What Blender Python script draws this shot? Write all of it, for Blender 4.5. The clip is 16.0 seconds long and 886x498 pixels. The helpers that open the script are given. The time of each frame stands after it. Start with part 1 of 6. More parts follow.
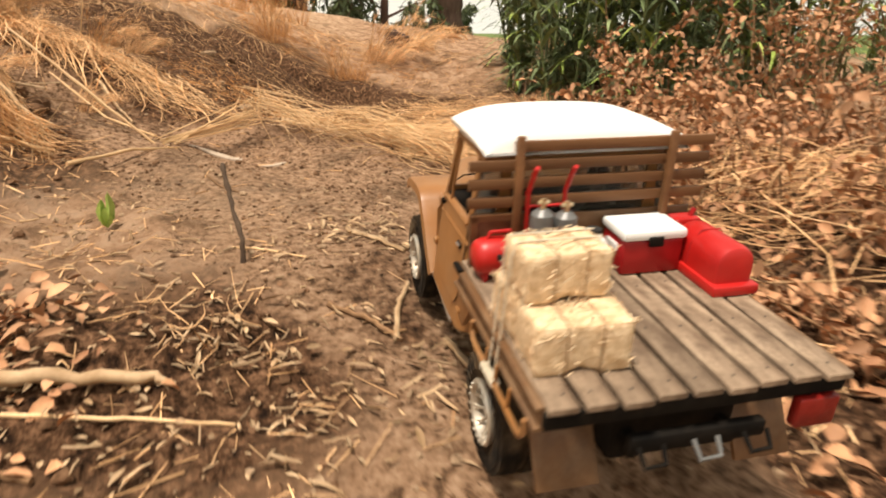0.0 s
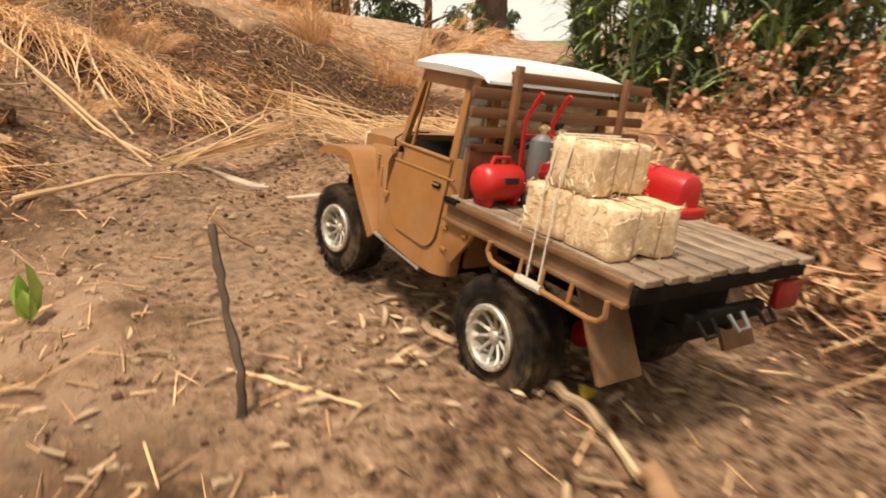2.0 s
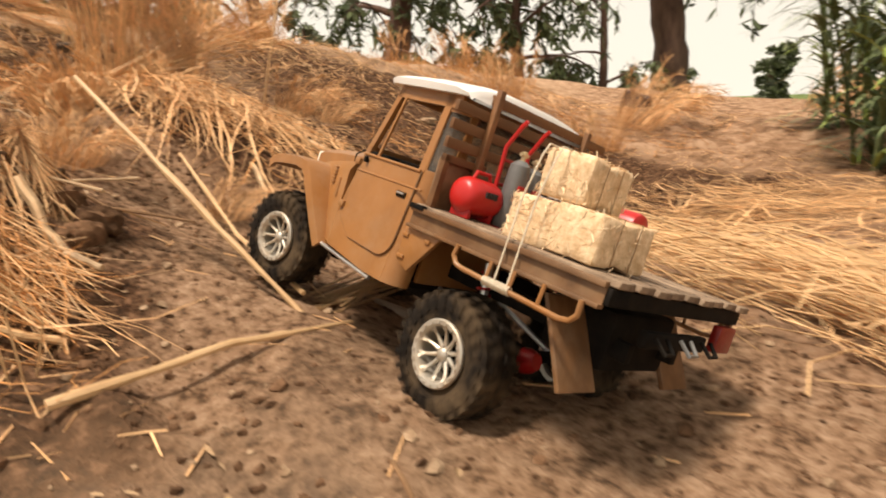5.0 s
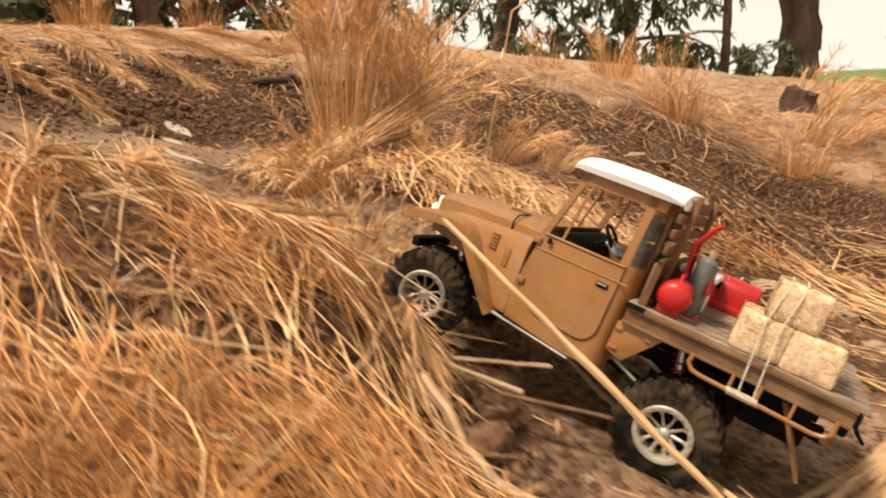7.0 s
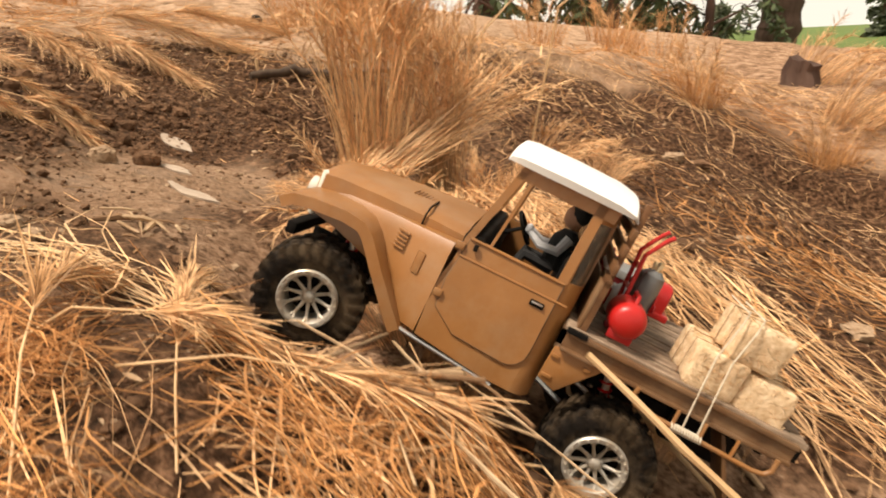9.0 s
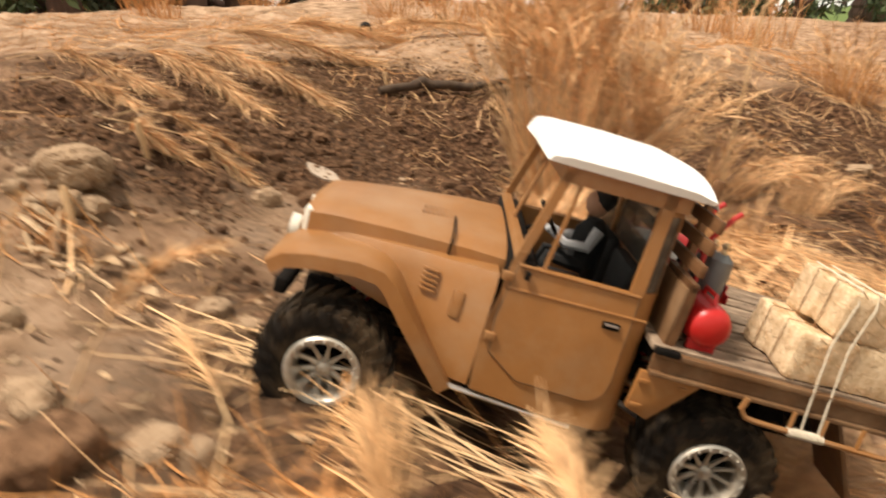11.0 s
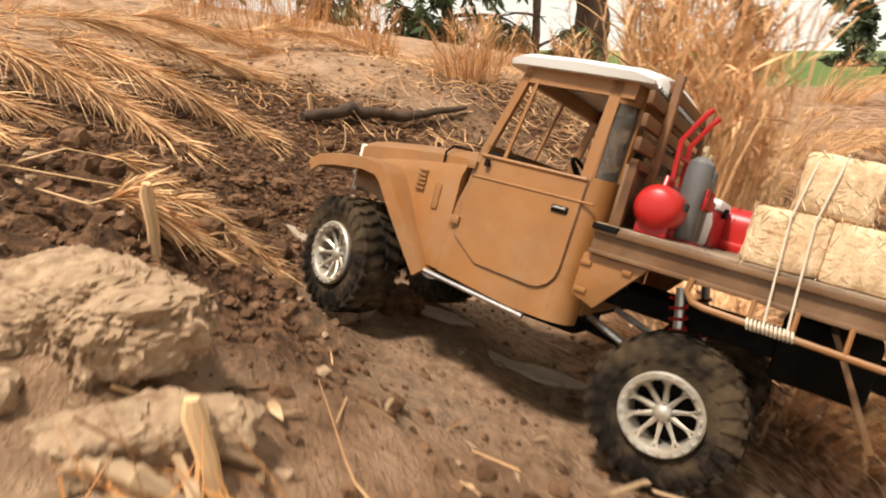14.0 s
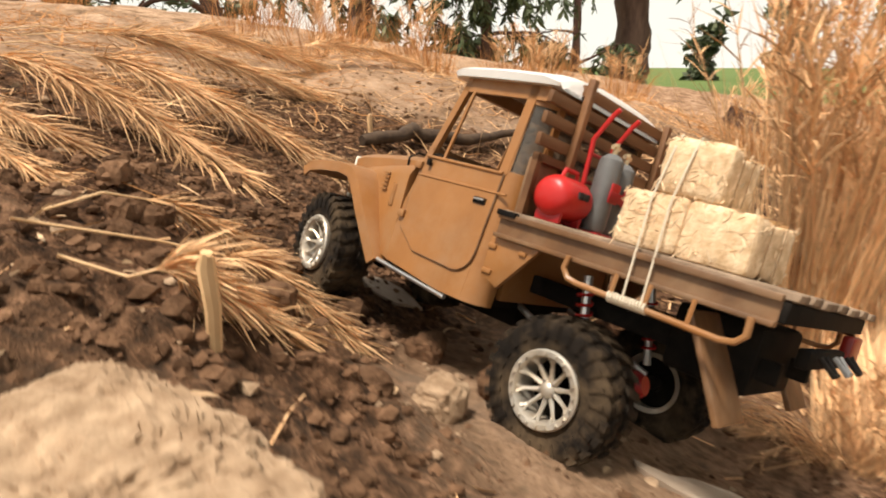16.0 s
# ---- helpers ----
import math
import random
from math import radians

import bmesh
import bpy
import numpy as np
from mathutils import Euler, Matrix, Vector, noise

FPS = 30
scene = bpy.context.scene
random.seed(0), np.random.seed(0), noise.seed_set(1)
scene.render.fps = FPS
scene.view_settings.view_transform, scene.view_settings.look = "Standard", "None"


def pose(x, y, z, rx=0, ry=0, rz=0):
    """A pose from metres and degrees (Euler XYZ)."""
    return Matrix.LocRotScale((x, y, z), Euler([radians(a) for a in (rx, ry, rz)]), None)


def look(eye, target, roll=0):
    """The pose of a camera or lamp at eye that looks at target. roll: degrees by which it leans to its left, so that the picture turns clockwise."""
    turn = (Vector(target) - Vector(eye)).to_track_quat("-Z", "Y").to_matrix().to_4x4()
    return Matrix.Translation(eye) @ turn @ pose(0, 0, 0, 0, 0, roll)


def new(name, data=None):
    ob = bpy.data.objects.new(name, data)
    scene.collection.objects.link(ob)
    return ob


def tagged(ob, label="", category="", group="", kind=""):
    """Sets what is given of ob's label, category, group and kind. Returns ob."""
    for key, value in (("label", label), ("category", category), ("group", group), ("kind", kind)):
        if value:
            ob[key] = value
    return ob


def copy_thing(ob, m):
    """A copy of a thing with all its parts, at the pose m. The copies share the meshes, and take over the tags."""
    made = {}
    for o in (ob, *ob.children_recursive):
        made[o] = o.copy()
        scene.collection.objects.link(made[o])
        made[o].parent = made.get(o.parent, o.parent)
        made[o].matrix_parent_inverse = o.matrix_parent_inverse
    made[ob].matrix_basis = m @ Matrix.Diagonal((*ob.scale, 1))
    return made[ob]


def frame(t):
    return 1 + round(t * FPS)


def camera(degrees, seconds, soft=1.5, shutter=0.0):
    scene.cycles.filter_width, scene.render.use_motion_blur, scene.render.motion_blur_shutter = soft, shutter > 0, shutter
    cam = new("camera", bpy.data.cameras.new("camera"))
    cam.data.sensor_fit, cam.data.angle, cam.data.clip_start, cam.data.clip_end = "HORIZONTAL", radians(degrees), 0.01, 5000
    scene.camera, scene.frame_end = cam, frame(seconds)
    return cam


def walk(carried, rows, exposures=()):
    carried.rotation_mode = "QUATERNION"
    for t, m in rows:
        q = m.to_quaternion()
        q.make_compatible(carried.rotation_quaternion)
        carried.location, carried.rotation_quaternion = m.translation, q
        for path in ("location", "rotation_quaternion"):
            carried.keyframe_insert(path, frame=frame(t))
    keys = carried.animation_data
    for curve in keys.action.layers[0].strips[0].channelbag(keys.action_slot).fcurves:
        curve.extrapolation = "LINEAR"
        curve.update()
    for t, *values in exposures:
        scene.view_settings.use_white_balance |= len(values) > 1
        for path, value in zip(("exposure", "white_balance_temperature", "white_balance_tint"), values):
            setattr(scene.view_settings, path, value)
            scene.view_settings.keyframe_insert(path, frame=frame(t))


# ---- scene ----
# seconds, stops, kelvin, tint
EXPOSURES = [(0.0, 0.15, 6980, 14), (3.0, 0.17, 6980, 14), (5.5, 0.14, 7150, 17), (8.0, 0.14, 7150, 17), (10.5, 0.18, 6900, 14), (13.0, 0.20, 6700, 14), (16.0, 0.22, 6650, 14)]
cam = camera(70.3, 16.0, soft=1.9, shutter=0.9)
PATH = [
    (0, 0.0002, -0.0225, 0.3173, 71.05, -0.21, 0.54),
    (0.5, -0.0517, 0.0793, 0.2947, 71.87, -0.40, 0.25),
    (1, -0.0796, 0.1869, 0.2828, 71.80, -0.25, 1.14),
    (1.5, -0.0776, 0.2914, 0.2799, 71.76, -0.10, 2.71),
    (2, -0.1043, 0.3898, 0.2796, 71.64, -0.13, 4.04),
    (2.5, -0.1652, 0.4934, 0.2681, 72.32, -0.24, 5.30),
    (3, -0.2423, 0.6157, 0.2671, 73.11, -0.31, 6.66),
    (5.5, -0.3798, 0.8872, 0.2877, 77.84, 1.96, 21.91),
    (6, -0.4908, 0.9068, 0.3283, 78.00, 1.82, 24.83),
    (6.5, -0.6049, 0.9061, 0.3817, 77.80, 1.96, 26.71),
    (7, -0.7061, 0.9136, 0.4501, 75.70, 2.59, 26.73),
    (7.5, -0.7674, 0.9385, 0.5033, 73.61, 4.11, 24.80),
    (8, -0.8189, 0.9649, 0.5246, 72.61, 3.69, 22.78),
    (10.5, -1.0505, 1.0801, 0.5842, 71.42, 2.58, 28.93),
    (11, -1.1483, 1.0788, 0.6040, 71.74, 4.86, 29.85),
    (11.5, -1.2935, 1.0581, 0.6480, 71.27, 7.07, 29.59),
    (12, -1.4442, 1.0495, 0.6337, 71.79, 10.34, 27.04),
    (12.5, -1.5499, 1.1023, 0.6306, 72.78, 6.22, 18.27),
    (13, -1.5747, 1.1299, 0.6237, 72.94, 3.02, 10.73),
    (13.5, -1.6354, 1.1670, 0.6179, 72.59, 1.37, 7.87),
    (14, -1.6796, 1.2298, 0.6239, 72.41, -0.09, 7.99),
    (14.5, -1.6997, 1.2738, 0.6264, 72.91, -0.79, 8.56),
    (15, -1.7200, 1.2906, 0.6191, 73.63, -1.16, 9.37),
    (15.5, -1.7394, 1.3160, 0.6178, 73.79, -0.77, 10.37),
    (16, -1.7662, 1.3497, 0.6244, 73.84, -0.14, 11.12),
]
walk(cam, [(t, pose(x, y, z, rx, ry, rz)) for t, x, y, z, rx, ry, rz in PATH], exposures=EXPOSURES)

# ---- daylight: a bright overcast sky ----
world = bpy.data.worlds.new("overcast")
scene.world = world
world.use_nodes = True
wn, wl = world.node_tree.nodes, world.node_tree.links
sky = wn.new("ShaderNodeTexSky")
sky.sky_type, sky.sun_disc = "NISHITA", False
sky.sun_elevation, sky.sun_rotation = radians(70), radians(217)
sky.air_density, sky.dust_density, sky.ozone_density = 1.0, 6.0, 0.5
cloud = wn.new("ShaderNodeMix")
cloud.data_type = "RGBA"
cloud.inputs[0].default_value = 0.8
haze = wn.new("ShaderNodeValToRGB")
haze.color_ramp.elements[0].color, haze.color_ramp.elements[1].color = (1.0, 1.0, 0.88, 1), (0.50, 0.495, 0.46, 1)
glare = wn.new("ShaderNodeVectorMath")
glare.operation = "SCALE"
glare.inputs["Scale"].default_value = 14.5
height = wn.new("ShaderNodeSeparateXYZ")
wl.new(wn.new("ShaderNodeTexCoord").outputs["Generated"], height.inputs[0])
wl.new(height.outputs["Z"], haze.inputs[0])
wl.new(haze.outputs[0], glare.inputs[0])
wl.new(glare.outputs[0], cloud.inputs[7])
wl.new(sky.outputs[0], cloud.inputs[6])
wl.new(cloud.outputs[2], wn["Background"].inputs[0])
wn["Background"].inputs[1].default_value = 0.078

sun_data = bpy.data.lights.new("sun", "SUN")
sun_data.energy, sun_data.angle, sun_data.color = 4.6, radians(9), (1.0, 0.94, 0.84)
sun = new("sun", sun_data)
sun.matrix_world = look((-2.6, -0.6, 8.0), (-1.0, 1.5, 0.0))


# ---- materials ----
def shader(name, rough=0.7, metal=0.0, spec=0.35):
    m = bpy.data.materials.new(name)
    m.use_nodes = True
    n, l = m.node_tree.nodes, m.node_tree.links
    b = n["Principled BSDF"]
    b.inputs["Roughness"].default_value, b.inputs["Metallic"].default_value = rough, metal
    b.inputs["Specular IOR Level"].default_value = spec
    return m, n, l, b


def noise_node(n, l, scale, detail=4.0, coords="Object", stretch=None, rough=0.6):
    tc = n.new("ShaderNodeTexCoord")
    t = n.new("ShaderNodeTexNoise")
    t.inputs["Scale"].default_value, t.inputs["Detail"].default_value, t.inputs["Roughness"].default_value = scale, detail, rough
    if stretch:
        mp = n.new("ShaderNodeMapping")
        mp.inputs["Scale"].default_value = stretch
        l.new(tc.outputs[coords], mp.inputs[0])
        l.new(mp.outputs[0], t.inputs["Vector"])
    else:
        l.new(tc.outputs[coords], t.inputs["Vector"])
    return t.outputs["Fac"]


def ramp(n, l, fac, *stops):
    r = n.new("ShaderNodeValToRGB")
    e = r.color_ramp.elements
    while len(e) < len(stops):
        e.new(0.5)
    for k, (p, c) in zip(e, stops):
        k.position, k.color = p, (*c, 1)
    l.new(fac, r.inputs[0])
    return r.outputs[0]


def blend(n, l, fac, a, b):
    m = n.new("ShaderNodeMix")
    m.data_type = "RGBA"
    for value, slot in ((fac, 0), (a, 6), (b, 7)):
        if isinstance(value, (int, float)):
            m.inputs[slot].default_value = value
        elif isinstance(value, tuple):
            m.inputs[slot].default_value = (*value, 1)
        else:
            l.new(value, m.inputs[slot])
    return m.outputs[2]


def bump(n, l, b, height, strength, distance):
    k = n.new("ShaderNodeBump")
    k.inputs["Strength"].default_value, k.inputs["Distance"].default_value = strength, distance
    l.new(height, k.inputs["Height"])
    l.new(k.outputs[0], b.inputs["Normal"])


def mottled(name, low, high, scale=30.0, rough=0.7, metal=0.0, spec=0.35, fine=300.0, relief=0.0005, dust=None, dust_amount=0.35, stretch=None, random_per="", spread=0.3):
    """Colour that wanders between two tones, with fine grain in relief, and an optional film of dust in patches."""
    m, n, l, b = shader(name, rough, metal, spec)
    col = ramp(n, l, noise_node(n, l, scale, 5, stretch=stretch), (0.3, low), (0.7, high))
    if random_per:
        if random_per == "object":
            r = n.new("ShaderNodeObjectInfo").outputs["Random"]
        else:
            r = n.new("ShaderNodeNewGeometry").outputs["Random Per Island"]
        hsv = n.new("ShaderNodeHueSaturation")
        mr = n.new("ShaderNodeMapRange")
        mr.inputs["To Min"].default_value, mr.inputs["To Max"].default_value = 1 - spread, 1 + spread
        l.new(r, mr.inputs[0])
        l.new(mr.outputs[0], hsv.inputs["Value"])
        l.new(col, hsv.inputs["Color"])
        col = hsv.outputs[0]
    if dust:
        patch = n.new("ShaderNodeMapRange")
        patch.inputs["From Min"].default_value, patch.inputs["From Max"].default_value = 0.42, 0.72
        patch.inputs["To Max"].default_value = dust_amount
        l.new(noise_node(n, l, scale * 0.7, 8, rough=0.7), patch.inputs[0])
        col = blend(n, l, patch.outputs[0], col, dust)
    l.new(col, b.inputs["Base Color"])
    if relief:
        bump(n, l, b, noise_node(n, l, fine, 6, stretch=stretch), 0.6, relief)
    return m


DUST = (0.36, 0.25, 0.15)
paint = mottled("tan_paint", (0.255, 0.108, 0.030), (0.325, 0.142, 0.042), 26, 0.40, 0, 0.45, 900, 0.00008, DUST, 0.38)
paint_brown = mottled("brown_steel", (0.10, 0.048, 0.020), (0.19, 0.09, 0.034), 40, 0.5, 0, 0.4, 700, 0.0001, DUST, 0.35)
roof_white = mottled("white_roof", (0.80, 0.79, 0.74), (0.85, 0.84, 0.80), 20, 0.45, 0, 0.4, 600, 0.00004)
cream = mottled("cream_plastic", (0.72, 0.68, 0.55), (0.8, 0.76, 0.66), 40, 0.45)
black = mottled("black_plastic", (0.004, 0.0035, 0.003), (0.009, 0.0075, 0.006), 60, 0.75, 0, 0.10, 500, 0.0001, DUST, 0.03)
seat_black = mottled("black_seat", (0.012, 0.011, 0.010), (0.02, 0.018, 0.016), 90, 0.7)
rubber = mottled("tyre_rubber", (0.008, 0.0065, 0.005), (0.020, 0.015, 0.011), 50, 0.9, 0, 0.12, 700, 0.0003, (0.20, 0.135, 0.075), 0.55)
rim_metal = mottled("dusty_silver_rim", (0.40, 0.37, 0.31), (0.60, 0.56, 0.48), 60, 0.42, 0.5, 0.5, 900, 0.0001, (0.46, 0.33, 0.19), 0.8)
steel = mottled("bare_steel", (0.55, 0.53, 0.5), (0.68, 0.66, 0.62), 80, 0.3, 0.9)
red = mottled("red_plastic", (0.40, 0.010, 0.009), (0.50, 0.016, 0.012), 40, 0.38, 0, 0.5, 500, 0.00008)
red_dark = mottled("dark_red_plastic", (0.30, 0.006, 0.008), (0.36, 0.010, 0.010), 40, 0.4, 0, 0.45, 500, 0.00008)
red_lens = mottled("red_lamp_lens", (0.17, 0.008, 0.006), (0.25, 0.014, 0.009), 60, 0.35, 0, 0.5)
white_plastic = mottled("white_plastic", (0.78, 0.78, 0.75), (0.85, 0.85, 0.82), 30, 0.4)
grey_steel = mottled("grey_cylinder_paint", (0.13, 0.13, 0.125), (0.18, 0.18, 0.17), 60, 0.4, 0.2, 0.5, 500, 0.00006)
brass = mottled("brass_valve", (0.6, 0.45, 0.25), (0.75, 0.62, 0.42), 80, 0.35, 0.8)
plank_wood = mottled("weathered_plank", (0.10, 0.060, 0.036), (0.44, 0.325, 0.22), 60, 0.8, 0, 0.25, 200, 0.0008, (0.07, 0.042, 0.026), 0.75, (0.25, 1.0, 1.0), "object", 0.25)
slat_wood = mottled("stained_slat", (0.10, 0.043, 0.016), (0.19, 0.088, 0.034), 50, 0.6, 0, 0.35, 200, 0.0005, None, 0, (1.0, 0.12, 1.0), "object", 0.2)
straw_bale = mottled("packed_straw", (0.56, 0.37, 0.20), (0.90, 0.70, 0.46), 150, 0.85, 0, 0.2, 420, 0.0016, (0.28, 0.16, 0.06), 0.35)
bale_fibre = mottled("bale_fibre", (0.60, 0.42, 0.24), (0.86, 0.68, 0.46), 80, 0.8, 0, 0.2, 300, 0, None, 0, None, "island", 0.35)
twine_mat = mottled("pale_twine", (0.55, 0.47, 0.34), (0.7, 0.62, 0.48), 300, 0.8)
soot = mottled("dark_marking", (0.02, 0.018, 0.016), (0.03, 0.028, 0.025), 80, 0.6)
clothes_grey = mottled("grey_doll_sleeve", (0.42, 0.42, 0.42), (0.52, 0.52, 0.51), 120, 0.8)
clothes_dark = mottled("dark_doll_vest", (0.012, 0.012, 0.012), (0.025, 0.024, 0.022), 120, 0.8)
doll_skin = mottled("doll_plastic", (0.42, 0.22, 0.13), (0.48, 0.26, 0.16), 60, 0.5)

straw = mottled("dry_straw", (0.48, 0.255, 0.105), (0.84, 0.54, 0.285), 9, 0.65, 0, 0.3, 200, 0, None, 0, None, "island", 0.45)
straw_pale = mottled("bleached_stem", (0.58, 0.35, 0.165), (0.80, 0.54, 0.295), 14, 0.55, 0, 0.35, 160, 0.0006, (0.42, 0.27, 0.12), 0.5, None, "island", 0.25)
straw_rust = mottled("rusty_dry_grass", (0.32, 0.135, 0.042), (0.66, 0.32, 0.115), 9, 0.7, 0, 0.25, 200, 0, None, 0, None, "island", 0.45)
chaff = mottled("dry_husk", (0.30, 0.185, 0.09), (0.60, 0.43, 0.26), 25, 0.7, 0, 0.3, 150, 0.0006, (0.24, 0.14, 0.07), 0.5, None, "island", 0.45)
dead_leaf = mottled("dead_leaf", (0.34, 0.15, 0.07), (0.64, 0.36, 0.19), 16, 0.65, 0, 0.3, 120, 0.0006, (0.22, 0.10, 0.045), 0.5, None, "island", 0.4)
twig_mat = mottled("dark_twig", (0.045, 0.028, 0.018), (0.10, 0.065, 0.04), 60, 0.8, 0, 0.25, 260, 0.0008)
twig_brown = mottled("brown_twig", (0.16, 0.085, 0.04), (0.28, 0.16, 0.08), 40, 0.8, 0, 0.25, 260, 0.0006, None, 0, None, "island", 0.3)
bark = mottled("rough_bark", (0.055, 0.032, 0.024), (0.14, 0.085, 0.062), 5, 0.9, 0, 0.2, 14, 0.03, None, 0, (1, 1, 0.25))
green_leaf = mottled("green_reed_leaf", (0.095, 0.135, 0.05), (0.23, 0.28, 0.13), 8, 0.55, 0, 0.35, 60, 0, None, 0, None, "island", 0.45)
pale_green = mottled("pale_green_leaf", (0.26, 0.36, 0.07), (0.40, 0.50, 0.13), 20, 0.5, 0, 0.35, 60, 0, None, 0, None, "island", 0.25)
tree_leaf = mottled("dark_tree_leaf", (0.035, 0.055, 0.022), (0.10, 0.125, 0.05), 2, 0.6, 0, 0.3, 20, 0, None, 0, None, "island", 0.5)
# paler, greyer copy of the tree leaf: distance haze put into its colour
tree_leaf_hazed = mottled("hazed_tree_leaf", (0.08, 0.10, 0.06), (0.16, 0.175, 0.10), 1, 0.7, 0, 0.3, 20, 0, None, 0, None, "island", 0.4)
clod_dry = mottled("dry_clod", (0.24, 0.15, 0.085), (0.54, 0.385, 0.245), 85, 0.95, 0, 0.15, 260, 0.004, (0.17, 0.105, 0.058), 0.6)
clod_dark = mottled("damp_clod", (0.062, 0.032, 0.016), (0.225, 0.125, 0.069), 70, 0.95, 0, 0.10, 260, 0.006, None, 0, None, "island", 0.35)

pale_clay = mottled("pale_dried_clay", (0.36, 0.27, 0.19), (0.56, 0.46, 0.36), 30, 0.7, 0, 0.3, 140, 0.001, (0.34, 0.24, 0.15), 0.5)
yellow_leaf = mottled("yellow_leaf", (0.62, 0.42, 0.04), (0.72, 0.5, 0.07), 60, 0.6)


def ground_material():
    m, n, l, b = shader("dry_earth", 0.95, 0, 0.12)
    broad = noise_node(n, l, 2.1, 5)
    mid = noise_node(n, l, 11.0, 8, rough=0.72)
    fine = noise_node(n, l, 75.0, 6, rough=0.7)
    dry = ramp(n, l, mid, (0.34, (0.085, 0.046, 0.024)), (0.48, (0.29, 0.166, 0.094)), (0.66, (0.56, 0.37, 0.235)))
    damp = ramp(n, l, fine, (0.36, (0.013, 0.0065, 0.0035)), (0.50, (0.088, 0.043, 0.021)), (0.68, (0.32, 0.172, 0.094)))
    grit = ramp(n, l, fine, (0.36, (0.07, 0.038, 0.020)), (0.47, (0.28, 0.163, 0.093)), (0.70, (0.53, 0.352, 0.225)))
    stain = n.new("ShaderNodeMapRange")
    stain.inputs["From Min"].default_value, stain.inputs["From Max"].default_value = 0.50, 0.62
    stain.inputs["To Max"].default_value = 0.7
    l.new(noise_node(n, l, 5.5, 6, rough=0.65), stain.inputs[0])
    sand = blend(n, l, stain.outputs[0], grit, ramp(n, l, fine, (0.36, (0.05, 0.027, 0.014)), (0.66, (0.23, 0.142, 0.082))))
    kind = n.new("ShaderNodeAttribute")
    kind.attribute_name = "soil"
    sep = n.new("ShaderNodeSeparateColor")
    l.new(kind.outputs["Color"], sep.inputs[0])
    # red channel: damp soil, plus the shade painted round the truck's wheels
    darkened = n.new("ShaderNodeMath")
    darkened.operation = "ADD"
    l.new(sep.outputs[0], darkened.inputs[0])
    off = n.new("ShaderNodeMapRange")
    off.inputs["To Min"].default_value, off.inputs["To Max"].default_value = -0.55, 0.55
    l.new(mid, off.inputs[0])
    l.new(off.outputs[0], darkened.inputs[1])
    edge = n.new("ShaderNodeMapRange")
    edge.inputs["From Min"].default_value, edge.inputs["From Max"].default_value = 0.32, 0.62
    l.new(darkened.outputs[0], edge.inputs[0])
    col = blend(n, l, sep.outputs[1], dry, sand)
    col = blend(n, l, edge.outputs[0], col, damp)
    col = blend(n, l, kind.outputs["Alpha"], col, ramp(n, l, mid, (0.36, (0.26, 0.165, 0.095)), (0.50, (0.47, 0.31, 0.19)), (0.64, (0.69, 0.485, 0.325))))
    field = blend(n, l, noise_node(n, l, 0.15, 3), (0.10, 0.145, 0.04), (0.14, 0.19, 0.06))
    col = blend(n, l, sep.outputs[2], col, field)
    l.new(col, b.inputs["Base Color"])
    add = n.new("ShaderNodeMath")
    add.operation = "MULTIPLY_ADD"
    add.inputs[1].default_value = 0.35
    l.new(noise_node(n, l, 320.0, 4, rough=0.7), add.inputs[0])
    l.new(fine, add.inputs[2])
    bump(n, l, b, add.outputs[0], 1.0, 0.010)
    return m


earth = ground_material()


# ---- mesh helpers ----
def part(name, bm, material, parent=None, label="", smooth=True, at=None):
    me = bpy.data.meshes.new(name)
    bmesh.ops.recalc_face_normals(bm, faces=bm.faces)
    bm.to_mesh(me)
    bm.free()
    for mat in material if isinstance(material, (list, tuple)) else [material]:
        me.materials.append(mat)
    if smooth:
        me.polygons.foreach_set("use_smooth", [True] * len(me.polygons))
        me.set_sharp_from_angle(angle=radians(38))
    ob = new(name, me)
    ob.parent = parent
    if at is not None:
        ob.matrix_basis = at
    if label:
        tagged(ob, label)
    return ob


def box(bm, x0, x1, y0, y1, z0, z1, bevel=0.0, segments=2, turn=None):
    made = bmesh.ops.create_cube(bm, size=1)["verts"]
    m = Matrix.Translation(((x0 + x1) / 2, (y0 + y1) / 2, (z0 + z1) / 2)) @ Matrix.Diagonal((abs(x1 - x0), abs(y1 - y0), abs(z1 - z0), 1))
    bmesh.ops.transform(bm, matrix=(turn or Matrix()) @ m, verts=made)
    if bevel:
        edges = list({e for v in made for e in v.link_edges})
        bmesh.ops.bevel(bm, geom=edges, offset=bevel, segments=segments, profile=0.5, affect="EDGES")
    return bm


def boxed(*args, **more):
    return box(bmesh.new(), *args, **more)


def prism(bm, outline, y0, y1, bevel=0.0, segments=2):
    """A slab: an outline of (x, z) from y0 to y1."""
    a = [bm.verts.new((x, y0, z)) for x, z in outline]
    b = [bm.verts.new((x, y1, z)) for x, z in outline]
    faces = [bm.faces.new(a), bm.faces.new(b[::-1])]
    for i in range(len(a)):
        j = (i + 1) % len(a)
        faces.append(bm.faces.new((a[i], b[i], b[j], a[j])))
    if bevel:
        bmesh.ops.bevel(bm, geom=list({e for f in faces for e in f.edges}), offset=bevel, segments=segments, profile=0.5, affect="EDGES")
    return bm


def loft(bm, rings, cap=True):
    """Joins rings of points, each of the same count, into a skin."""
    rows = [[bm.verts.new(p) for p in ring] for ring in rings]
    k = len(rows[0])
    for a, b in zip(rows, rows[1:]):
        for i in range(k):
            bm.faces.new((a[i], a[(i + 1) % k], b[(i + 1) % k], b[i]))
    if cap:
        bm.faces.new(rows[0][::-1])
        bm.faces.new(rows[-1])
    return bm


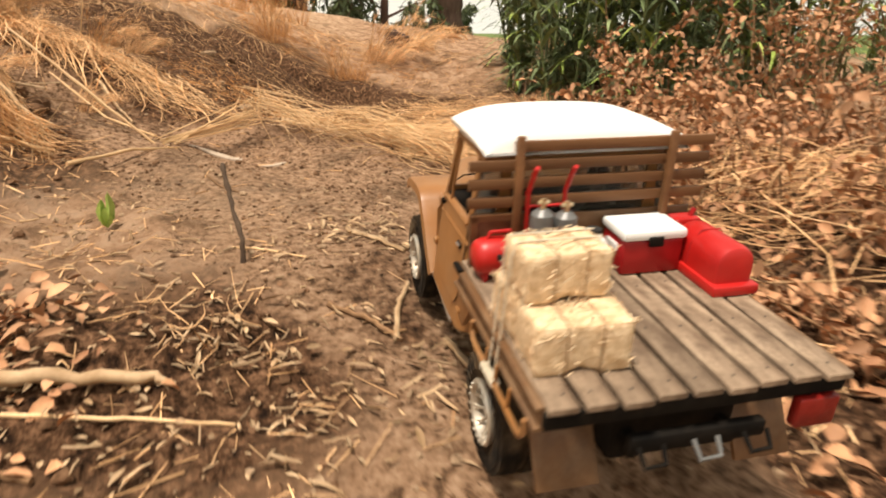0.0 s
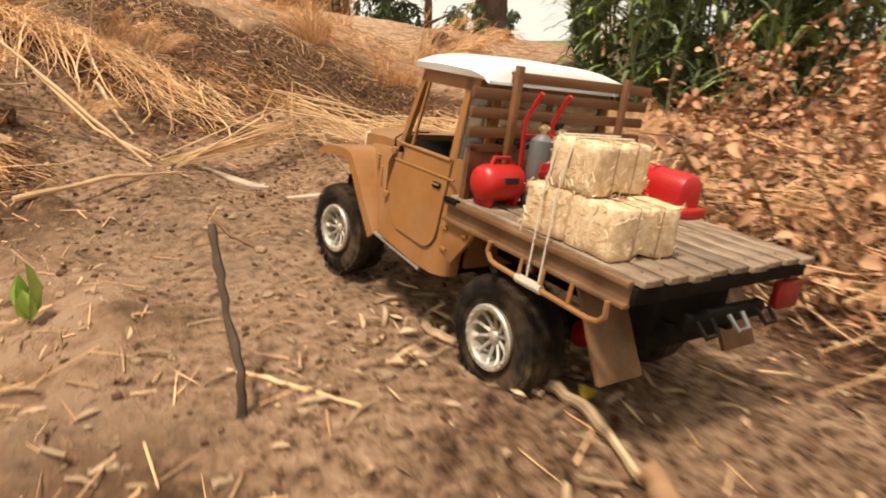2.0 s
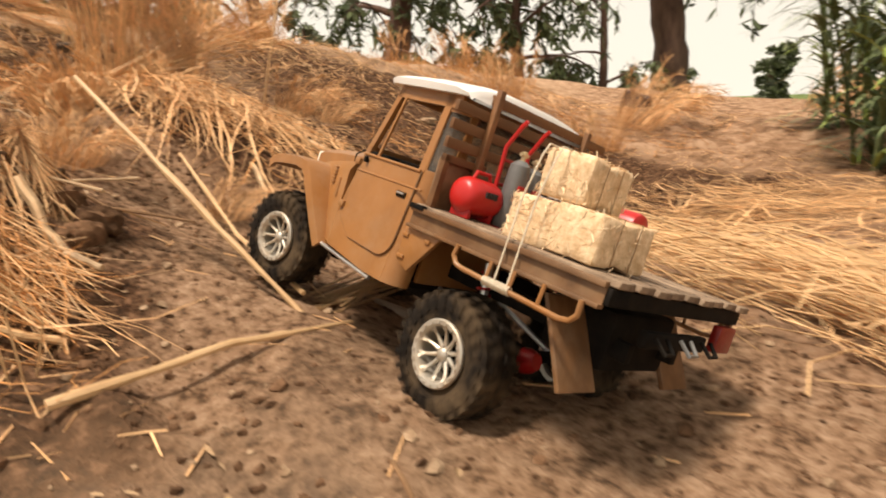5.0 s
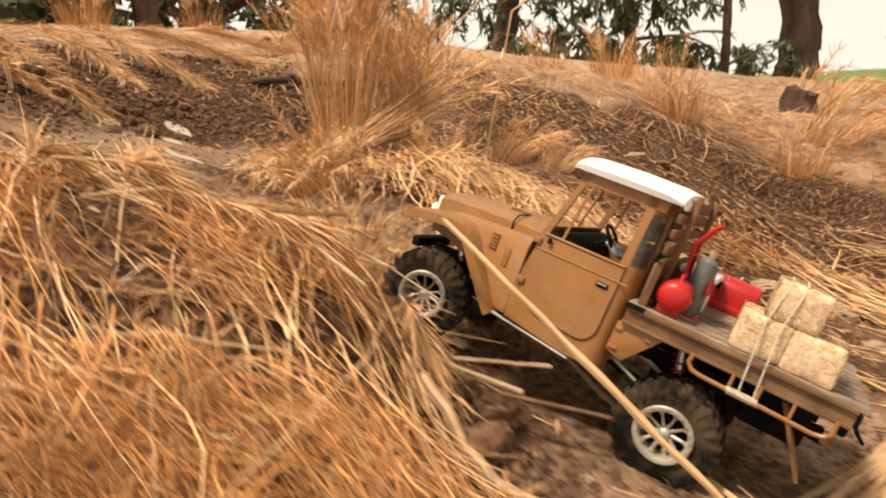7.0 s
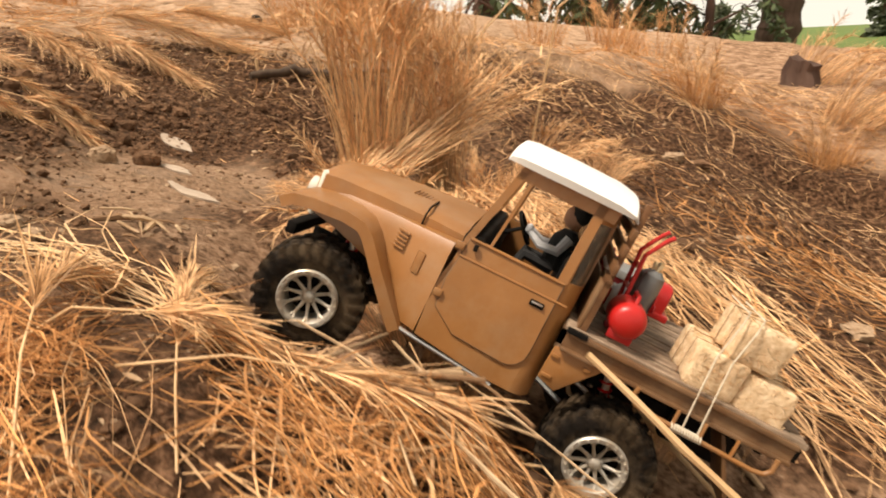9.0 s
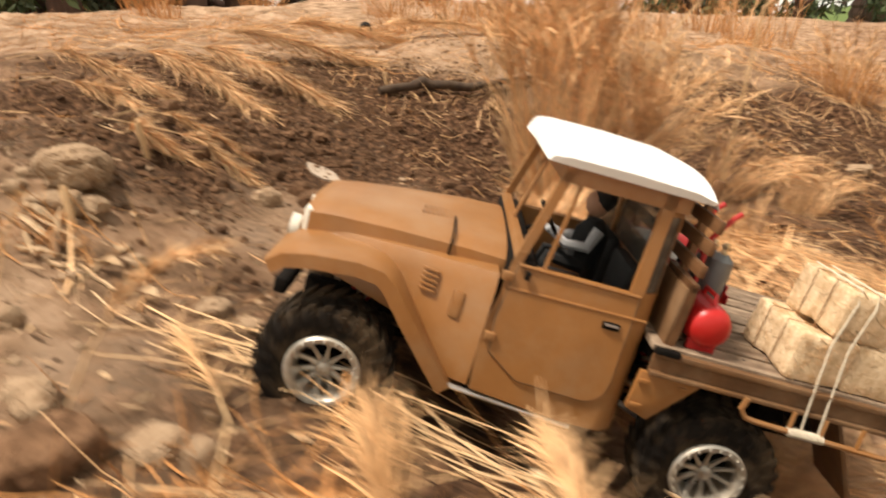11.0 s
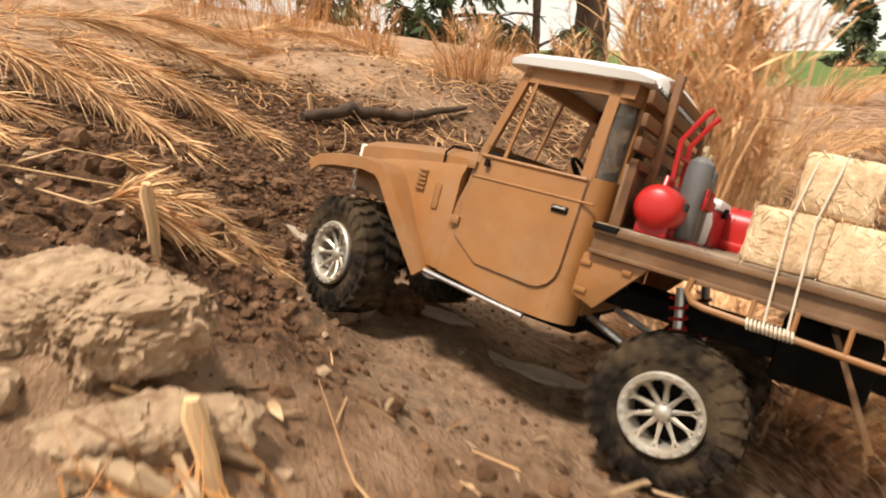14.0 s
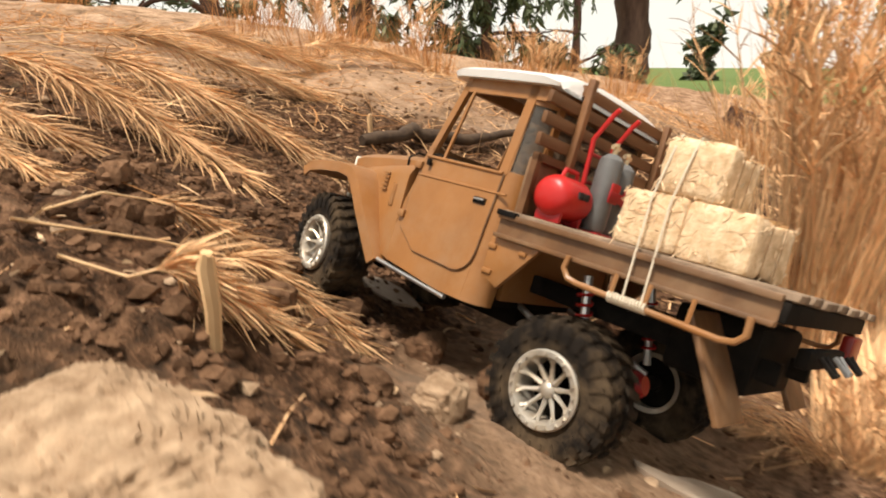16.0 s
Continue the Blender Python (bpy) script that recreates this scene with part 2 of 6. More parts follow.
def tube(bm, points, radius, sides=8):
    """A round bar along points; radius may be one number or one for each point."""
    pts = [Vector(p) for p in points]
    radii = radius if isinstance(radius, (list, tuple)) else [radius] * len(pts)
    rings, side = [], None
    for i, p in enumerate(pts):
        way = (pts[min(i + 1, len(pts) - 1)] - pts[max(i - 1, 0)]).normalized()
        if side is None:
            side = way.orthogonal().normalized()
        side = (side - way * side.dot(way)).normalized()
        up = way.cross(side)
        rings.append([p + radii[i] * (math.cos(a) * side + math.sin(a) * up) for a in (2 * math.pi * k / sides for k in range(sides))])
    return loft(bm, rings)


def lathe(bm, profile, axis_point=(0, 0, 0), sides=40, cap=True):
    """Spins (radius, y) pairs about the y axis."""
    o = Vector(axis_point)
    rows = []
    for r, y in profile:
        rows.append([bm.verts.new(o + Vector((r * math.cos(a), y, r * math.sin(a)))) for a in (2 * math.pi * k / sides for k in range(sides))])
    for a, b in zip(rows, rows[1:]):
        for i in range(sides):
            bm.faces.new((a[i], a[(i + 1) % sides], b[(i + 1) % sides], b[i]))
    for row in (rows[0], rows[-1]) if cap else ():
        bm.faces.new(row)
    return bm


def thing(name, label, category, group=""):
    return tagged(new(name), label, category, group)


BASE = (0.182, -0.1266, 0.0402)
# broad rises and hollows: x, y, spread, height
HILLS = [
    (-1.03, 1.345, 0.05, 0.06),
    (-0.20, 0.60, 0.35, 0.132),
    (-0.50, 1.00, 0.35, -0.103),
    (-0.90, 1.35, 0.30, -0.145),
    (-1.20, 1.50, 0.22, 0.243),
    (-1.50, 1.55, 0.22, -0.193),
    (-1.80, 1.50, 0.25, 0.025),
    (-1.75, 1.85, 0.25, 0.013),
    (-2.10, 2.00, 0.30, -0.022),
    (-2.20, 2.50, 0.35, -0.005),
    (-1.10, 2.10, 0.40, 0.048),
    (-1.60, 2.30, 0.35, -0.215),
    (-0.90, 1.80, 0.30, -0.073),
    (-0.50, 2.40, 0.50, -0.318),
    (-0.50, 3.60, 0.60, -0.281),
    (-1.20, 3.40, 0.70, 0.093),
    (-2.50, 3.30, 0.80, -0.010),
    (-3.60, 3.00, 0.90, 0.033),
    (0.30, 1.20, 0.50, -0.208),
    (0.00, 0.20, 0.40, -0.279),
    (-1.80, 0.90, 0.50, 0.006),
    (-2.80, 1.40, 0.70, 0.031),
    (-0.70, 0.40, 0.50, -0.209),
    (0.60, 3.00, 0.90, -0.130),
    (-0.50, 6.50, 1.50, -0.354),
]
# ruts and bumps of the track: x, y, depth
RUTS = [
    (0.04, 0.41, 0.064),
    (0.20, 0.45, 0.043),
    (-0.04, 0.73, 0.015),
    (0.10, 0.82, 0.012),
    (-0.23, 1.05, 0.008),
    (-0.10, 1.15, 0.004),
    (-0.38, 1.18, 0.006),
    (-0.28, 1.31, -0.021),
    (-0.53, 1.33, 0.032),
    (-0.48, 1.48, -0.057),
    (-0.70, 1.42, 0.019),
    (-0.68, 1.59, -0.025),
    (-0.82, 1.47, 0.026),
    (-0.84, 1.63, -0.035),
    (-0.94, 1.47, -0.047),
    (-0.97, 1.63, -0.030),
    (-1.03, 1.47, 0.024),
    (-1.08, 1.63, -0.092),
    (-1.12, 1.47, -0.104),
    (-1.19, 1.62, -0.020),
    (-1.31, 1.51, -0.143),
    (-1.38, 1.67, -0.112),
    (-1.44, 1.52, 0.090),
    (-1.42, 1.68, 0.010),
    (-1.59, 1.59, 0.016),
    (-1.52, 1.74, 0.088),
    (-1.83, 1.72, -0.080),
    (-1.77, 1.86, 0.002),
    (-1.68, 1.66, -0.012),
    (-1.61, 1.80, -0.087),
    (-1.92, 1.80, -0.007),
    (-1.84, 1.94, -0.029),
    (-1.76, 1.73, 0.081),
    (-1.67, 1.86, 0.011),
    (-1.99, 1.89, -0.017),
    (-1.90, 2.02, -0.025),
]
# middle of the track
TRACK = [(0.15, -0.6), (0.14, 0.2), (0.06, 0.7), (-0.17, 1.1), (-0.5, 1.4), (-0.9, 1.55), (-1.37, 1.6), (-1.6, 1.7), (-1.95, 1.97), (-2.3, 2.25)]


# ---- the ground's form ----
def lattice(i, j, seed):
    h = (i * 374761393 + j * 668265263 + seed * 974634541) & 0xFFFFFFFF
    h = ((h ^ (h >> 13)) * 1274126177) & 0xFFFFFFFF
    return ((h ^ (h >> 16)) & 0xFFFF) / 65535.0


def grain(x, y, size, seed=0):
    """Smooth noise from -1 to 1 with lumps of that size."""
    u, v = np.asarray(x, float) / size + 517.3, np.asarray(y, float) / size + 291.7
    i, j = np.floor(u).astype(np.int64), np.floor(v).astype(np.int64)
    a, b = u - i, v - j
    a, b = a * a * (3 - 2 * a), b * b * (3 - 2 * b)
    low = lattice(i, j, seed) * (1 - a) + lattice(i + 1, j, seed) * a
    high = lattice(i, j + 1, seed) * (1 - a) + lattice(i + 1, j + 1, seed) * a
    return 2 * (low * (1 - b) + high * b) - 1


def step(value, low, high):
    k = np.clip((value - low) / (high - low), 0, 1)
    return k * k * (3 - 2 * k)


def smooth_ground(x, y):
    """Height of the ground without clods."""
    x, y = np.asarray(x, float), np.asarray(y, float)
    z = BASE[0] + BASE[1] * np.clip(x, -4.5, 2.5) + BASE[2] * np.clip(y, -1.0, 6.0)
    for cx, cy, s, a in HILLS:
        z = z + a * np.exp(-((x - cx) ** 2 + (y - cy) ** 2) / (2 * s * s))
    for cx, cy, a in RUTS:
        z = z + a * np.exp(-((x - cx) ** 2 + (y - cy) ** 2) / (2 * 0.11 * 0.11))
    # the scooped-out bank under the turf's rim
    rim = 3.60 + 0.10 * np.sin(3.1 * x + 0.6) + 0.06 * grain(x, 0 * x, 0.22, 41)
    under = (1 - step(y - rim, -0.10, 0.02)) * np.exp(-(np.clip(rim - y, 0, 9) / 0.55) ** 2)
    z = z - 0.10 * under * step(x, -1.75, -1.45) * (1 - step(x, -0.55, -0.20))
    far = step(np.hypot(x + 1, y - 2), 6.0, 14.0)
    return z * (1 - far) + far * (-0.15)


def track_cover(x, y):
    """1 on the packed track of sand, 0 off it."""
    d = np.full(np.shape(x), 9.0)
    for (ax, ay), (bx, by) in zip(TRACK, TRACK[1:]):
        k = np.clip(((x - ax) * (bx - ax) + (y - ay) * (by - ay)) / ((bx - ax) ** 2 + (by - ay) ** 2), 0, 1)
        d = np.minimum(d, np.hypot(x - ax - k * (bx - ax), y - ay - k * (by - ay)))
    d = d - 0.12 * step(x, -0.9, -0.5) * step(y, 0.5, 0.75)
    return 1 - step(d + 0.05 * grain(x, y, 0.11, 5), 0.13, 0.24)


def ground(x, y):
    """Height of the ground with its clods and ripples."""
    x, y = np.asarray(x, float), np.asarray(y, float)
    z = smooth_ground(x, y)
    soft = 1 - 0.85 * track_cover(x, y)
    near = 1 - step(np.hypot(x + 1, y - 1.6), 3.0, 7.0)
    rough = 0.35 + 0.65 * step(grain(x, y, 0.7, 11), -0.35, 0.35)
    dug = np.exp(-(((x + 2.10) / 0.34) ** 2 + ((y - 2.05) / 0.42) ** 2)) + 0.7 * np.exp(-(((x + 1.95) / 0.14) ** 2 + ((y - 1.68) / 0.14) ** 2))
    z = z + soft * dug * (0.024 * np.abs(grain(x, y, 0.050, 51)) + 0.016 * np.abs(grain(x, y, 0.023, 52)) - 0.012)
    z = z + soft * (0.030 * grain(x, y, 0.45, 1) + rough * (0.016 * grain(x, y, 0.13, 2) + near * (0.016 * np.abs(grain(x, y, 0.055, 3)) + 0.009 * np.abs(grain(x, y, 0.024, 4)))))
    return z + near * (0.0045 * grain(x, y, 0.06, 6) + 0.0030 * grain(x, y, 0.022, 7))


def spaced(low, high, fine, reach, growth=1.12):
    """Even steps from low to high, then ever wider ones out to reach on both sides."""
    mid = list(np.arange(low, high, fine))
    out, d, p = [], fine, high
    while p < reach:
        out.append(p)
        d *= growth
        p += d
    back, d, p = [], fine, low
    while p > -reach:
        d *= growth
        p -= d
        back.append(p)
    return np.array(back[::-1] + mid + out)


def build_ground():
    xs, ys = spaced(-2.75, 0.75, 0.0105, 900), spaced(0.25, 3.85, 0.0110, 900)
    gx, gy = np.meshgrid(xs, ys)
    gz = ground(gx, gy)
    nx, ny = len(xs), len(ys)
    i = np.arange((ny - 1) * nx).reshape(ny - 1, nx)[:, :-1].ravel()
    faces = np.stack([i, i + 1, i + nx + 1, i + nx], 1)
    me = bpy.data.meshes.new("ground")
    me.vertices.add(nx * ny)
    me.vertices.foreach_set("co", np.stack([gx, gy, gz], -1).ravel())
    me.loops.add(faces.size)
    me.loops.foreach_set("vertex_index", faces.ravel().astype(np.int32))
    me.polygons.add(len(faces))
    me.polygons.foreach_set("loop_start", np.arange(0, faces.size, 4, dtype=np.int32))
    me.polygons.foreach_set("use_smooth", np.ones(len(faces), dtype=bool))
    me.update()
    # where the soil is damp and dug over and where painted shade darkens it, where it is packed sand, and where grass
    # is sown
    damp = np.zeros_like(gx)
    for cx, cy, sx, sy, turn, amount in DAMP_AND_SHADE:
        u = (gx - cx) * math.cos(turn) + (gy - cy) * math.sin(turn)
        v = -(gx - cx) * math.sin(turn) + (gy - cy) * math.cos(turn)
        damp = np.maximum(damp, amount * np.exp(-((u / sx) ** 2 + (v / sy) ** 2)))
    sand = track_cover(gx, gy) * (1 - 0.9 * step(-gx + 0.3 * (gy - 1.7), 1.86, 2.0))
    damp = damp * (1 - 0.75 * sand) + 0.19
    damp = damp - 0.25 * np.exp(-(((gx + 2.0) / 0.35) ** 2 + ((gy - 1.2) / 0.25) ** 2))
    far = step(gy, 16, 17) * step(gx, -6, -4)
    # the sun-bleached crust of the plateau and of the near bank
    pale = 0.55 * step(gy - 0.35 * gx, 2.75, 3.5) * step(-gx, 0.8, 1.8) * (1 - step(damp, 0.4, 0.9)) + 0.4 * sand * step(-gx, 1.5, 1.75) + 0.95 * np.exp(-(((gx + 1.95) / 0.40) ** 2 + ((gy - 1.20) / 0.24) ** 2))
    pale = pale + 0.25 * np.exp(-(((gx + 0.50) / 0.28) ** 2 + ((gy - 1.02) / 0.22) ** 2))
    pale = np.clip(pale, 0, 0.9)
    rgba = np.stack([damp, sand, far, pale], -1)
    col = me.color_attributes.new("soil", "FLOAT_COLOR", "POINT")
    col.data.foreach_set("color", rgba.ravel())
    me.materials.append(earth)
    return tagged(new("ground", me), "dry brown earth, dug over and rutted, with a sandy track", "ground", kind="structure")


# damp dug soil, and shade round the truck painted as dark soil: x, y, length, width, turn, amount
DAMP_AND_SHADE = [
    (-2.02, 1.95, 0.28, 0.16, 0.7, 1.3), (-2.15, 2.15, 0.30, 0.20, 0.7, 1.2), (-1.55, 1.46, 0.14, 0.06, -0.2, 1.1),
    # the next three put shade under the truck and behind the mound into the soil
    (-1.46, 1.78, 0.18, 0.08, 0.6, 2.6), (-1.40, 1.45, 0.14, 0.08, -0.3, 2.2), (-0.98, 1.44, 0.20, 0.08, -0.4, 2.0), (-0.7, 2.55, 0.7, 0.45, 0, 0.5), (-1.875, 1.60, 0.12, 0.05, 0.9, 1.2), (-1.32, 1.40, 0.14, 0.06, -0.3, 1.2),
    (-0.75, 3.00, 0.75, 0.55, -0.1, 1.15), (-0.95, 3.50, 0.60, 0.12, 0.0, 1.6), (-0.98, 1.95, 0.42, 0.30, 0.2, 0.95),
    (-1.15, 2.78, 0.85, 0.30, -0.35, 1.2), (-0.72, 3.6, 0.6, 0.25, -0.5, 1.0), (-1.9, 2.25, 0.55, 0.28, 0.6, 1.2), (-2.1, 2.40, 0.5, 0.28, 0.5, 1.2),
    (-1.85, 1.70, 0.34, 0.14, 0.6, 1.2), (-2.1, 1.92, 0.4, 0.20, 0.5, 1.1), (-0.20, 0.58, 0.4, 0.20, 0.4, 0.7), (-0.10, 0.95, 0.16, 0.10, 0.7, 0.75), (-0.38, 1.25, 0.28, 0.07, 2.5, 0.6),
    (0.12, 0.72, 0.30, 0.25, 1.2, 0.8), (-0.06, 0.72, 0.10, 0.18, 0.0, 1.5), (-2.45, 2.30, 0.5, 0.18, 0.9, 0.9), (-0.85, 1.75, 0.5, 0.3, -0.3, 0.65), (-1.12, 1.25, 0.42, 0.26, -0.2, 1.2), (0.6, 1.0, 0.7, 0.7, 0, 1.0), (-0.95, 2.2, 0.6, 0.3, 0.3, 0.55), (-0.80, 1.30, 0.3, 0.12, -0.4, 0.9),
]
build_ground()


# ---- the model truck; its origin is the middle of the rear axle, x ahead, y to its left ----
TYRE = 0.049
FRONT = 0.277


def build_wheel(name, parent):
    """A treaded tyre on a ten-spoke rim with a bolted ring; the outer face looks to +y."""
    bm = lathe(bmesh.new(), [(0.008, -0.012), (0.008, 0.010)], sides=16)
    hub = part(name, bm, black, parent)
    bm = bmesh.new()
    lathe(bm, [(0.0252, -0.016), (0.036, -0.0195), (0.0435, -0.0185), (0.0460, -0.0165), (0.0466, 0.0), (0.0460, 0.0165), (0.0435, 0.0185), (0.036, 0.0195), (0.0252, 0.0165), (0.0240, 0.0), (0.0252, -0.016)], sides=56, cap=False)
    for k in range(26):
        a = 2 * math.pi * k / 26
        for side in (-1, 1):
            turn = Matrix.Rotation(-(a + side * 0.06), 4, "Y") @ Matrix.Rotation(0.35 * side, 4, "X")
            box(bm, 0.0445, 0.0490, side * 0.0025, side * 0.0135, -0.0030, 0.0030, turn=turn)
            turn = Matrix.Rotation(-(a + side * 0.06 + 0.12), 4, "Y")
            box(bm, 0.0425, 0.0484, side * 0.0118, side * 0.0188, -0.0026, 0.0026, turn=turn)
            box(bm, 0.0340, 0.0436, side * 0.0180, side * 0.0203, -0.0014, 0.0014, turn=turn)
    part("tyre", bm, rubber, hub, "knobbly black rubber tyre caked with dry mud")
    bm = bmesh.new()
    lathe(bm, [(0.0240, -0.015), (0.0285, -0.016), (0.0285, 0.0165), (0.0300, 0.0185), (0.0300, 0.0205), (0.0288, 0.0218), (0.0250, 0.0212), (0.0238, 0.0195), (0.0230, 0.0150), (0.0240, -0.015)], sides=48, cap=False)
    for k in range(10):
        turn = Matrix.Rotation(-2 * math.pi * k / 10, 4, "Y")
        # each spoke: a narrow bar that forks into the ring
        tube(bm, [turn @ Vector((0.0070, 0.0120, 0)), turn @ Vector((0.0150, 0.0140, 0)), turn @ Vector((0.0195, 0.0155, 0))], [0.0024, 0.0017, 0.0016], 6)
        for fork in (-1, 1):
            tube(bm, [turn @ Vector((0.0180, 0.0150, 0)), turn @ Vector((0.0212, 0.0165, fork * 0.0008)), turn @ Vector((0.0242, 0.0188, fork * 0.0024))], [0.0013, 0.0012, 0.0013], 6)
        for b in range(2):
            turn = Matrix.Rotation(-(2 * math.pi * k / 10 + (b + 0.5) * math.pi / 10), 4, "Y")
            box(bm, 0.0260, 0.0279, 0.0208, 0.0232, -0.0010, 0.0010, turn=turn)
    lathe(bm, [(0.0015, 0.0170), (0.0046, 0.0160), (0.0062, 0.0145), (0.0072, 0.0120), (0.0065, 0.008)], sides=20)
    bmesh.ops.transform(bm, matrix=Matrix.Diagonal((0.88, 1, 0.88, 1)), verts=bm.verts)
    rim = part("rim", bm, rim_metal, hub, "ten-spoke silver rim with a bolted ring")
    bm = bmesh.new()
    for k in range(5):
        a = 2 * math.pi * k / 5
        c = Vector((0.0058 * math.cos(a), 0, 0.0058 * math.sin(a)))
        lathe(bm, [(0.0011, 0.0125), (0.0011, 0.0152)], c, 6)
    part("wheel_nut", bm, steel, rim)
    bm = lathe(bmesh.new(), [(0.0232, -0.006), (0.0232, -0.001)], sides=24)
    part("brake_disc", bm, black, hub)
    return hub


def side_wall(bm, y_low, y_high, sign, outline, thick):
    """A body panel from an outline of (x, z), leaning inwards with height."""
    lean = lambda z: sign * (y_low + (y_high - y_low) * max(0.0, min(1.0, (z - 0.03) / 0.165)))  # noqa: E731
    outer = [bm.verts.new((x, lean(z), z)) for x, z in outline]
    inner = [bm.verts.new((x, lean(z) - sign * thick, z)) for x, z in outline]
    bm.faces.new(outer)
    bm.faces.new(inner[::-1])
    for i in range(len(outline)):
        j = (i + 1) % len(outline)
        bm.faces.new((outer[i], inner[i], inner[j], outer[j]))
    return lean


def build_truck():
    truck = thing("toy_truck", "tan model pickup truck with a white roof and plank flatbed, dusty", "toy truck")
    LOW, HIGH = 0.0985, 0.0800

    # cab sides, with the window openings left free
    for sign in (1, -1):
        bm = bmesh.new()
        side_wall(bm, LOW, HIGH, sign, [(0.0885, 0.024), (0.115, 0.024), (0.178, 0.031), (0.181, 0.076), (0.176, 0.100), (0.1745, 0.122), (0.0885, 0.122)], 0.004)
        part("cab_side", bm, paint, truck)
        bm = bmesh.new()
        # door leaf a little proud, with its rounded lower corner
        corner = [(0.0885 + 0.016 - 0.016 * math.cos(a), 0.0435 + 0.016 - 0.016 * math.sin(a)) for a in (0, 0.4, 0.8, 1.2, 1.57)]
        outline = corner + [(0.150, 0.0455), (0.172, 0.060), (0.1745, 0.084), (0.1695, 0.1215), (0.0885, 0.1215)]
        lean = side_wall(bm, LOW + 0.0016, HIGH + 0.0016, sign, outline, 0.003)
        door = part("door", bm, paint, truck)
        bm = bmesh.new()
        tube(bm, [(0.0885, lean(0.1215) + sign * 0.0003, 0.1215), (0.1695, lean(0.1215) + sign * 0.0003, 0.1215)], 0.0014, 8)
        tube(bm, [(0.079, lean(0.1065), 0.1065), (0.173, lean(0.1055), 0.1055)], 0.0010, 6)
        part("door_moulding", bm, paint, door)
        bm = tube(bmesh.new(), [(x, lean(z) - sign * 0.0009, z) for x, z in [(0.0882, 0.1215)] + outline[:-1]], 0.0010, 6)
        part("door_seam", bm, paint_brown, door, "dark gap round the door")
        bm = boxed(0.0945, 0.1065, lean(0.098) - 0.0012, lean(0.098) + 0.0016, 0.0955, 0.1005, 0.0008)
        handle = part("door_handle", bm, black, door, "black recessed door handle")
        part("handle_lever", boxed(0.0958, 0.1052, lean(0.098) + sign * 0.0012 - 0.0008, lean(0.098) + sign * 0.0012 + 0.0016, 0.0982, 0.0997, 0.0004), steel, handle)
        for z in (0.071, 0.113):
            bm = boxed(0.1715, 0.1790, lean(z) - 0.0012, lean(z) + 0.0022 * sign + 0.0006, z - 0.003, z + 0.003, 0.0006)
            part("door_hinge", bm, paint, door)
        bm = tube(bmesh.new(), [(0.163, lean(0.1155), 0.1155), (0.163, lean(0.1155) + sign * 0.003, 0.1165)], 0.0016, 8)
        box(bm, 0.1612, 0.1648, lean(0.1155) + sign * 0.0012, lean(0.1155) + sign * 0.0042, 0.1140, 0.1195, 0.0006)
        part("mirror_bracket", bm, black, truck)
        # window frame: posts and header
        bm = bmesh.new()
        for x_low, x_high, width in ((0.1745, 0.157, 0.0062), (0.0945, 0.0925, 0.0080)):
            side_wall(bm, LOW, HIGH, sign, [(x_low - width, 0.121), (x_low, 0.121), (x_high, 0.190), (x_high - width, 0.190)], 0.005)
        side_wall(bm, LOW, HIGH, sign, [(0.0755, 0.1795), (0.160, 0.1795), (0.157, 0.192), (0.0745, 0.192)], 0.005)
        side_wall(bm, LOW + 0.0004, HIGH + 0.0004, sign, [(0.152, 0.121), (0.1545, 0.121), (0.1475, 0.181), (0.145, 0.181)], 0.002)
        part("window_frame", bm, paint, truck)
        # rounded rear corner of the cab with its quarter window
        def corner_skin(z0, z1, a0, a1, out=0.0, thick=0.003):
            rings = []
            for k in range(9):
                a = a0 + (a1 - a0) * k / 8
                ring = []
                for z, r in ((z0, 0.0185 + out), (z1, 0.0185 + out), (z1, 0.0185 + out - thick), (z0, 0.0185 + out - thick)):
                    ring.append((0.0905 - r * math.sin(a), lean(z) - sign * (0.0016 + 0.0185 - r * math.cos(a)), z))
                rings.append(ring)
            return loft(bmesh.new(), rings)

        part("cab_corner", corner_skin(0.024, 0.124, 0.0, 1.57), paint, truck)
        part("corner_header", corner_skin(0.176, 0.192, 0.0, 1.57), paint, truck)
        part("corner_post", corner_skin(0.122, 0.178, 0.0, 0.30), paint, truck)
        part("corner_post", corner_skin(0.122, 0.178, 1.40, 1.57), paint, truck)
        part("quarter_window", corner_skin(0.123, 0.177, 0.28, 1.42, -0.001, 0.001), glass_dark, truck, "curved dusty dark quarter window")
    # cab floor, back wall with a wide window, dash wall
    part("cab_floor", boxed(0.078, 0.18, -0.092, 0.092, 0.024, 0.030), black, truck)
    bm = bmesh.new()
    box(bm, 0.0722, 0.0770, -0.0720, 0.0720, 0.030, 0.126, 0.001)
    box(bm, 0.0712, 0.0760, -0.0640, 0.0640, 0.178, 0.191, 0.001)
    for sign in (1, -1):
        box(bm, 0.0717, 0.0765, sign * 0.0600, sign * 0.0680, 0.125, 0.180)
    part("cab_back", bm, paint, truck)
    part("rear_window", boxed(0.0735, 0.0745, -0.0605, 0.0605, 0.1255, 0.1785), glass_dark, truck, "dusty dark rear window")
    bm = prism(bmesh.new(), [(0.152, 0.086), (0.176, 0.086), (0.176, 0.124), (0.160, 0.126), (0.150, 0.112)], -0.087, 0.087, 0.002)
    part("dashboard", bm, black, truck)
    # windscreen frame
    bm = bmesh.new()
    for z0, z1, w in ((0.122, 0.130, 0.088), (0.180, 0.190, 0.081)):
        x0, x1 = 0.1745 - (z0 - 0.121) * 0.2536, 0.1745 - (z1 - 0.121) * 0.2536
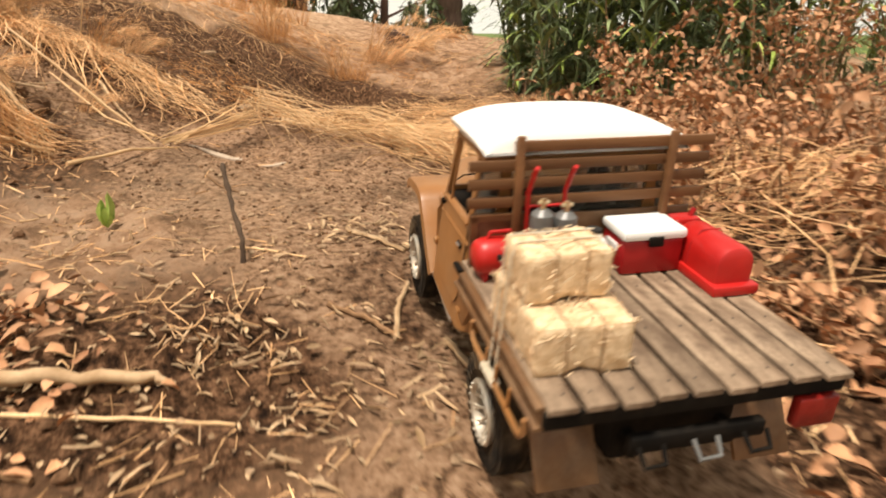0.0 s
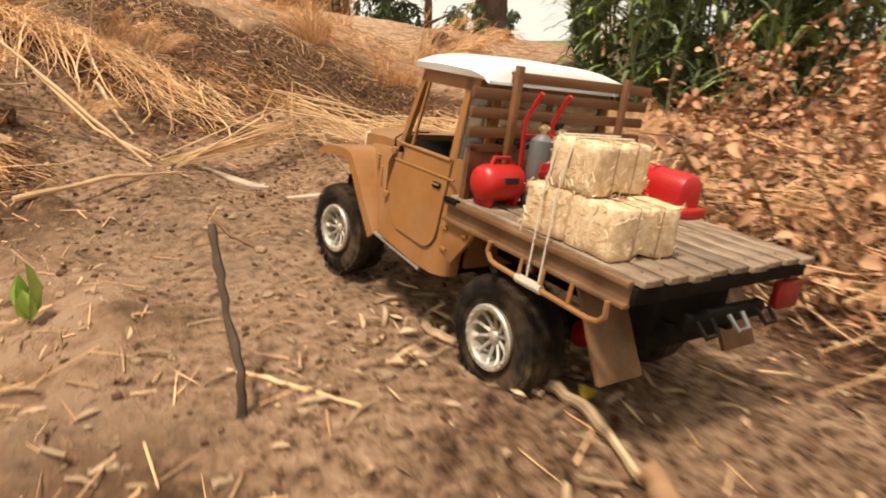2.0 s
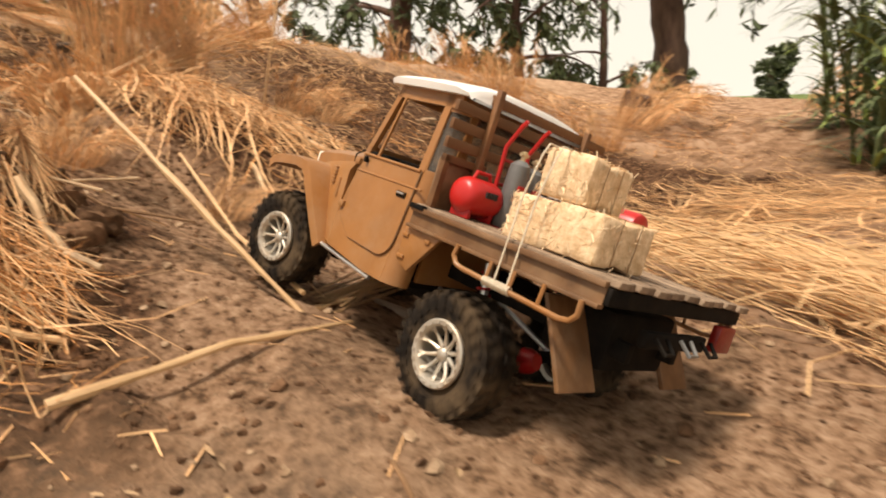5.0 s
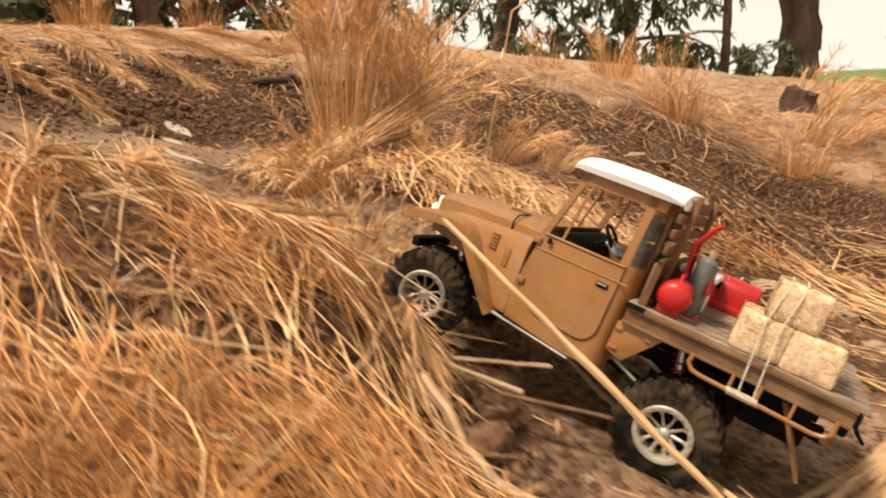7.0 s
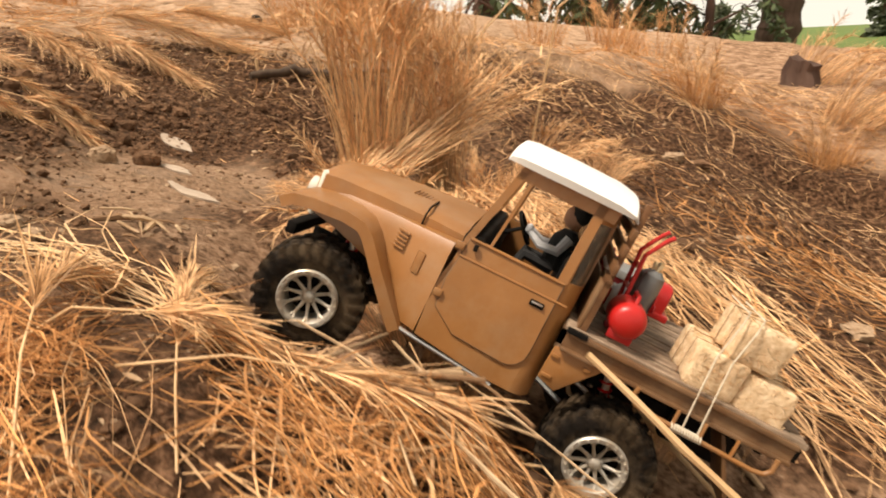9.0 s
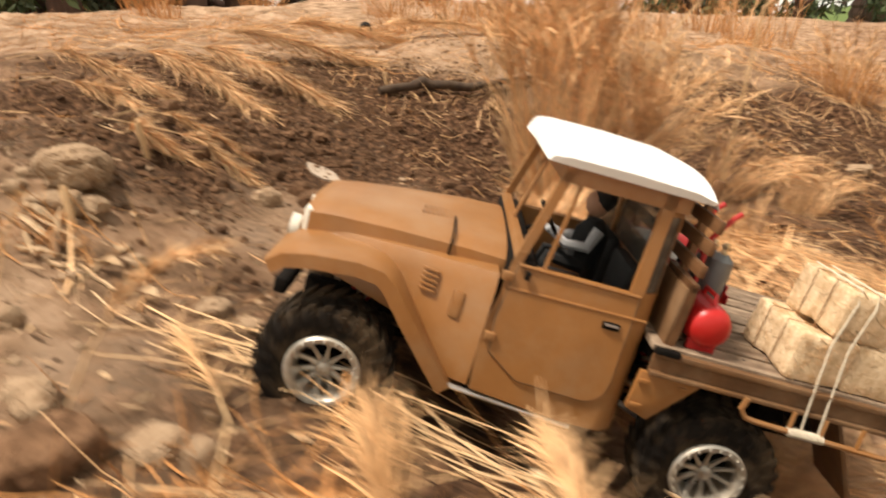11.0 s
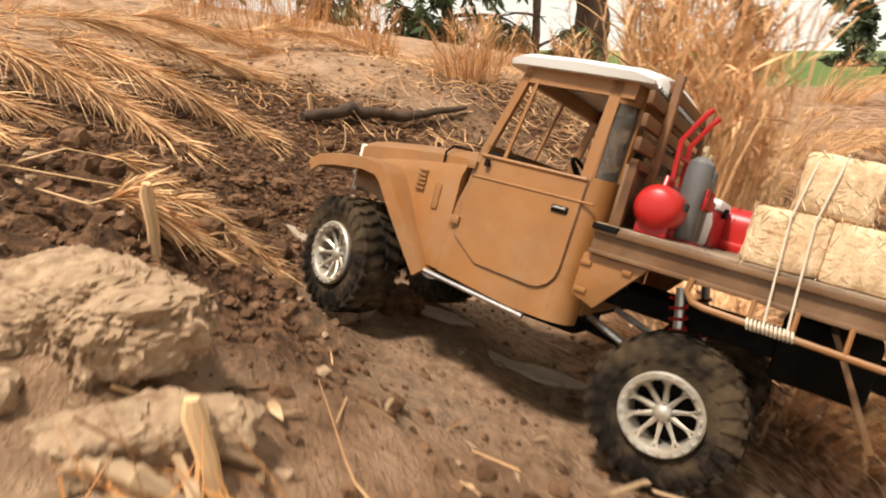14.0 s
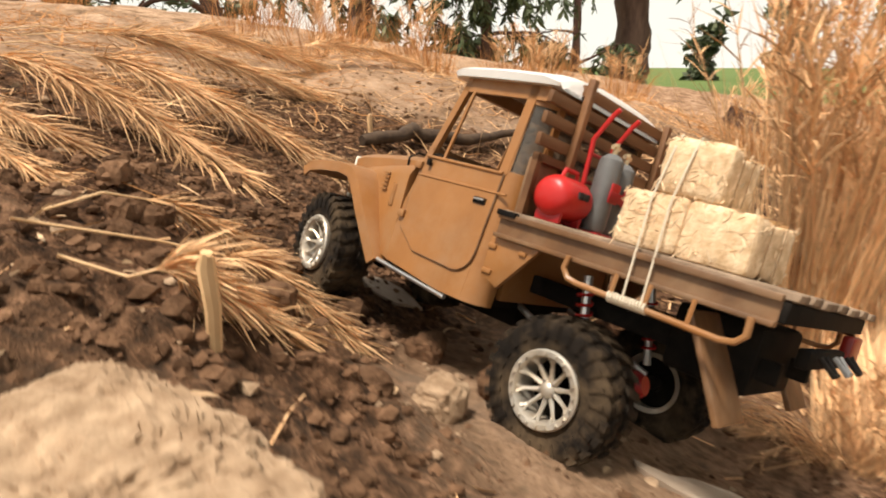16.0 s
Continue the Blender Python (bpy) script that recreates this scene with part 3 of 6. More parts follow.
        prism(bm, [(x0 - 0.005, z0), (x0, z0), (x1, z1), (x1 - 0.005, z1)], -w, w)
    tube(bm, [(0.1715, 0, 0.124), (0.157, 0, 0.186)], 0.0016, 6)
    part("windscreen_frame", bm, paint, truck)
    # roof: a crowned white cap with rounded edges
    bm = bmesh.new()
    rings = []
    for x, drop, narrow in ((0.1715, 0.0065, 0.009), (0.1690, 0.0025, 0.004), (0.160, 0.0008, 0.001), (0.12, 0, 0), (0.078, 0.0010, 0.0), (0.064, 0.0040, 0.001), (0.0605, 0.0090, 0.004)):
        half = 0.0895 - narrow
        top = 0.2085 - drop
        ring = []
        for k in range(17):
            u = -1 + 2 * k / 16
            edge = abs(u) ** 4
            ring.append((x, half * u, top - 0.0035 * u * u - 0.0085 * edge))
        ring += [(x, half * 0.98, 0.1905 - drop * 0.1), (x, 0, 0.1915 - drop * 0.1), (x, -half * 0.98, 0.1905 - drop * 0.1)]
        rings.append(ring)
    loft(bm, rings)
    part("roof", bm, roof_white, truck, "plain white roof cap with rounded edges")
    # cowl between door and wheel arch
    bm = bmesh.new()
    rings = []
    for x, w, z0, z1 in ((0.180, 0.0950, 0.031, 0.112), (0.200, 0.0885, 0.031, 0.110), (0.240, 0.0740, 0.060, 0.106), (0.285, 0.0590, 0.068, 0.100), (0.314, 0.0500, 0.070, 0.096)):
        rings.append([(x, -w, z0), (x, w, z0), (x, w, z1 - 0.010), (x, w - 0.006, z1), (x, -w + 0.006, z1), (x, -w, z1 - 0.010)])
    loft(bm, rings)
    part("front_body", bm, paint, truck)
    # bonnet
    bm = bmesh.new()
    rings = []
    for x, w, z in ((0.1765, 0.0730, 0.1255), (0.205, 0.0690, 0.1250), (0.255, 0.0590, 0.1215), (0.300, 0.0500, 0.1170), (0.3155, 0.0465, 0.1140), (0.3200, 0.0450, 0.1090)):
        ring = [(x, w * u, z - 0.0025 * u * u - 0.0060 * abs(u) ** 6) for u in (k / 7 - 1 for k in range(15))]
        ring += [(x, w, z - 0.0225), (x, -w, z - 0.0225)]
        rings.append(ring)
    loft(bm, rings)
    bonnet = part("bonnet", bm, paint, truck)
    bm = bmesh.new()
    for sign in (1,):
        tube(bm, [(0.2145, sign * 0.0680, 0.1020), (0.2145, sign * 0.0690, 0.1180), (0.2145, sign * 0.0600, 0.1238), (0.2145, sign * 0.0300, 0.1250)], 0.0009, 6)
    part("bonnet_seam", bm, black, bonnet)
    bm = bmesh.new()
    for k in range(7):
        box(bm, 0.2375 - k * 0.0035, 0.2390 - k * 0.0035, 0.010, 0.030, 0.1222, 0.1240, 0.0004)
    part("bonnet_louvre", bm, paint, bonnet)
    # louvres of the wing sides
    for sign in (1, -1):
        for k in range(5):
            z = 0.0855 + k * 0.0036
            bm = boxed(-0.0058, 0.0058, -0.0008, 0.0012, -0.0009, 0.0009, 0.0004)
            part("side_louvre", bm, paint, truck, at=pose(0.2225, sign * 0.0815, z, 0, 0, -20 * sign))
        part("filler_flap", boxed(-0.004, 0.004, -0.0012, 0.0010, -0.010, 0.010, 0.0015), paint, truck, at=pose(0.201, sign * 0.0885, 0.083, 0, 0, -20 * sign))
    # wings over the front wheels: flat top, slanting rear, rolled edge
    for sign in (1, -1):
        bm = bmesh.new()
        path = [(0.1910, 0.0270), (0.2060, 0.0440), (0.2250, 0.0665), (0.2420, 0.0880), (0.2520, 0.0955), (0.2700, 0.0975), (0.3000, 0.0945), (0.3180, 0.0905), (0.3280, 0.0830)]
        rings = []
        for i, (x, z) in enumerate(path):
            a, b = path[max(i - 1, 0)], path[min(i + 1, len(path) - 1)]
            d = Vector((b[0] - a[0], b[1] - a[1])).normalized()
            nx, nz = -d.y, d.x
            inner = 0.045 if i > 2 else 0.078
            low = 0.0040
            rings.append([(x + nx * 0.001, sign * inner, z + nz * 0.001), (x + nx * 0.001, sign * 0.0935, z + nz * 0.001), (x, sign * 0.0985, z), (x - nx * 0.0095, sign * 0.0995, z - nz * 0.0095), (x - nx * 0.0095, sign * 0.0970, z - nz * 0.0095), (x - nx * low, sign * 0.0950, z - nz * low), (x - nx * low, sign * inner, z - nz * low)])
        loft(bm, rings)
        part("wing", bm, paint, truck)
        bm = tube(bmesh.new(), [(0.192, sign * 0.0945, 0.0270), (0.104, sign * 0.0975, 0.0210)], 0.0020, 8)
        part("side_step", bm, steel, truck, "worn bright step bar")
        bm = lathe(bmesh.new(), [(0.001, 0), (0.0088, 0), (0.0095, 0.003), (0.0095, 0.007)], sides=24)
        part("headlamp", bm, cream, truck, at=pose(0.3225, sign * 0.0300, 0.0865, 0, 0, -90))
    part("grille", boxed(0.3135, 0.3195, -0.0465, 0.0465, 0.0650, 0.1080, 0.002), cream, truck, "cream grille surround")
    bm = bmesh.new()
    for k in range(8):
        box(bm, 0.3190, 0.3215, -0.0205, 0.0205, 0.0735 + k * 0.0034, 0.0752 + k * 0.0034)
    part("grille_mesh", bm, black, truck)
    part("front_bumper", boxed(0.318, 0.328, -0.060, 0.060, 0.044, 0.056, 0.002), black, truck)

    # seats, steering wheel
    for y in (0.035, -0.035):
        bm = box(bmesh.new(), 0.088, 0.128, y - 0.026, y + 0.026, 0.062, 0.082, 0.006)
        box(bm, 0.080, 0.092, y - 0.026, y + 0.026, 0.076, 0.132, 0.005)
        part("seat", bm, seat_black, truck, "black moulded seat")
    bm = bmesh.new()
    ring = [Vector((0.0160 * math.cos(a), 0.0160 * math.sin(a), 0)) for a in (2 * math.pi * k / 20 for k in range(21))]
    tilt = pose(0.1370, STEER_Y, 0.1285, 0, -52, 0)
    tube(bm, [tilt @ p for p in ring], 0.0018, 6)
    for a in (0.5, 2.6, 4.7):
        tube(bm, [tilt @ Vector((0, 0, -0.002)), tilt @ Vector((0.0157 * math.cos(a), 0.0157 * math.sin(a), 0))], 0.0012, 6)
    tube(bm, [tilt @ Vector((0, 0, -0.002)), tilt @ Vector((0, 0, -0.022))], 0.002, 6)
    part("steering_wheel", bm, black, truck, "black steering wheel")

    # flatbed: planks on a steel frame
    for k in range(9):
        y0 = -0.1010 + k * 0.02255
        bm = boxed(-0.1005, 0.0965, -0.0093, 0.0093, -0.0025, 0.0025, 0.0008, 1)
        plank = part("plank", bm, plank_wood, truck, at=pose(-0.0255 + 0.0012 * ((k * 7) % 3 - 1), y0 + 0.0103, 0.0945 + 0.0004 * ((k * 5) % 3 - 1), 0, 0, 0.25 * ((k * 3) % 3 - 1)))
        for x in (-0.088, -0.030, 0.030, 0.085):
            bm = lathe(bmesh.new(), [(0.0002, 0.0), (0.0009, 0.0), (0.0007, 0.0005)], sides=6)
            part("nail", bm, soot, plank, at=pose(x, 0.003 * ((k + 1) % 3 - 1), 0.0024, 90, 0, 0))
    for sign in (1, -1):
        bm = bmesh.new()
        box(bm, -0.118, 0.070, sign * 0.0985, sign * 0.1045, 0.0905, 0.0945, 0.0006)
        box(bm, -0.118, 0.070, sign * 0.0985, sign * 0.1010, 0.0790, 0.0905)
        box(bm, -0.118, 0.070, sign * 0.0985, sign * 0.1050, 0.0770, 0.0800, 0.0006)
        part("bed_rail", bm, paint_brown, truck, "brown steel channel along the bed")
        bm = boxed(0.055, 0.0715, sign * 0.1005, sign * 0.1056, 0.0925, 0.0965, 0.0006)
        part("bed_corner", bm, black, truck)
        bm = bmesh.new()
        bend = [(0.004, 0.0800), (0.0055, 0.0720), (0.0010, 0.0665), (-0.0060, 0.0652), (-0.0960, 0.0625), (-0.1040, 0.0640), (-0.1085, 0.0690), (-0.1080, 0.0790)]
        tube(bm, [(x, sign * 0.1070, z) for x, z in bend], 0.0020, 8)
        for x in (-0.030, -0.052, -0.078):
            tube(bm, [(x, sign * 0.1070, 0.0642), (x, sign * 0.1055, 0.0785)], 0.0015, 6)
        part("rope_rail", bm, paint, truck, "bent tan tube rail")
        bm = prism(bmesh.new(), [(0.0735, 0.0765), (0.0745, 0.0480), (0.0580, 0.0425), (0.0310, 0.0765)], sign * 0.0960, sign * 0.1005, 0.0008)
        panel = part("side_panel", bm, paint, truck, "tan wedge-shaped panel with two straps")
        for z, x0, x1 in ((0.0700, 0.0665, 0.0735), (0.0520, 0.0650, 0.0735), (0.0710, 0.0400, 0.0460)):
            part("strap", boxed(x0, x1, sign * 0.1003, sign * 0.1022, z - 0.0016, z + 0.0016, 0.0005), paint, panel)
        bm = prism(bmesh.new(), [(-0.0700, 0.0720), (-0.0735, 0.0720), (-0.1060, 0.0165), (-0.1025, 0.0150)], sign * 0.0500, sign * 0.0930, 0.0006)
        part("mud_flap", bm, paint_brown, truck, "brown mud flap leaning back")
        bm = bmesh.new()
        box(bm, -0.112, 0.31, sign * 0.030, sign * 0.038, 0.040, 0.054, 0.001)
        part("chassis_rail", bm, black, truck)
        if sign < 0:
            bm = boxed(-0.1250, -0.1170, -0.0980, -0.0680, 0.0560, 0.0780, 0.002)
            part("tail_lamp", bm, red_lens, truck, "red tail lamp")
        # damper with its red spring
        for x in (0.012, 0.262):
            bm = tube(bmesh.new(), [(x - 0.008, sign * 0.055, 0.006), (x + 0.006, sign * 0.052, 0.068)], 0.0034, 8)
            damper = part("damper", bm, steel, truck, "bright damper")
            bm = bmesh.new()
            coil = []
            for k in range(49):
                a, s = 2 * math.pi * k / 8, k / 48
                coil.append((x - 0.006 + 0.011 * s + 0.0056 * math.cos(a), sign * (0.0548 - 0.0022 * s) + 0.0056 * math.sin(a), 0.018 + 0.042 * s))
            tube(bm, coil, 0.0011, 5)
            part("spring", bm, red, damper, "red coil spring")
        bm = tube(bmesh.new(), [(-0.002, sign * 0.046, 0.000), (0.088, sign * 0.036, 0.030)], 0.0026, 6)
        part("link_rod", bm, steel, truck)
    bm = bmesh.new()
    for x in (-0.105, -0.06, -0.015, 0.03, 0.062):
        box(bm, x - 0.004, x + 0.004, -0.0975, 0.0975, 0.080, 0.0915)
    part("bed_frame", bm, black, truck)
    bm = bmesh.new()
    box(bm, -0.122, -0.1165, -0.1005, 0.1005, 0.0800, 0.0912, 0.001)
    box(bm, -0.126, -0.1185, -0.046, 0.046, 0.0560, 0.0680, 0.002)
    part("rear_bumper", bm, black, truck)
    for y in (-0.034, 0.0, 0.036):
        bm = tube(bmesh.new(), [(-0.130, y - 0.008, 0.066), (-0.138, y - 0.007, 0.058), (-0.139, y + 0.007, 0.058), (-0.130, y + 0.008, 0.066)], 0.0016, 6)
        part("tow_ring", bm, grey_steel if y == 0.0 else black, truck)
    bm = boxed(-0.10, -0.045, -0.045, 0.045, 0.028, 0.072, 0.004)
    part("fuel_tank", bm, black, truck)
    bm = boxed(0.085, 0.175, -0.028, 0.028, 0.006, 0.024, 0.005)
    tube(bm, [(0.09, 0, 0.012), (0.0, 0.0, 0.0)], 0.004, 8)
    tube(bm, [(0.17, 0, 0.012), (FRONT, 0.0, 0.008)], 0.004, 8)
    part("gearbox", bm, black, truck)
    bm = tube(bmesh.new(), [(-0.016, 0.012, 0.000), (-0.022, 0.012, 0.002), (-0.028, 0.012, 0.004)], [0.011, 0.0105, 0.007], 14)
    part("axle_cover", bm, red_dark, truck, "red cover of the rear axle")

    # slatted headboard behind the cab
    for y in (0.0595, -0.0690):
        part("headboard_post", boxed(0.0530, 0.0585, y - 0.0030, y + 0.0030, 0.096, 0.2035, 0.0006), slat_wood, truck)
    for z, y0, y1 in ((0.1945, -0.1085, 0.0625), (0.1800, -0.1065, 0.0985), (0.1655, -0.1045, 0.0985), (0.1505, -0.1045, 0.0985)):
        part("headboard_slat", boxed(0.0585, 0.0625, y0, y1, z - 0.0042, z + 0.0042, 0.0006), slat_wood, truck)
    bm = bmesh.new()
    box(bm, 0.0575, 0.0625, 0.0905, 0.0960, 0.097, 0.1395)
    box(bm, 0.0575, 0.0625, 0.0480, 0.0960, 0.1355, 0.1410)
    part("headboard_frame", bm, slat_wood, truck)
    part("headboard_panel", boxed(0.0625, 0.0650, -0.098, 0.0955, 0.097, 0.1370, 0.0005), paint_brown, truck)
    return truck


STEER_Y = -0.030
gm, gn, gl, gb = shader("dark_tinted_glass", 0.06, 0, 0.5)
gb.inputs["Base Color"].default_value = (0.10, 0.09, 0.075, 1)
gb.inputs["Transmission Weight"].default_value = 0.0
gb.inputs["Alpha"].default_value = 0.55
glass_dark = gm
truck = build_truck()
WHEELS = {}
for key, sx, sy in (("rear_left", 0.0, 1), ("rear_right", 0.0, -1), ("front_left", FRONT, 1), ("front_right", FRONT, -1)):
    WHEELS[key] = build_wheel("wheel", truck)
AXLES = {}
for key, sx in (("rear", 0.0), ("front", FRONT)):
    bm = tube(bmesh.new(), [(0, -0.070, 0), (0, 0.070, 0)], 0.0060, 10)
    lathe(bm, [(0.004, -0.010), (0.013, -0.007), (0.015, 0.0), (0.013, 0.007), (0.004, 0.010)], (0, 0.012, 0), 16)
    AXLES[key] = part("axle", bm, black, truck)


# ---- the load on the bed; each thing keeps its place on the truck ----
LOAD = {}


def load(ob, x, y, z, rx=0, ry=0, rz=0):
    LOAD[ob] = pose(x, y, z, rx, ry, rz)
    return ob


def fibres(bm, sx, sy, sz, count, seed):
    """Loose straw ends over the faces of a block."""
    rnd = random.Random(seed)
    for _ in range(count):
        face = rnd.choice("xXyYzz")
        p = Vector((rnd.uniform(-sx, sx), rnd.uniform(-sy, sy), rnd.uniform(-sz, sz)))
        if face in "xX":
            p.x = sx if face == "x" else -sx
        elif face in "yY":
            p.y = sy if face == "y" else -sy
        else:
            p.z = sz
        d = Vector((rnd.gauss(0, 1) * (face not in 'xX'), rnd.gauss(0, 1) * (face not in 'yY'), rnd.gauss(0, 1) * (face != 'z'))).normalized() * rnd.uniform(0.0015, 0.0042)
        w = d.orthogonal().normalized() * 0.00035
        out = p.normalized() * 0.0003
        a, b = p - d + out * 0.6, p + d + out
        v = [bm.verts.new(q) for q in (a - w, a + w, b + w, b - w)]
        bm.faces.new(v)


def straw_block(seed, sx, sy, sz):
    rnd = random.Random(seed)
    bale = thing("straw_bale", "miniature straw bale tied with twine, on the truck's bed", "straw bale", "bales on the truck")
    bm = bmesh.new()
    box(bm, -sx, sx, -sy, sy, -sz, sz, 0.0035, 2)
    bmesh.ops.subdivide_edges(bm, edges=bm.edges[:], cuts=3, use_grid_fill=True)
    for v in bm.verts:
        groove = sum(math.exp(-(((v.co.y - g) / 0.0022) ** 2)) for g in (-sy * 0.36, sy * 0.36)) + 2.2 * math.exp(-((v.co.y / 0.003) ** 2))
        k = 0.0012 * noise.noise(v.co * 140 + Vector((seed * 7.1, 0, 0))) + 0.0016 * noise.noise(v.co * 45 + Vector((seed * 3.3, 5, 0)))
        v.co += v.co.normalized() * (k - 0.0016 * groove)
    body = part("straw_body", bm, straw_bale, bale)
    bm = bmesh.new()
    fibres(bm, sx, sy, sz, 300, seed)
    part("loose_straw", bm, bale_fibre, bale, smooth=False)
    for g in (-sy * 0.36, sy * 0.36):
        o = 0.0004
        loop = [(sx + o, g, -sz - o), (sx + o, g + 0.0005, sz + o), (-sx - o, g, sz + o), (-sx - o, g, -sz - o), (sx + o, g, -sz - o)]
        bm = tube(bmesh.new(), loop, 0.0004, 5)
        part("bale_twine", bm, twig_brown, bale)
    return bale


def build_load():
    bed = 0.0970
    load(straw_block(1, 0.0205, 0.0310, 0.0170), -0.0340, 0.0680, bed + 0.0170, 0, 0, 2)
    load(straw_block(2, 0.0205, 0.0310, 0.0170), -0.0760, 0.0670, bed + 0.0170, 0, 0, -2)
    load(straw_block(3, 0.0195, 0.0285, 0.0170), -0.0500, 0.0700, bed + 0.0512, 0, 0, 4)

    # twine over the bales, tied to the rail
    cord = thing("tie_cord", "pale cord tied over the bales to the bed's rail", "cord")
    for x in (-0.036, -0.048):
        bm = tube(bmesh.new(), [(x - 0.002, 0.1070, 0.0650), (x, 0.1040, 0.0935), (x + 0.002, 0.1010, bed + 0.030), (x - 0.002, 0.1000, bed + 0.060), (x - 0.003, 0.0970, bed + 0.0692), (x - 0.003, 0.0420, bed + 0.0692)], 0.0007, 6)
        part("cord", bm, twine_mat, cord)
    bm = bmesh.new()
    for k in range(12):
        x = -0.030 - 0.0021 * k
        ring = [(x + 0.0006 * math.sin(a), 0.1070 + 0.0028 * math.cos(a), 0.0645 + 0.0028 * math.sin(a)) for a in (2 * math.pi * j / 10 for j in range(11))]
        tube(bm, ring, 0.0008, 5)
    part("cord_wrap", bm, twine_mat, cord)
    load(cord, 0, 0, 0)

    # red tank lying across the bed
    tank = thing("gas_tank", "red portable tank with a handle, lying on the bed", "tank")
    bm = lathe(bmesh.new(), [(0.001, -0.0215), (0.009, -0.0208), (0.0130, -0.0180), (0.0146, -0.0130), (0.0148, 0.0), (0.0146, 0.0130), (0.0130, 0.0180), (0.009, 0.0208), (0.001, 0.0215)], sides=36)
    part("shell", bm, red, tank)
    part("handle", tube(bmesh.new(), [(0, -0.010, 0.0140), (0, -0.008, 0.0195), (0, 0.008, 0.0195), (0, 0.010, 0.0140)], 0.0016, 8), red, tank)
    for y in (-0.013, 0.013):
        part("foot", boxed(-0.010, 0.010, y - 0.002, y + 0.002, -0.0180, -0.010, 0.001), red_dark, tank)
    bm = bmesh.new()
    for k in range(3):
        box(bm, -0.0156, -0.0138, -0.0070 + k * 0.0050, -0.0035 + k * 0.0050, 0.0020, 0.0068)
    part("marking", bm, soot, tank, "dark unreadable lettering")
    load(tank, 0.0400, 0.0775, bed + 0.0180, 0, 0, 2)

    # hand truck with two grey cylinders
    cart = thing("hand_truck", "red hand truck standing against the slats", "hand truck")
    bm = bmesh.new()
    for y in (-0.0150, 0.0150):
        tube(bm, [(0.006, y, 0.001), (0.010, y, 0.066), (0.000, y, 0.084), (-0.004, y, 0.089)], 0.0019, 8)
    for z in (0.015, 0.035, 0.055):
        tube(bm, [(0.0085, -0.0150, z), (0.0085, 0.0150, z)], 0.0013, 6)
    part("frame", bm, red, cart)
    part("toe_plate", boxed(-0.016, 0.008, -0.018, 0.018, 0.0, 0.0016, 0.0004), red_dark, cart)
    part("strap", boxed(-0.0175, -0.0160, -0.0180, 0.0180, 0.0250, 0.0320, 0.0005), red_dark, cart)
    load(cart, 0.0350, 0.0400, bed)
    for y, tall in ((0.0490, 0.056), (0.0300, 0.053)):
        bottle = thing("gas_cylinder", "grey gas cylinder with a brass valve on a hand truck", "gas cylinder", "gas cylinders")
        bm = bmesh.new()
        rows = [(0.001, 0.0), (0.0082, 0.0), (0.0090, 0.002), (0.0090, tall - 0.010), (0.0085, tall - 0.004), (0.0040, tall), (0.001, tall)]
        lathe(bm, rows, sides=24)
        bmesh.ops.transform(bm, matrix=pose(0, 0, 0, 90, 0, 0), verts=bm.verts)
        part("bottle", bm, grey_steel, bottle)
        bm = tube(bmesh.new(), [(0, 0, tall - 0.001), (0, 0, tall + 0.008)], 0.0022, 8)
        tube(bm, [(0, -0.0045, tall + 0.005), (0, 0.0045, tall + 0.005)], 0.0018, 8)
        part("valve", bm, brass, bottle)
        bm = boxed(-0.0098, -0.0086, -0.0060, 0.0060, 0.022, 0.036, 0.0004)
        label = part("label_plate", bm, red, bottle, "red label with pale bars")
        bm = bmesh.new()
        for k in range(2):
            box(bm, -0.0103, -0.0096, -0.0045 + k * 0.0050, -0.0010 + k * 0.0050, 0.0235, 0.0285)
        part("bar", bm, white_plastic, label)
        load(bottle, 0.0290, y, bed + 0.0020)

    # white jug
    jug = thing("water_jug", "round white plastic jug with a dark cap", "jug")
    bm = lathe(bmesh.new(), [(0.001, 0.0), (0.0110, 0.0), (0.0135, 0.003), (0.0140, 0.018), (0.0120, 0.026), (0.0075, 0.031), (0.0050, 0.034), (0.001, 0.034)], sides=28)
    bmesh.ops.transform(bm, matrix=pose(0, 0, 0, 90, 0, 0), verts=bm.verts)
    part("bottle", bm, white_plastic, jug)
    bm = lathe(bmesh.new(), [(0.001, 0.0), (0.0060, 0.0), (0.0060, 0.004), (0.001, 0.005)], sides=20)
    bmesh.ops.transform(bm, matrix=pose(0, 0, 0.0335, 90, 0, 0), verts=bm.verts)
    part("cap", bm, soot, jug, "black cap")
    load(jug, 0.0330, 0.0030, bed)

    # cool box
    cooler = thing("cool_box", "red cool box with a white lid", "cool box")
    part("tub", boxed(-0.0185, 0.0185, -0.0260, 0.0260, 0.0, 0.0290, 0.003), red_dark, cooler)
    part("lid", boxed(-0.0200, 0.0200, -0.0275, 0.0275, 0.0290, 0.0375, 0.0028), white_plastic, cooler, "white lid")
    part("latch", boxed(-0.0218, -0.0190, -0.0060, 0.0060, 0.0245, 0.0325, 0.0006), black, cooler)
    for y in (-0.0275, 0.0260):
        part("grip", boxed(-0.009, 0.009, y, y + 0.0015, 0.0180, 0.0240, 0.0005), white_plastic, cooler)
    load(cooler, 0.0390, -0.0440, bed)

    # red rounded case with a base flange
    case = thing("red_case", "glossy red rounded toolbox on a flanged base", "toolbox")
    bm = bmesh.new()
    rings = []
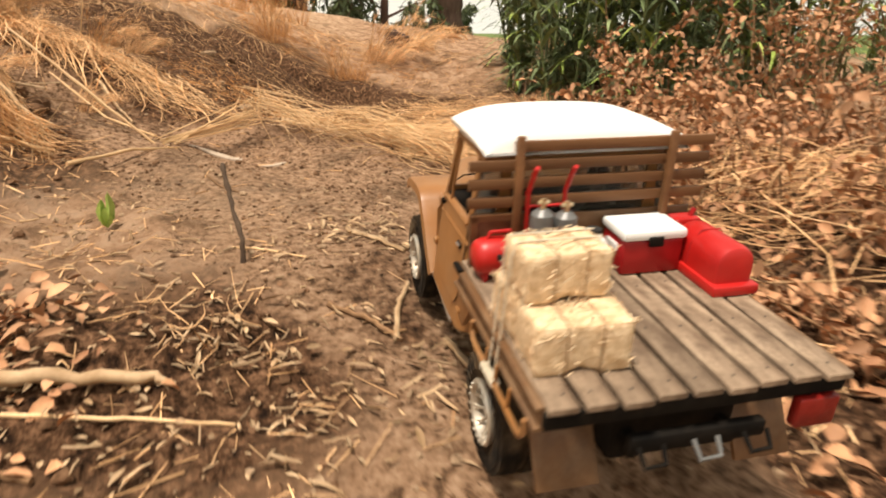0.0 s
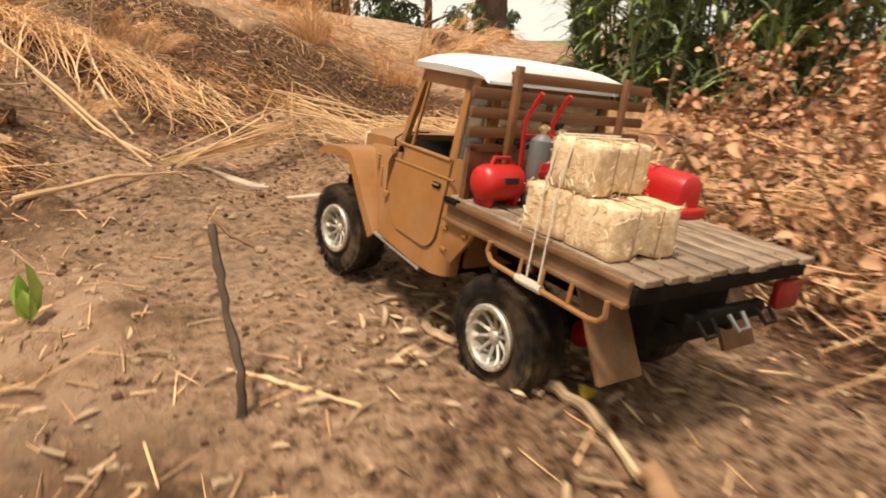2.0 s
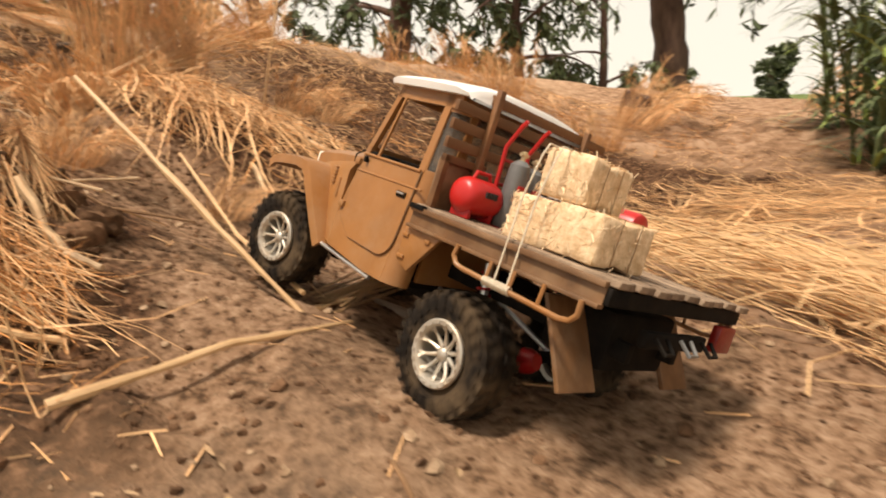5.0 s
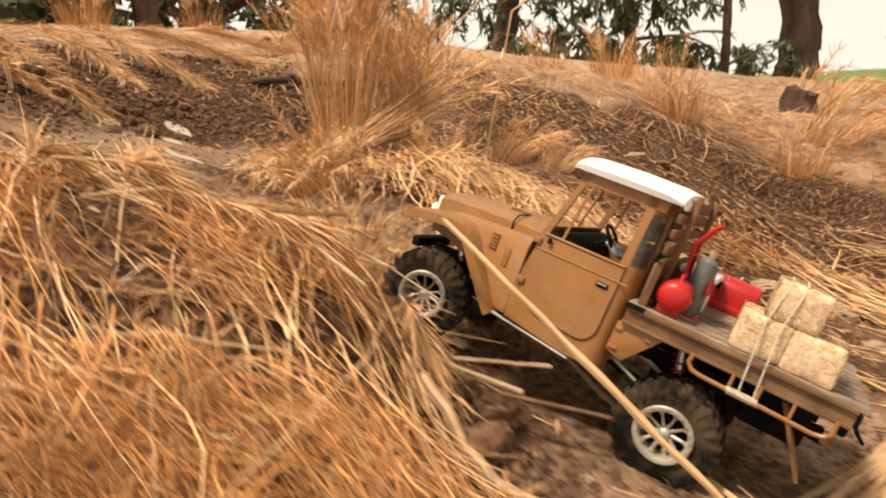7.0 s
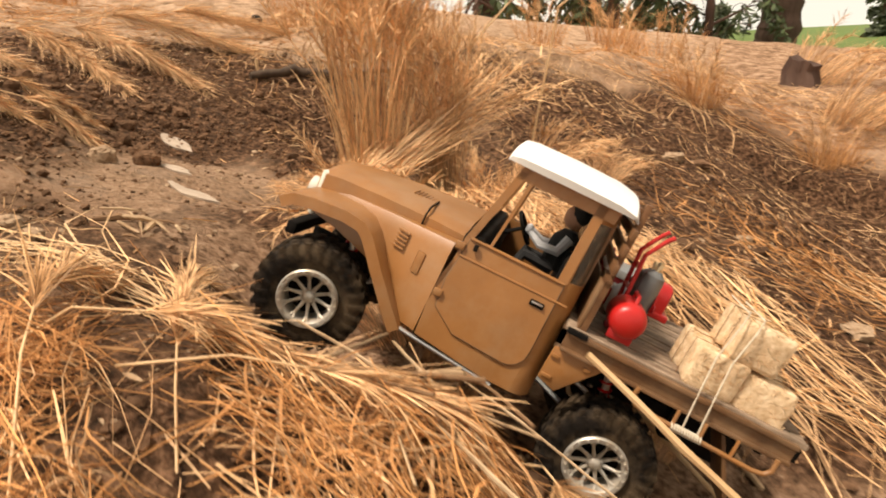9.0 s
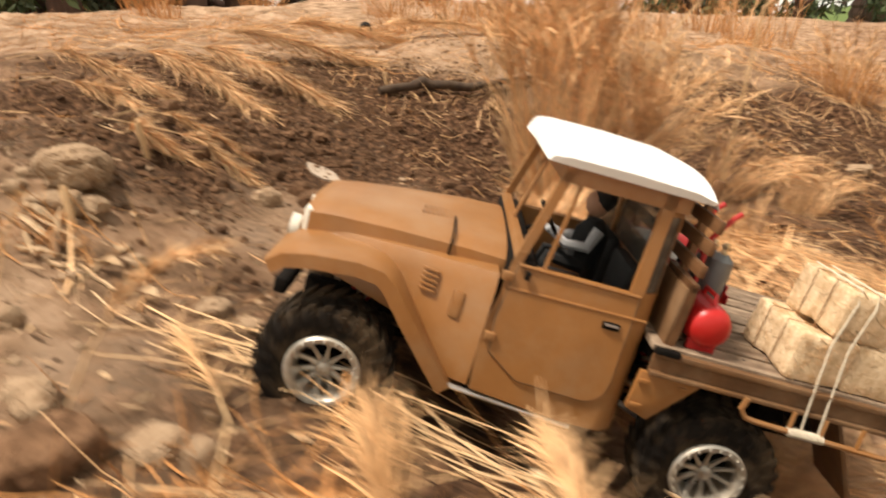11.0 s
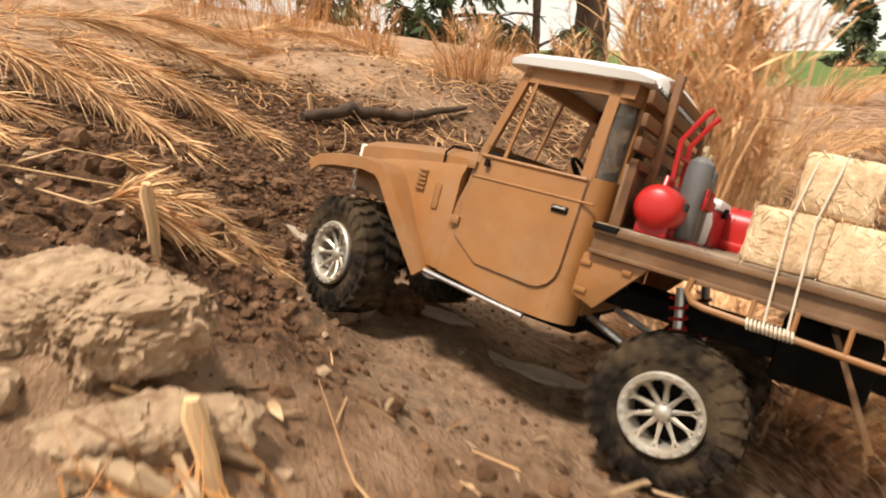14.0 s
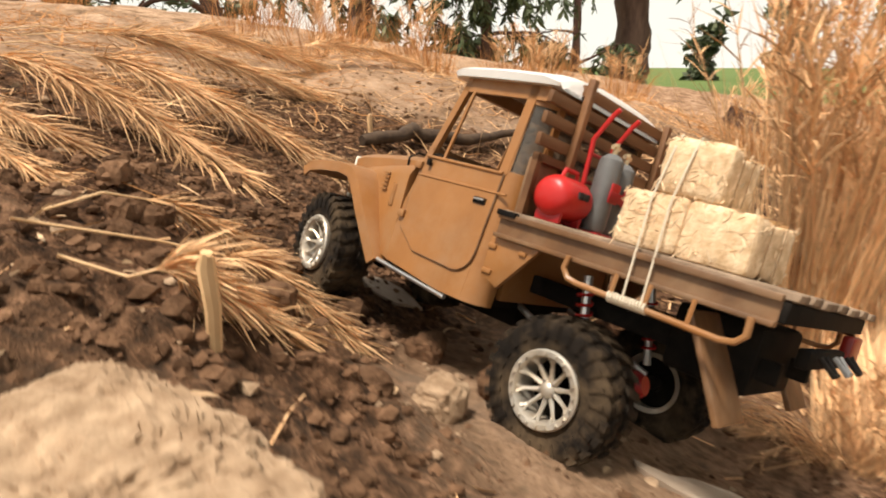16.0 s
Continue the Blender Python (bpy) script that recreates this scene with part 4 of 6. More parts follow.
    for x, s in ((-0.024, 0.80), (-0.0225, 0.93), (-0.018, 1.0), (0.030, 1.0), (0.0345, 0.92), (0.036, 0.80)):
        ring = []
        for k in range(13):
            a = math.pi * k / 12
            ring.append((x, 0.0165 * s * math.cos(a) * (1.0 if abs(math.cos(a)) < 0.99 else 1.0), 0.020 + 0.0175 * s * math.sin(a) ** 0.8))
        ring += [(x, -0.0165 * s, 0.004), (x, 0.0165 * s, 0.004)]
        rings.append(ring)
    loft(bm, rings)
    part("shell", bm, red, case)
    part("base", boxed(-0.030, 0.038, -0.0195, 0.0195, 0.0, 0.0085, 0.002), red, case)
    bm = boxed(-0.010, 0.0, -0.0176, -0.0160, 0.010, 0.030, 0.0006)
    part("clasp", bm, red_dark, case)
    bm = tube(bmesh.new(), [(0.012, 0.0168, 0.010), (0.012, 0.0160, 0.026), (0.012, 0.008, 0.0375), (0.012, -0.008, 0.0375), (0.012, -0.0160, 0.026)], 0.0007, 5)
    part("seam", bm, red_dark, case)
    load(case, 0.0030, -0.0880, bed)
    can = thing("fuel_can", "small red can beside the cool box", "can")
    part("body", boxed(-0.008, 0.008, -0.012, 0.012, 0.0, 0.036, 0.002), red, can)
    part("spout", tube(bmesh.new(), [(0, -0.006, 0.035), (0, -0.009, 0.042)], 0.0022, 8), red_dark, can)
    load(can, 0.0500, -0.0860, bed)

    # the driver doll: one plain mesh
    bm = bmesh.new()

    def ball(c, r, mat, scale=(1, 1, 1)):
        made = bmesh.ops.create_icosphere(bm, subdivisions=2, radius=r)["verts"]
        bmesh.ops.transform(bm, matrix=Matrix.Translation(c) @ Matrix.Diagonal((*scale, 1)), verts=made)
        for f in {f for v in made for f in v.link_faces}:
            f.material_index = mat

    def limb(points, r, mat):
        before = set(bm.faces)
        tube(bm, points, r, 8)
        for f in set(bm.faces) - before:
            f.material_index = mat

    limb([(0, 0, 0), (0.001, 0, 0.012), (-0.001, 0, 0.030), (0, 0, 0.040)], [0.0130, 0.0135, 0.0145, 0.0070], 1)
    ball((0.002, 0, 0.0530), 0.0105, 2, (1.0, 0.85, 1.15))
    ball((-0.0015, 0, 0.0570), 0.0110, 1, (1.0, 0.92, 0.95))
    for s in (1, -1):
        limb([(-0.002, s * 0.0140, 0.034), (0.004, s * 0.0180, 0.019), (0.021, s * 0.0140, 0.017), (0.034, s * 0.0100, 0.0235)], [0.0052, 0.0050, 0.0042, 0.0030], 0)
        ball((0.036, s * 0.0095, 0.0245), 0.0036, 0)
        limb([(0.0, s * 0.007, 0.0), (0.030, s * 0.009, 0.002), (0.036, s * 0.009, -0.022)], [0.0070, 0.0060, 0.0050], 1)
    doll = part("driver_doll", bm, [clothes_grey, clothes_dark, doll_skin])
    tagged(doll, "small driver figure in grey sleeves and a dark vest, seated", "doll")
    load(doll, 0.1010, STEER_Y, 0.0990)


build_load()


# ---- plants and litter ----
class Heap:
    """Gathers many thin pieces into one mesh."""

    def __init__(self):
        self.v, self.f = [], []

    def ribbon(self, points, widths, side=None):
        """A flat blade along points, a little folded down its middle."""
        pts = [Vector(p) for p in points]
        n0 = len(self.v)
        for i, p in enumerate(pts):
            way = pts[min(i + 1, len(pts) - 1)] - pts[max(i - 1, 0)]
            s = (side if side is not None else way.cross(Vector((0, 0, 1))))
            s = s.normalized() if s.length > 1e-9 else Vector((1, 0, 0))
            w = widths[i] if isinstance(widths, (list, tuple)) else widths
            self.v += [tuple(p - s * w), tuple(p + s * w)]
        for i in range(len(pts) - 1):
            a = n0 + 2 * i
            self.f.append((a, a + 1, a + 3, a + 2))

    def stem(self, points, radii, sides=3):
        """A thin round stalk along points."""
        pts = [Vector(p) for p in points]
        n0 = len(self.v)
        side = None
        for i, p in enumerate(pts):
            way = (pts[min(i + 1, len(pts) - 1)] - pts[max(i - 1, 0)]).normalized()
            side = way.orthogonal() if side is None else side - way * side.dot(way)
            side = side.normalized()
            up = way.cross(side)
            r = radii[i] if isinstance(radii, (list, tuple)) else radii
            for k in range(sides):
                a = 2 * math.pi * k / sides
                self.v.append(tuple(p + r * (math.cos(a) * side + math.sin(a) * up)))
        for i in range(len(pts) - 1):
            for k in range(sides):
                a, b = n0 + i * sides + k, n0 + i * sides + (k + 1) % sides
                self.f.append((a, b, b + sides, a + sides))
        self.f.append(tuple(n0 + k for k in range(sides)))
        self.f.append(tuple(n0 + (len(pts) - 1) * sides + k for k in range(sides)))

    def leaf(self, p, way, up, length, width, curl, rnd):
        """A curled dry leaf: two rows across, cupped."""
        way, up = Vector(way).normalized(), Vector(up)
        side = way.cross(up)
        side = side.normalized() if side.length > 1e-6 else way.orthogonal().normalized()
        up = side.cross(way)
        n0 = len(self.v)
        for u, w in ((0, 0.12), (0.3, 0.9), (0.62, 1.0), (0.86, 0.6), (1.0, 0.08)):
            bend = curl * length * u * u
            for s in (-1, 0, 1):
                q = Vector(p) + way * (length * u) - up * bend + side * (s * width * w) + up * (abs(s) * width * w * (0.5 + 0.3 * rnd.random()))
                self.v.append(tuple(q))
        for i in range(4):
            for k in range(2):
                a = n0 + 3 * i + k
                self.f.append((a, a + 1, a + 4, a + 3))

    def lump(self, p, r, rnd, flat=0.7):
        """A rough clod of twelve to twenty faces."""
        n0 = len(self.v)
        t = 1.618
        for x, y, z in ((-1, t, 0), (1, t, 0), (-1, -t, 0), (1, -t, 0), (0, -1, t), (0, 1, t), (0, -1, -t), (0, 1, -t), (t, 0, -1), (t, 0, 1), (-t, 0, -1), (-t, 0, 1)):
            k = r * rnd.uniform(0.45, 1.3) / 1.9
            self.v.append((p[0] + k * x, p[1] + k * y, p[2] + k * z * flat))
        for a, b, c in ((0, 11, 5), (0, 5, 1), (0, 1, 7), (0, 7, 10), (0, 10, 11), (1, 5, 9), (5, 11, 4), (11, 10, 2), (10, 7, 6), (7, 1, 8), (3, 9, 4), (3, 4, 2), (3, 2, 6), (3, 6, 8), (3, 8, 9), (4, 9, 5), (2, 4, 11), (6, 2, 10), (8, 6, 7), (9, 8, 1)):
            self.f.append((n0 + a, n0 + b, n0 + c))

    def done(self, name, material, parent=None, label="", category="", kind="", smooth=False):
        me = bpy.data.meshes.new(name)
        me.from_pydata(self.v, [], self.f)
        me.materials.append(material)
        if smooth:
            me.polygons.foreach_set("use_smooth", [True] * len(me.polygons))
        ob = new(name, me)
        ob.parent = parent
        return tagged(ob, label, category, kind=kind)


NEAR_X, NEAR_Y = np.arange(-4.8, 2.6, 0.01), np.arange(-0.4, 5.6, 0.01)
NEAR_Z = ground(*np.meshgrid(NEAR_X, NEAR_Y)).tolist()
NEAR_COVER = track_cover(*np.meshgrid(NEAR_X, NEAR_Y)).tolist()


def read(table, x, y):
    u, v = (x + 4.8) * 100, (y + 0.4) * 100
    i, j = int(u), int(v)
    a, b = u - i, v - j
    low, high = table[j], table[j + 1]
    return (low[i] * (1 - a) + low[i + 1] * a) * (1 - b) + (high[i] * (1 - a) + high[i + 1] * a) * b


def z_at(x, y):
    if -4.79 < x < 2.57 and -0.39 < y < 5.57:
        return read(NEAR_Z, x, y)
    return float(ground(x, y))


def cover_at(x, y):
    return read(NEAR_COVER, x, y)


def arc(p, way, length, droop, rnd, n=5, wiggle=0.1):
    """Points of a stalk that starts along way and bends down."""
    p, d = Vector(p), Vector(way).normalized()
    out = [p.copy()]
    for _ in range(n - 1):
        p = p + d * (length / (n - 1))
        out.append(p.copy())
        d = (d + Vector((rnd.gauss(0, wiggle), rnd.gauss(0, wiggle), rnd.gauss(0, wiggle) - droop))).normalized()
    return out


def litter():
    """Loose bits all over the near ground."""
    rnd = random.Random(5)
    bits, husks, clods, pebbles = Heap(), Heap(), Heap(), Heap()
    n = 0
    while n < 9500:
        x, y = rnd.uniform(-3.2, 0.9), rnd.uniform(0.25, 3.9)
        cover = cover_at(x, y)
        dense = 0.5 + 0.5 * float(grain(x, y, 0.35, 21))
        if rnd.random() > (0.15 + 0.85 * dense ** 1.5) * (1 - 0.85 * cover):
            continue
        if x < -1.45 and y < 2.2 and rnd.random() < 0.78:
            n += 1
            continue
        a, ln = rnd.uniform(0, 6.28), rnd.uniform(0.008, 0.045) * (1.5 if rnd.random() < 0.12 else 1)
        z = z_at(x, y) + 0.0018
        dx, dy = math.cos(a) * ln, math.sin(a) * ln
        z2 = z_at(x + dx, y + dy) + 0.0018 + max(0, rnd.gauss(0, 0.004))
        r = rnd.uniform(0.0005, 0.0013)
        bits.stem([(x, y, z), (x + dx * 0.5, y + dy * 0.5, max((z + z2) / 2, z_at(x + dx * 0.5, y + dy * 0.5) + 0.001)), (x + dx, y + dy, z2)], [r, r * 0.9, r * 0.6])
        n += 1
    n = 0
    while n < 1000:
        x, y = (rnd.uniform(-0.65, 0.25), rnd.uniform(0.35, 1.25)) if rnd.random() < 0.6 else (rnd.uniform(-2.4, -1.2), rnd.uniform(1.15, 2.2))
        if rnd.random() < 0.75 * cover_at(x, y) or rnd.random() > 0.3 + 0.7 * step(float(grain(x, y, 0.2, 31)), -0.3, 0.5):
            continue
        a = rnd.uniform(0, 6.28)
        husks.leaf((x, y, z_at(x, y) + 0.002), (math.cos(a), math.sin(a), rnd.uniform(-0.1, 0.35)), (rnd.gauss(0, 0.3), rnd.gauss(0, 0.3), 1), 0.006 + 0.016 * rnd.random() ** 2, rnd.uniform(0.001, 0.003), rnd.uniform(-0.3, 0.4), rnd)
        n += 1
    n = 0
    while n < 9500:
        x, y = rnd.uniform(-2.8, 0.6), rnd.uniform(0.3, 3.5)
        damp = max(a * math.exp(-((((x - cx) * math.cos(t) + (y - cy) * math.sin(t)) / sx) ** 2 + ((-(x - cx) * math.sin(t) + (y - cy) * math.cos(t)) / sy) ** 2)) for cx, cy, sx, sy, t, a in DAMP_AND_SHADE)
        if rnd.random() > damp ** 1.2 + 0.03 or rnd.random() < 0.93 * cover_at(x, y) * (x > -1.90):
            continue
        r = 0.0022 + 0.0075 * rnd.random() ** 4
        clods.lump((x, y, z_at(x, y) + r * 0.25), r, rnd)
        n += 1
    grit = Heap()
    n = 0
    while n < 4200:
        x, y = rnd.uniform(-2.1, 0.35), rnd.uniform(0.35, 2.1)
        if cover_at(x, y) < 0.3 or float(grain(x, y, 0.10, 61)) < rnd.uniform(-0.6, 0.5):
            continue
        r = 0.0011 + 0.0042 * rnd.random() ** 3
        grit.lump((x, y, z_at(x, y) + r * 0.2), r, rnd)
        n += 1
    n = 0
    while n < 9000:
        x, y = rnd.uniform(-2.6, -1.6), rnd.uniform(1.45, 2.75)
        damp = max(a * math.exp(-((((x - cx) * math.cos(t) + (y - cy) * math.sin(t)) / sx) ** 2 + ((-(x - cx) * math.sin(t) + (y - cy) * math.cos(t)) / sy) ** 2)) for cx, cy, sx, sy, t, a in DAMP_AND_SHADE)
        if rnd.random() > damp or (cover_at(x, y) > 0.4 and x > -1.9):
            continue
        r = 0.0013 + 0.0050 * rnd.random() ** 3
        grit.lump((x, y, z_at(x, y) + r * 0.3), r, rnd, 0.8)
        n += 1
    grit.done("soil_grit", clod_dark, label="brown grit and crumbs lying on the track and the dug soil", category="soil", kind="stuff")
    for _ in range(4200):
        x, y = rnd.uniform(-2.7, 0.5), rnd.uniform(0.3, 3.2)
        r = 0.0018 + 0.006 * rnd.random() ** 4
        pebbles.lump((x, y, z_at(x, y) + r * 0.2), r, rnd)
    bits.done("straw_litter", straw, label="short broken straw strewn over the earth", category="straw litter", kind="stuff")
    husks.done("husk_litter", chaff, label="dry husks and wood chips lying on the earth", category="husk litter", kind="stuff")
    clods.done("soil_crumbs", clod_dark, label="dark damp crumbs of dug soil", category="soil", kind="stuff")
    pebbles.done("earth_crumbs", clod_dry, label="pale dry crumbs of earth", category="soil", kind="stuff")


# a bare dark hollow in the straw
GAP = (1.06, 1.21)


def straw_mat(name, label, seed, count, centre, spread, turn, length, material, lift=0.05, flow=None, flow_spread=0.5, radius=(0.0004, 0.0010)):
    """Long stalks lying over one another in an oval heap."""
    rnd = random.Random(seed)
    heap = Heap()
    for _ in range(count):
        u, v = rnd.gauss(0, 0.5) * spread[0], rnd.gauss(0, 0.5) * spread[1]
        x = centre[0] + u * math.cos(turn) - v * math.sin(turn)
        y = centre[1] + u * math.sin(turn) + v * math.cos(turn)
        if cover_at(x, y) > 0.35 or (cover_at(x, y) > 0.05 and rnd.random() < 0.6):
            continue
        if name == "bank_straw" and x > -0.87 and y < 1.23 and rnd.random() < 0.85:
            continue
        if name == "bank_straw" and float(grain(x, y, 0.085, 71)) < rnd.uniform(-0.7, -0.2):
            continue
        if name == "bank_straw" and (((x + GAP[0]) / 0.13) ** 2 + ((y - GAP[1] - 0.66 * (x + GAP[0])) / 0.050) ** 2 < 1) and rnd.random() < 0.95:
            continue
        a = rnd.gauss(flow, flow_spread) if flow is not None else rnd.uniform(0, 6.28)
        ln = rnd.uniform(*length)
        h = lift * rnd.random() * math.exp(-((u / spread[0]) ** 2 + (v / spread[1]) ** 2))
        pts = []
        bend, tip = rnd.gauss(0, 0.65), rnd.gauss(0, 0.02)
        for k in range(6):
            s = k / 5 - 0.5
            px, py = x + ln * s * math.cos(a + bend * s), y + ln * s * math.sin(a + bend * s)
            pts.append((px, py, z_at(px, py) + 0.003 + h * (1 - 1.2 * s * s) + max(0, tip * s * 2)))
        r = rnd.uniform(*radius)
        if rnd.random() < 0.25:
            heap.ribbon(pts, [r * 1.0, r * 1.8, r * 2.1, r * 1.8, r * 1.2, r * 0.3])
        else:
            heap.stem(pts, [r, r, r, r * 0.9, r * 0.7, r * 0.4])
    return heap.done(name, material, label=label, category="straw", kind="stuff")


def tuft(seed, blades, height, width, lean=(0, 0), material=None, heads=0, droop=0.10, label="dry straw-coloured grass tuft"):
    """A clump of standing dry grass: blades, and stalks with feathery heads."""
    rnd = random.Random(seed)
    clump = thing("grass_tuft", label, "grass tuft", "dry grass tufts")
    heap = Heap()
    fan = 0.45 if height < 0.5 else 0.15
    for _ in range(blades):
        a, r = rnd.uniform(0, 6.28), width * math.sqrt(rnd.random()) * 0.5
        p = (r * math.cos(a), r * math.sin(a), -0.01)
        way = (fan * math.cos(a) * rnd.random() + lean[0] + rnd.gauss(0, 0.12), fan * math.sin(a) * rnd.random() + lean[1] + rnd.gauss(0, 0.12), 1)
        ln = height * rnd.uniform(0.35, 1.0)
        w = rnd.uniform(0.0005, 0.0013) * max(1.0, height / 0.5)
        heap.ribbon(arc(p, way, ln, droop * rnd.uniform(0.3, 1.6), rnd, 6, 0.06), [w, w * 1.1, w, w * 0.8, w * 0.6, w * 0.15], Vector((rnd.gauss(0, 1), rnd.gauss(0, 1), 0.2)))
    heap.done("grass", material or straw, clump, kind="stuff")
    if heads:
        heap = Heap()
        for _ in range(heads):
            a, r = rnd.uniform(0, 6.28), width * math.sqrt(rnd.random()) * 0.4
            way = (0.55 * fan * math.cos(a) + lean[0] + rnd.gauss(0, 0.2 * fan), 0.55 * fan * math.sin(a) + lean[1] + rnd.gauss(0, 0.2 * fan), 1)
            pts = arc((r * math.cos(a), r * math.sin(a), -0.01), way, height * rnd.uniform(0.8, 1.15), droop * 0.8, rnd, 9, 0.05)
            heap.stem(pts, [0.0014] * 6 + [0.001, 0.0008, 0.0005])
            for i in (6, 7, 8):
                for _ in range(9):
                    d = (pts[i] - pts[i - 1]).normalized() + Vector((rnd.gauss(0, 0.5), rnd.gauss(0, 0.5), rnd.gauss(0, 0.4)))
                    q = pts[i - 1].lerp(pts[i], rnd.random())
                    heap.ribbon([q, q + d * 0.02, q + d * 0.042 - Vector((0, 0, 0.006))], [0.0012, 0.0016, 0.0003], Vector((rnd.gauss(0, 1), rnd.gauss(0, 1), 0.3)))
        heap.done("plume", straw, clump, kind="stuff")
    return clump


def place(ob, x, y, turn=0.0, size=1.0, sink=0.0):
    ob.matrix_basis = pose(x, y, z_at(x, y) - sink, 0, 0, turn) @ Matrix.Diagonal((size, size, size, 1))
    return ob


def frond(seed, points, bristle=0.05, count=230, label="feathery dried frond lying on the soil", name="dry_frond"):
    """A stalk with a plume of long bristles that sweep towards its tip."""
    rnd = random.Random(seed)
    ob = thing(name, label, "dry frond", "dry fronds")
    pts = [Vector(p) for p in points]
    fine = []
    for a, b in zip(pts, pts[1:]):
        fine += [a.lerp(b, k / 5) for k in range(5)]
    fine.append(pts[-1])
    heap = Heap()
    heap.stem(fine, [0.0011 - 0.0007 * i / len(fine) for i in range(len(fine))], 5)
    heap.done("stalk", straw_pale, ob, smooth=True)
    heap = Heap()
    m = len(fine)
    for _ in range(count * 3):
        s = 0.40 + 0.60 * rnd.random()
        i = min(int(s * (m - 1)), m - 2)
        q = fine[i].lerp(fine[i + 1], rnd.random())
        d = (fine[i + 1] - fine[i]).normalized()
        d = (d + Vector((rnd.gauss(0, 0.34), rnd.gauss(0, 0.34), rnd.gauss(0.05, 0.24)))).normalized()
        ln = bristle * rnd.uniform(0.6, 1.5)
        e = q + d * ln * 0.55
        g = q + d * ln + Vector((0, 0, -0.10 * ln))
        g.z = max(g.z, z_at(g.x, g.y) + 0.001)
        heap.ribbon([q, e, g], [0.0005, 0.0007, 0.0002], Vector((rnd.gauss(0, 1), rnd.gauss(0, 1), rnd.gauss(0, 0.6))))
    heap.done("plume", straw, ob, kind="stuff")
    return ob


def bar(name, label, category, points, radii, material, sides=9, seed=0, rough=0.0, group=""):
    """A branch, stalk or stick with knots along it."""
    rnd = random.Random(seed)
    pts = [Vector(p) for p in points]
    fine, rr = [], []
    for i, (a, b) in enumerate(zip(pts, pts[1:])):
        for k in range(6):
            s = k / 6
            r = radii[i] * (1 - s) + radii[i + 1] * s
            fine.append(a.lerp(b, s) + Vector((rnd.gauss(0, rough), rnd.gauss(0, rough), rnd.gauss(0, rough))) * r)
            rr.append(r * (1 + 0.12 * rnd.gauss(0, 1) * (1 if rough else 0)))
    fine.append(pts[-1])
    rr.append(radii[-1])
    return tagged(part(name, tube(bmesh.new(), fine, rr, sides), material), label, category, group)


def clod(seed, x, y, size, label, material, group="clods", turn=0, sink=0.25, cuts=4):
    """A lump of earth with broken faces."""
    bm = bmesh.new()
    bmesh.ops.create_icosphere(bm, subdivisions=cuts, radius=1)
    for v in bm.verts:
        way = v.co.copy()
        p = Vector((way.x * size[0], way.y * size[1], way.z * size[2])) * (1.25 / max(size))
        cell = noise.voronoi(p * 1.9 + Vector((seed * 1.7, 0, 0)))[0]
        k = 0.90 + (0.34 if cuts > 4 else 0.24) * noise.noise(p * 1.3 + Vector((seed * 3.7, 0, 0))) + (0.07 if cuts > 4 else 0.17) * (cell[1] - cell[0]) ** 0.5 + 0.07 * noise.noise(p * 6 + Vector((0, seed, 0)))
        if cuts == 3:
            k += 0.20 * noise.noise(p * 4.5 + Vector((0, 0, seed))) + 0.17 * noise.noise(p * 9 + Vector((seed, 0, 0))) + 0.10 * noise.noise(p * 16)
        else:
            cell = noise.voronoi(p * 9)[0]
            k += 0.018 * (cell[1] - cell[0]) + 0.060 * noise.noise(p * 7 + Vector((seed, 0, 0))) + 0.050 * noise.noise(p * 19) + 0.048 * noise.noise(p * 41)
        q = Vector([math.copysign(abs(c) ** 0.72, c) for c in way]) * k
        v.co = Vector((q.x * size[0], q.y * size[1], q.z * size[2]))
    ob = part("clod", bm, material)
    ob.matrix_basis = pose(x, y, z_at(x, y) + size[2] * (1 - 2 * sink), 0, 0, turn)
    return tagged(ob, label, "clod", group)


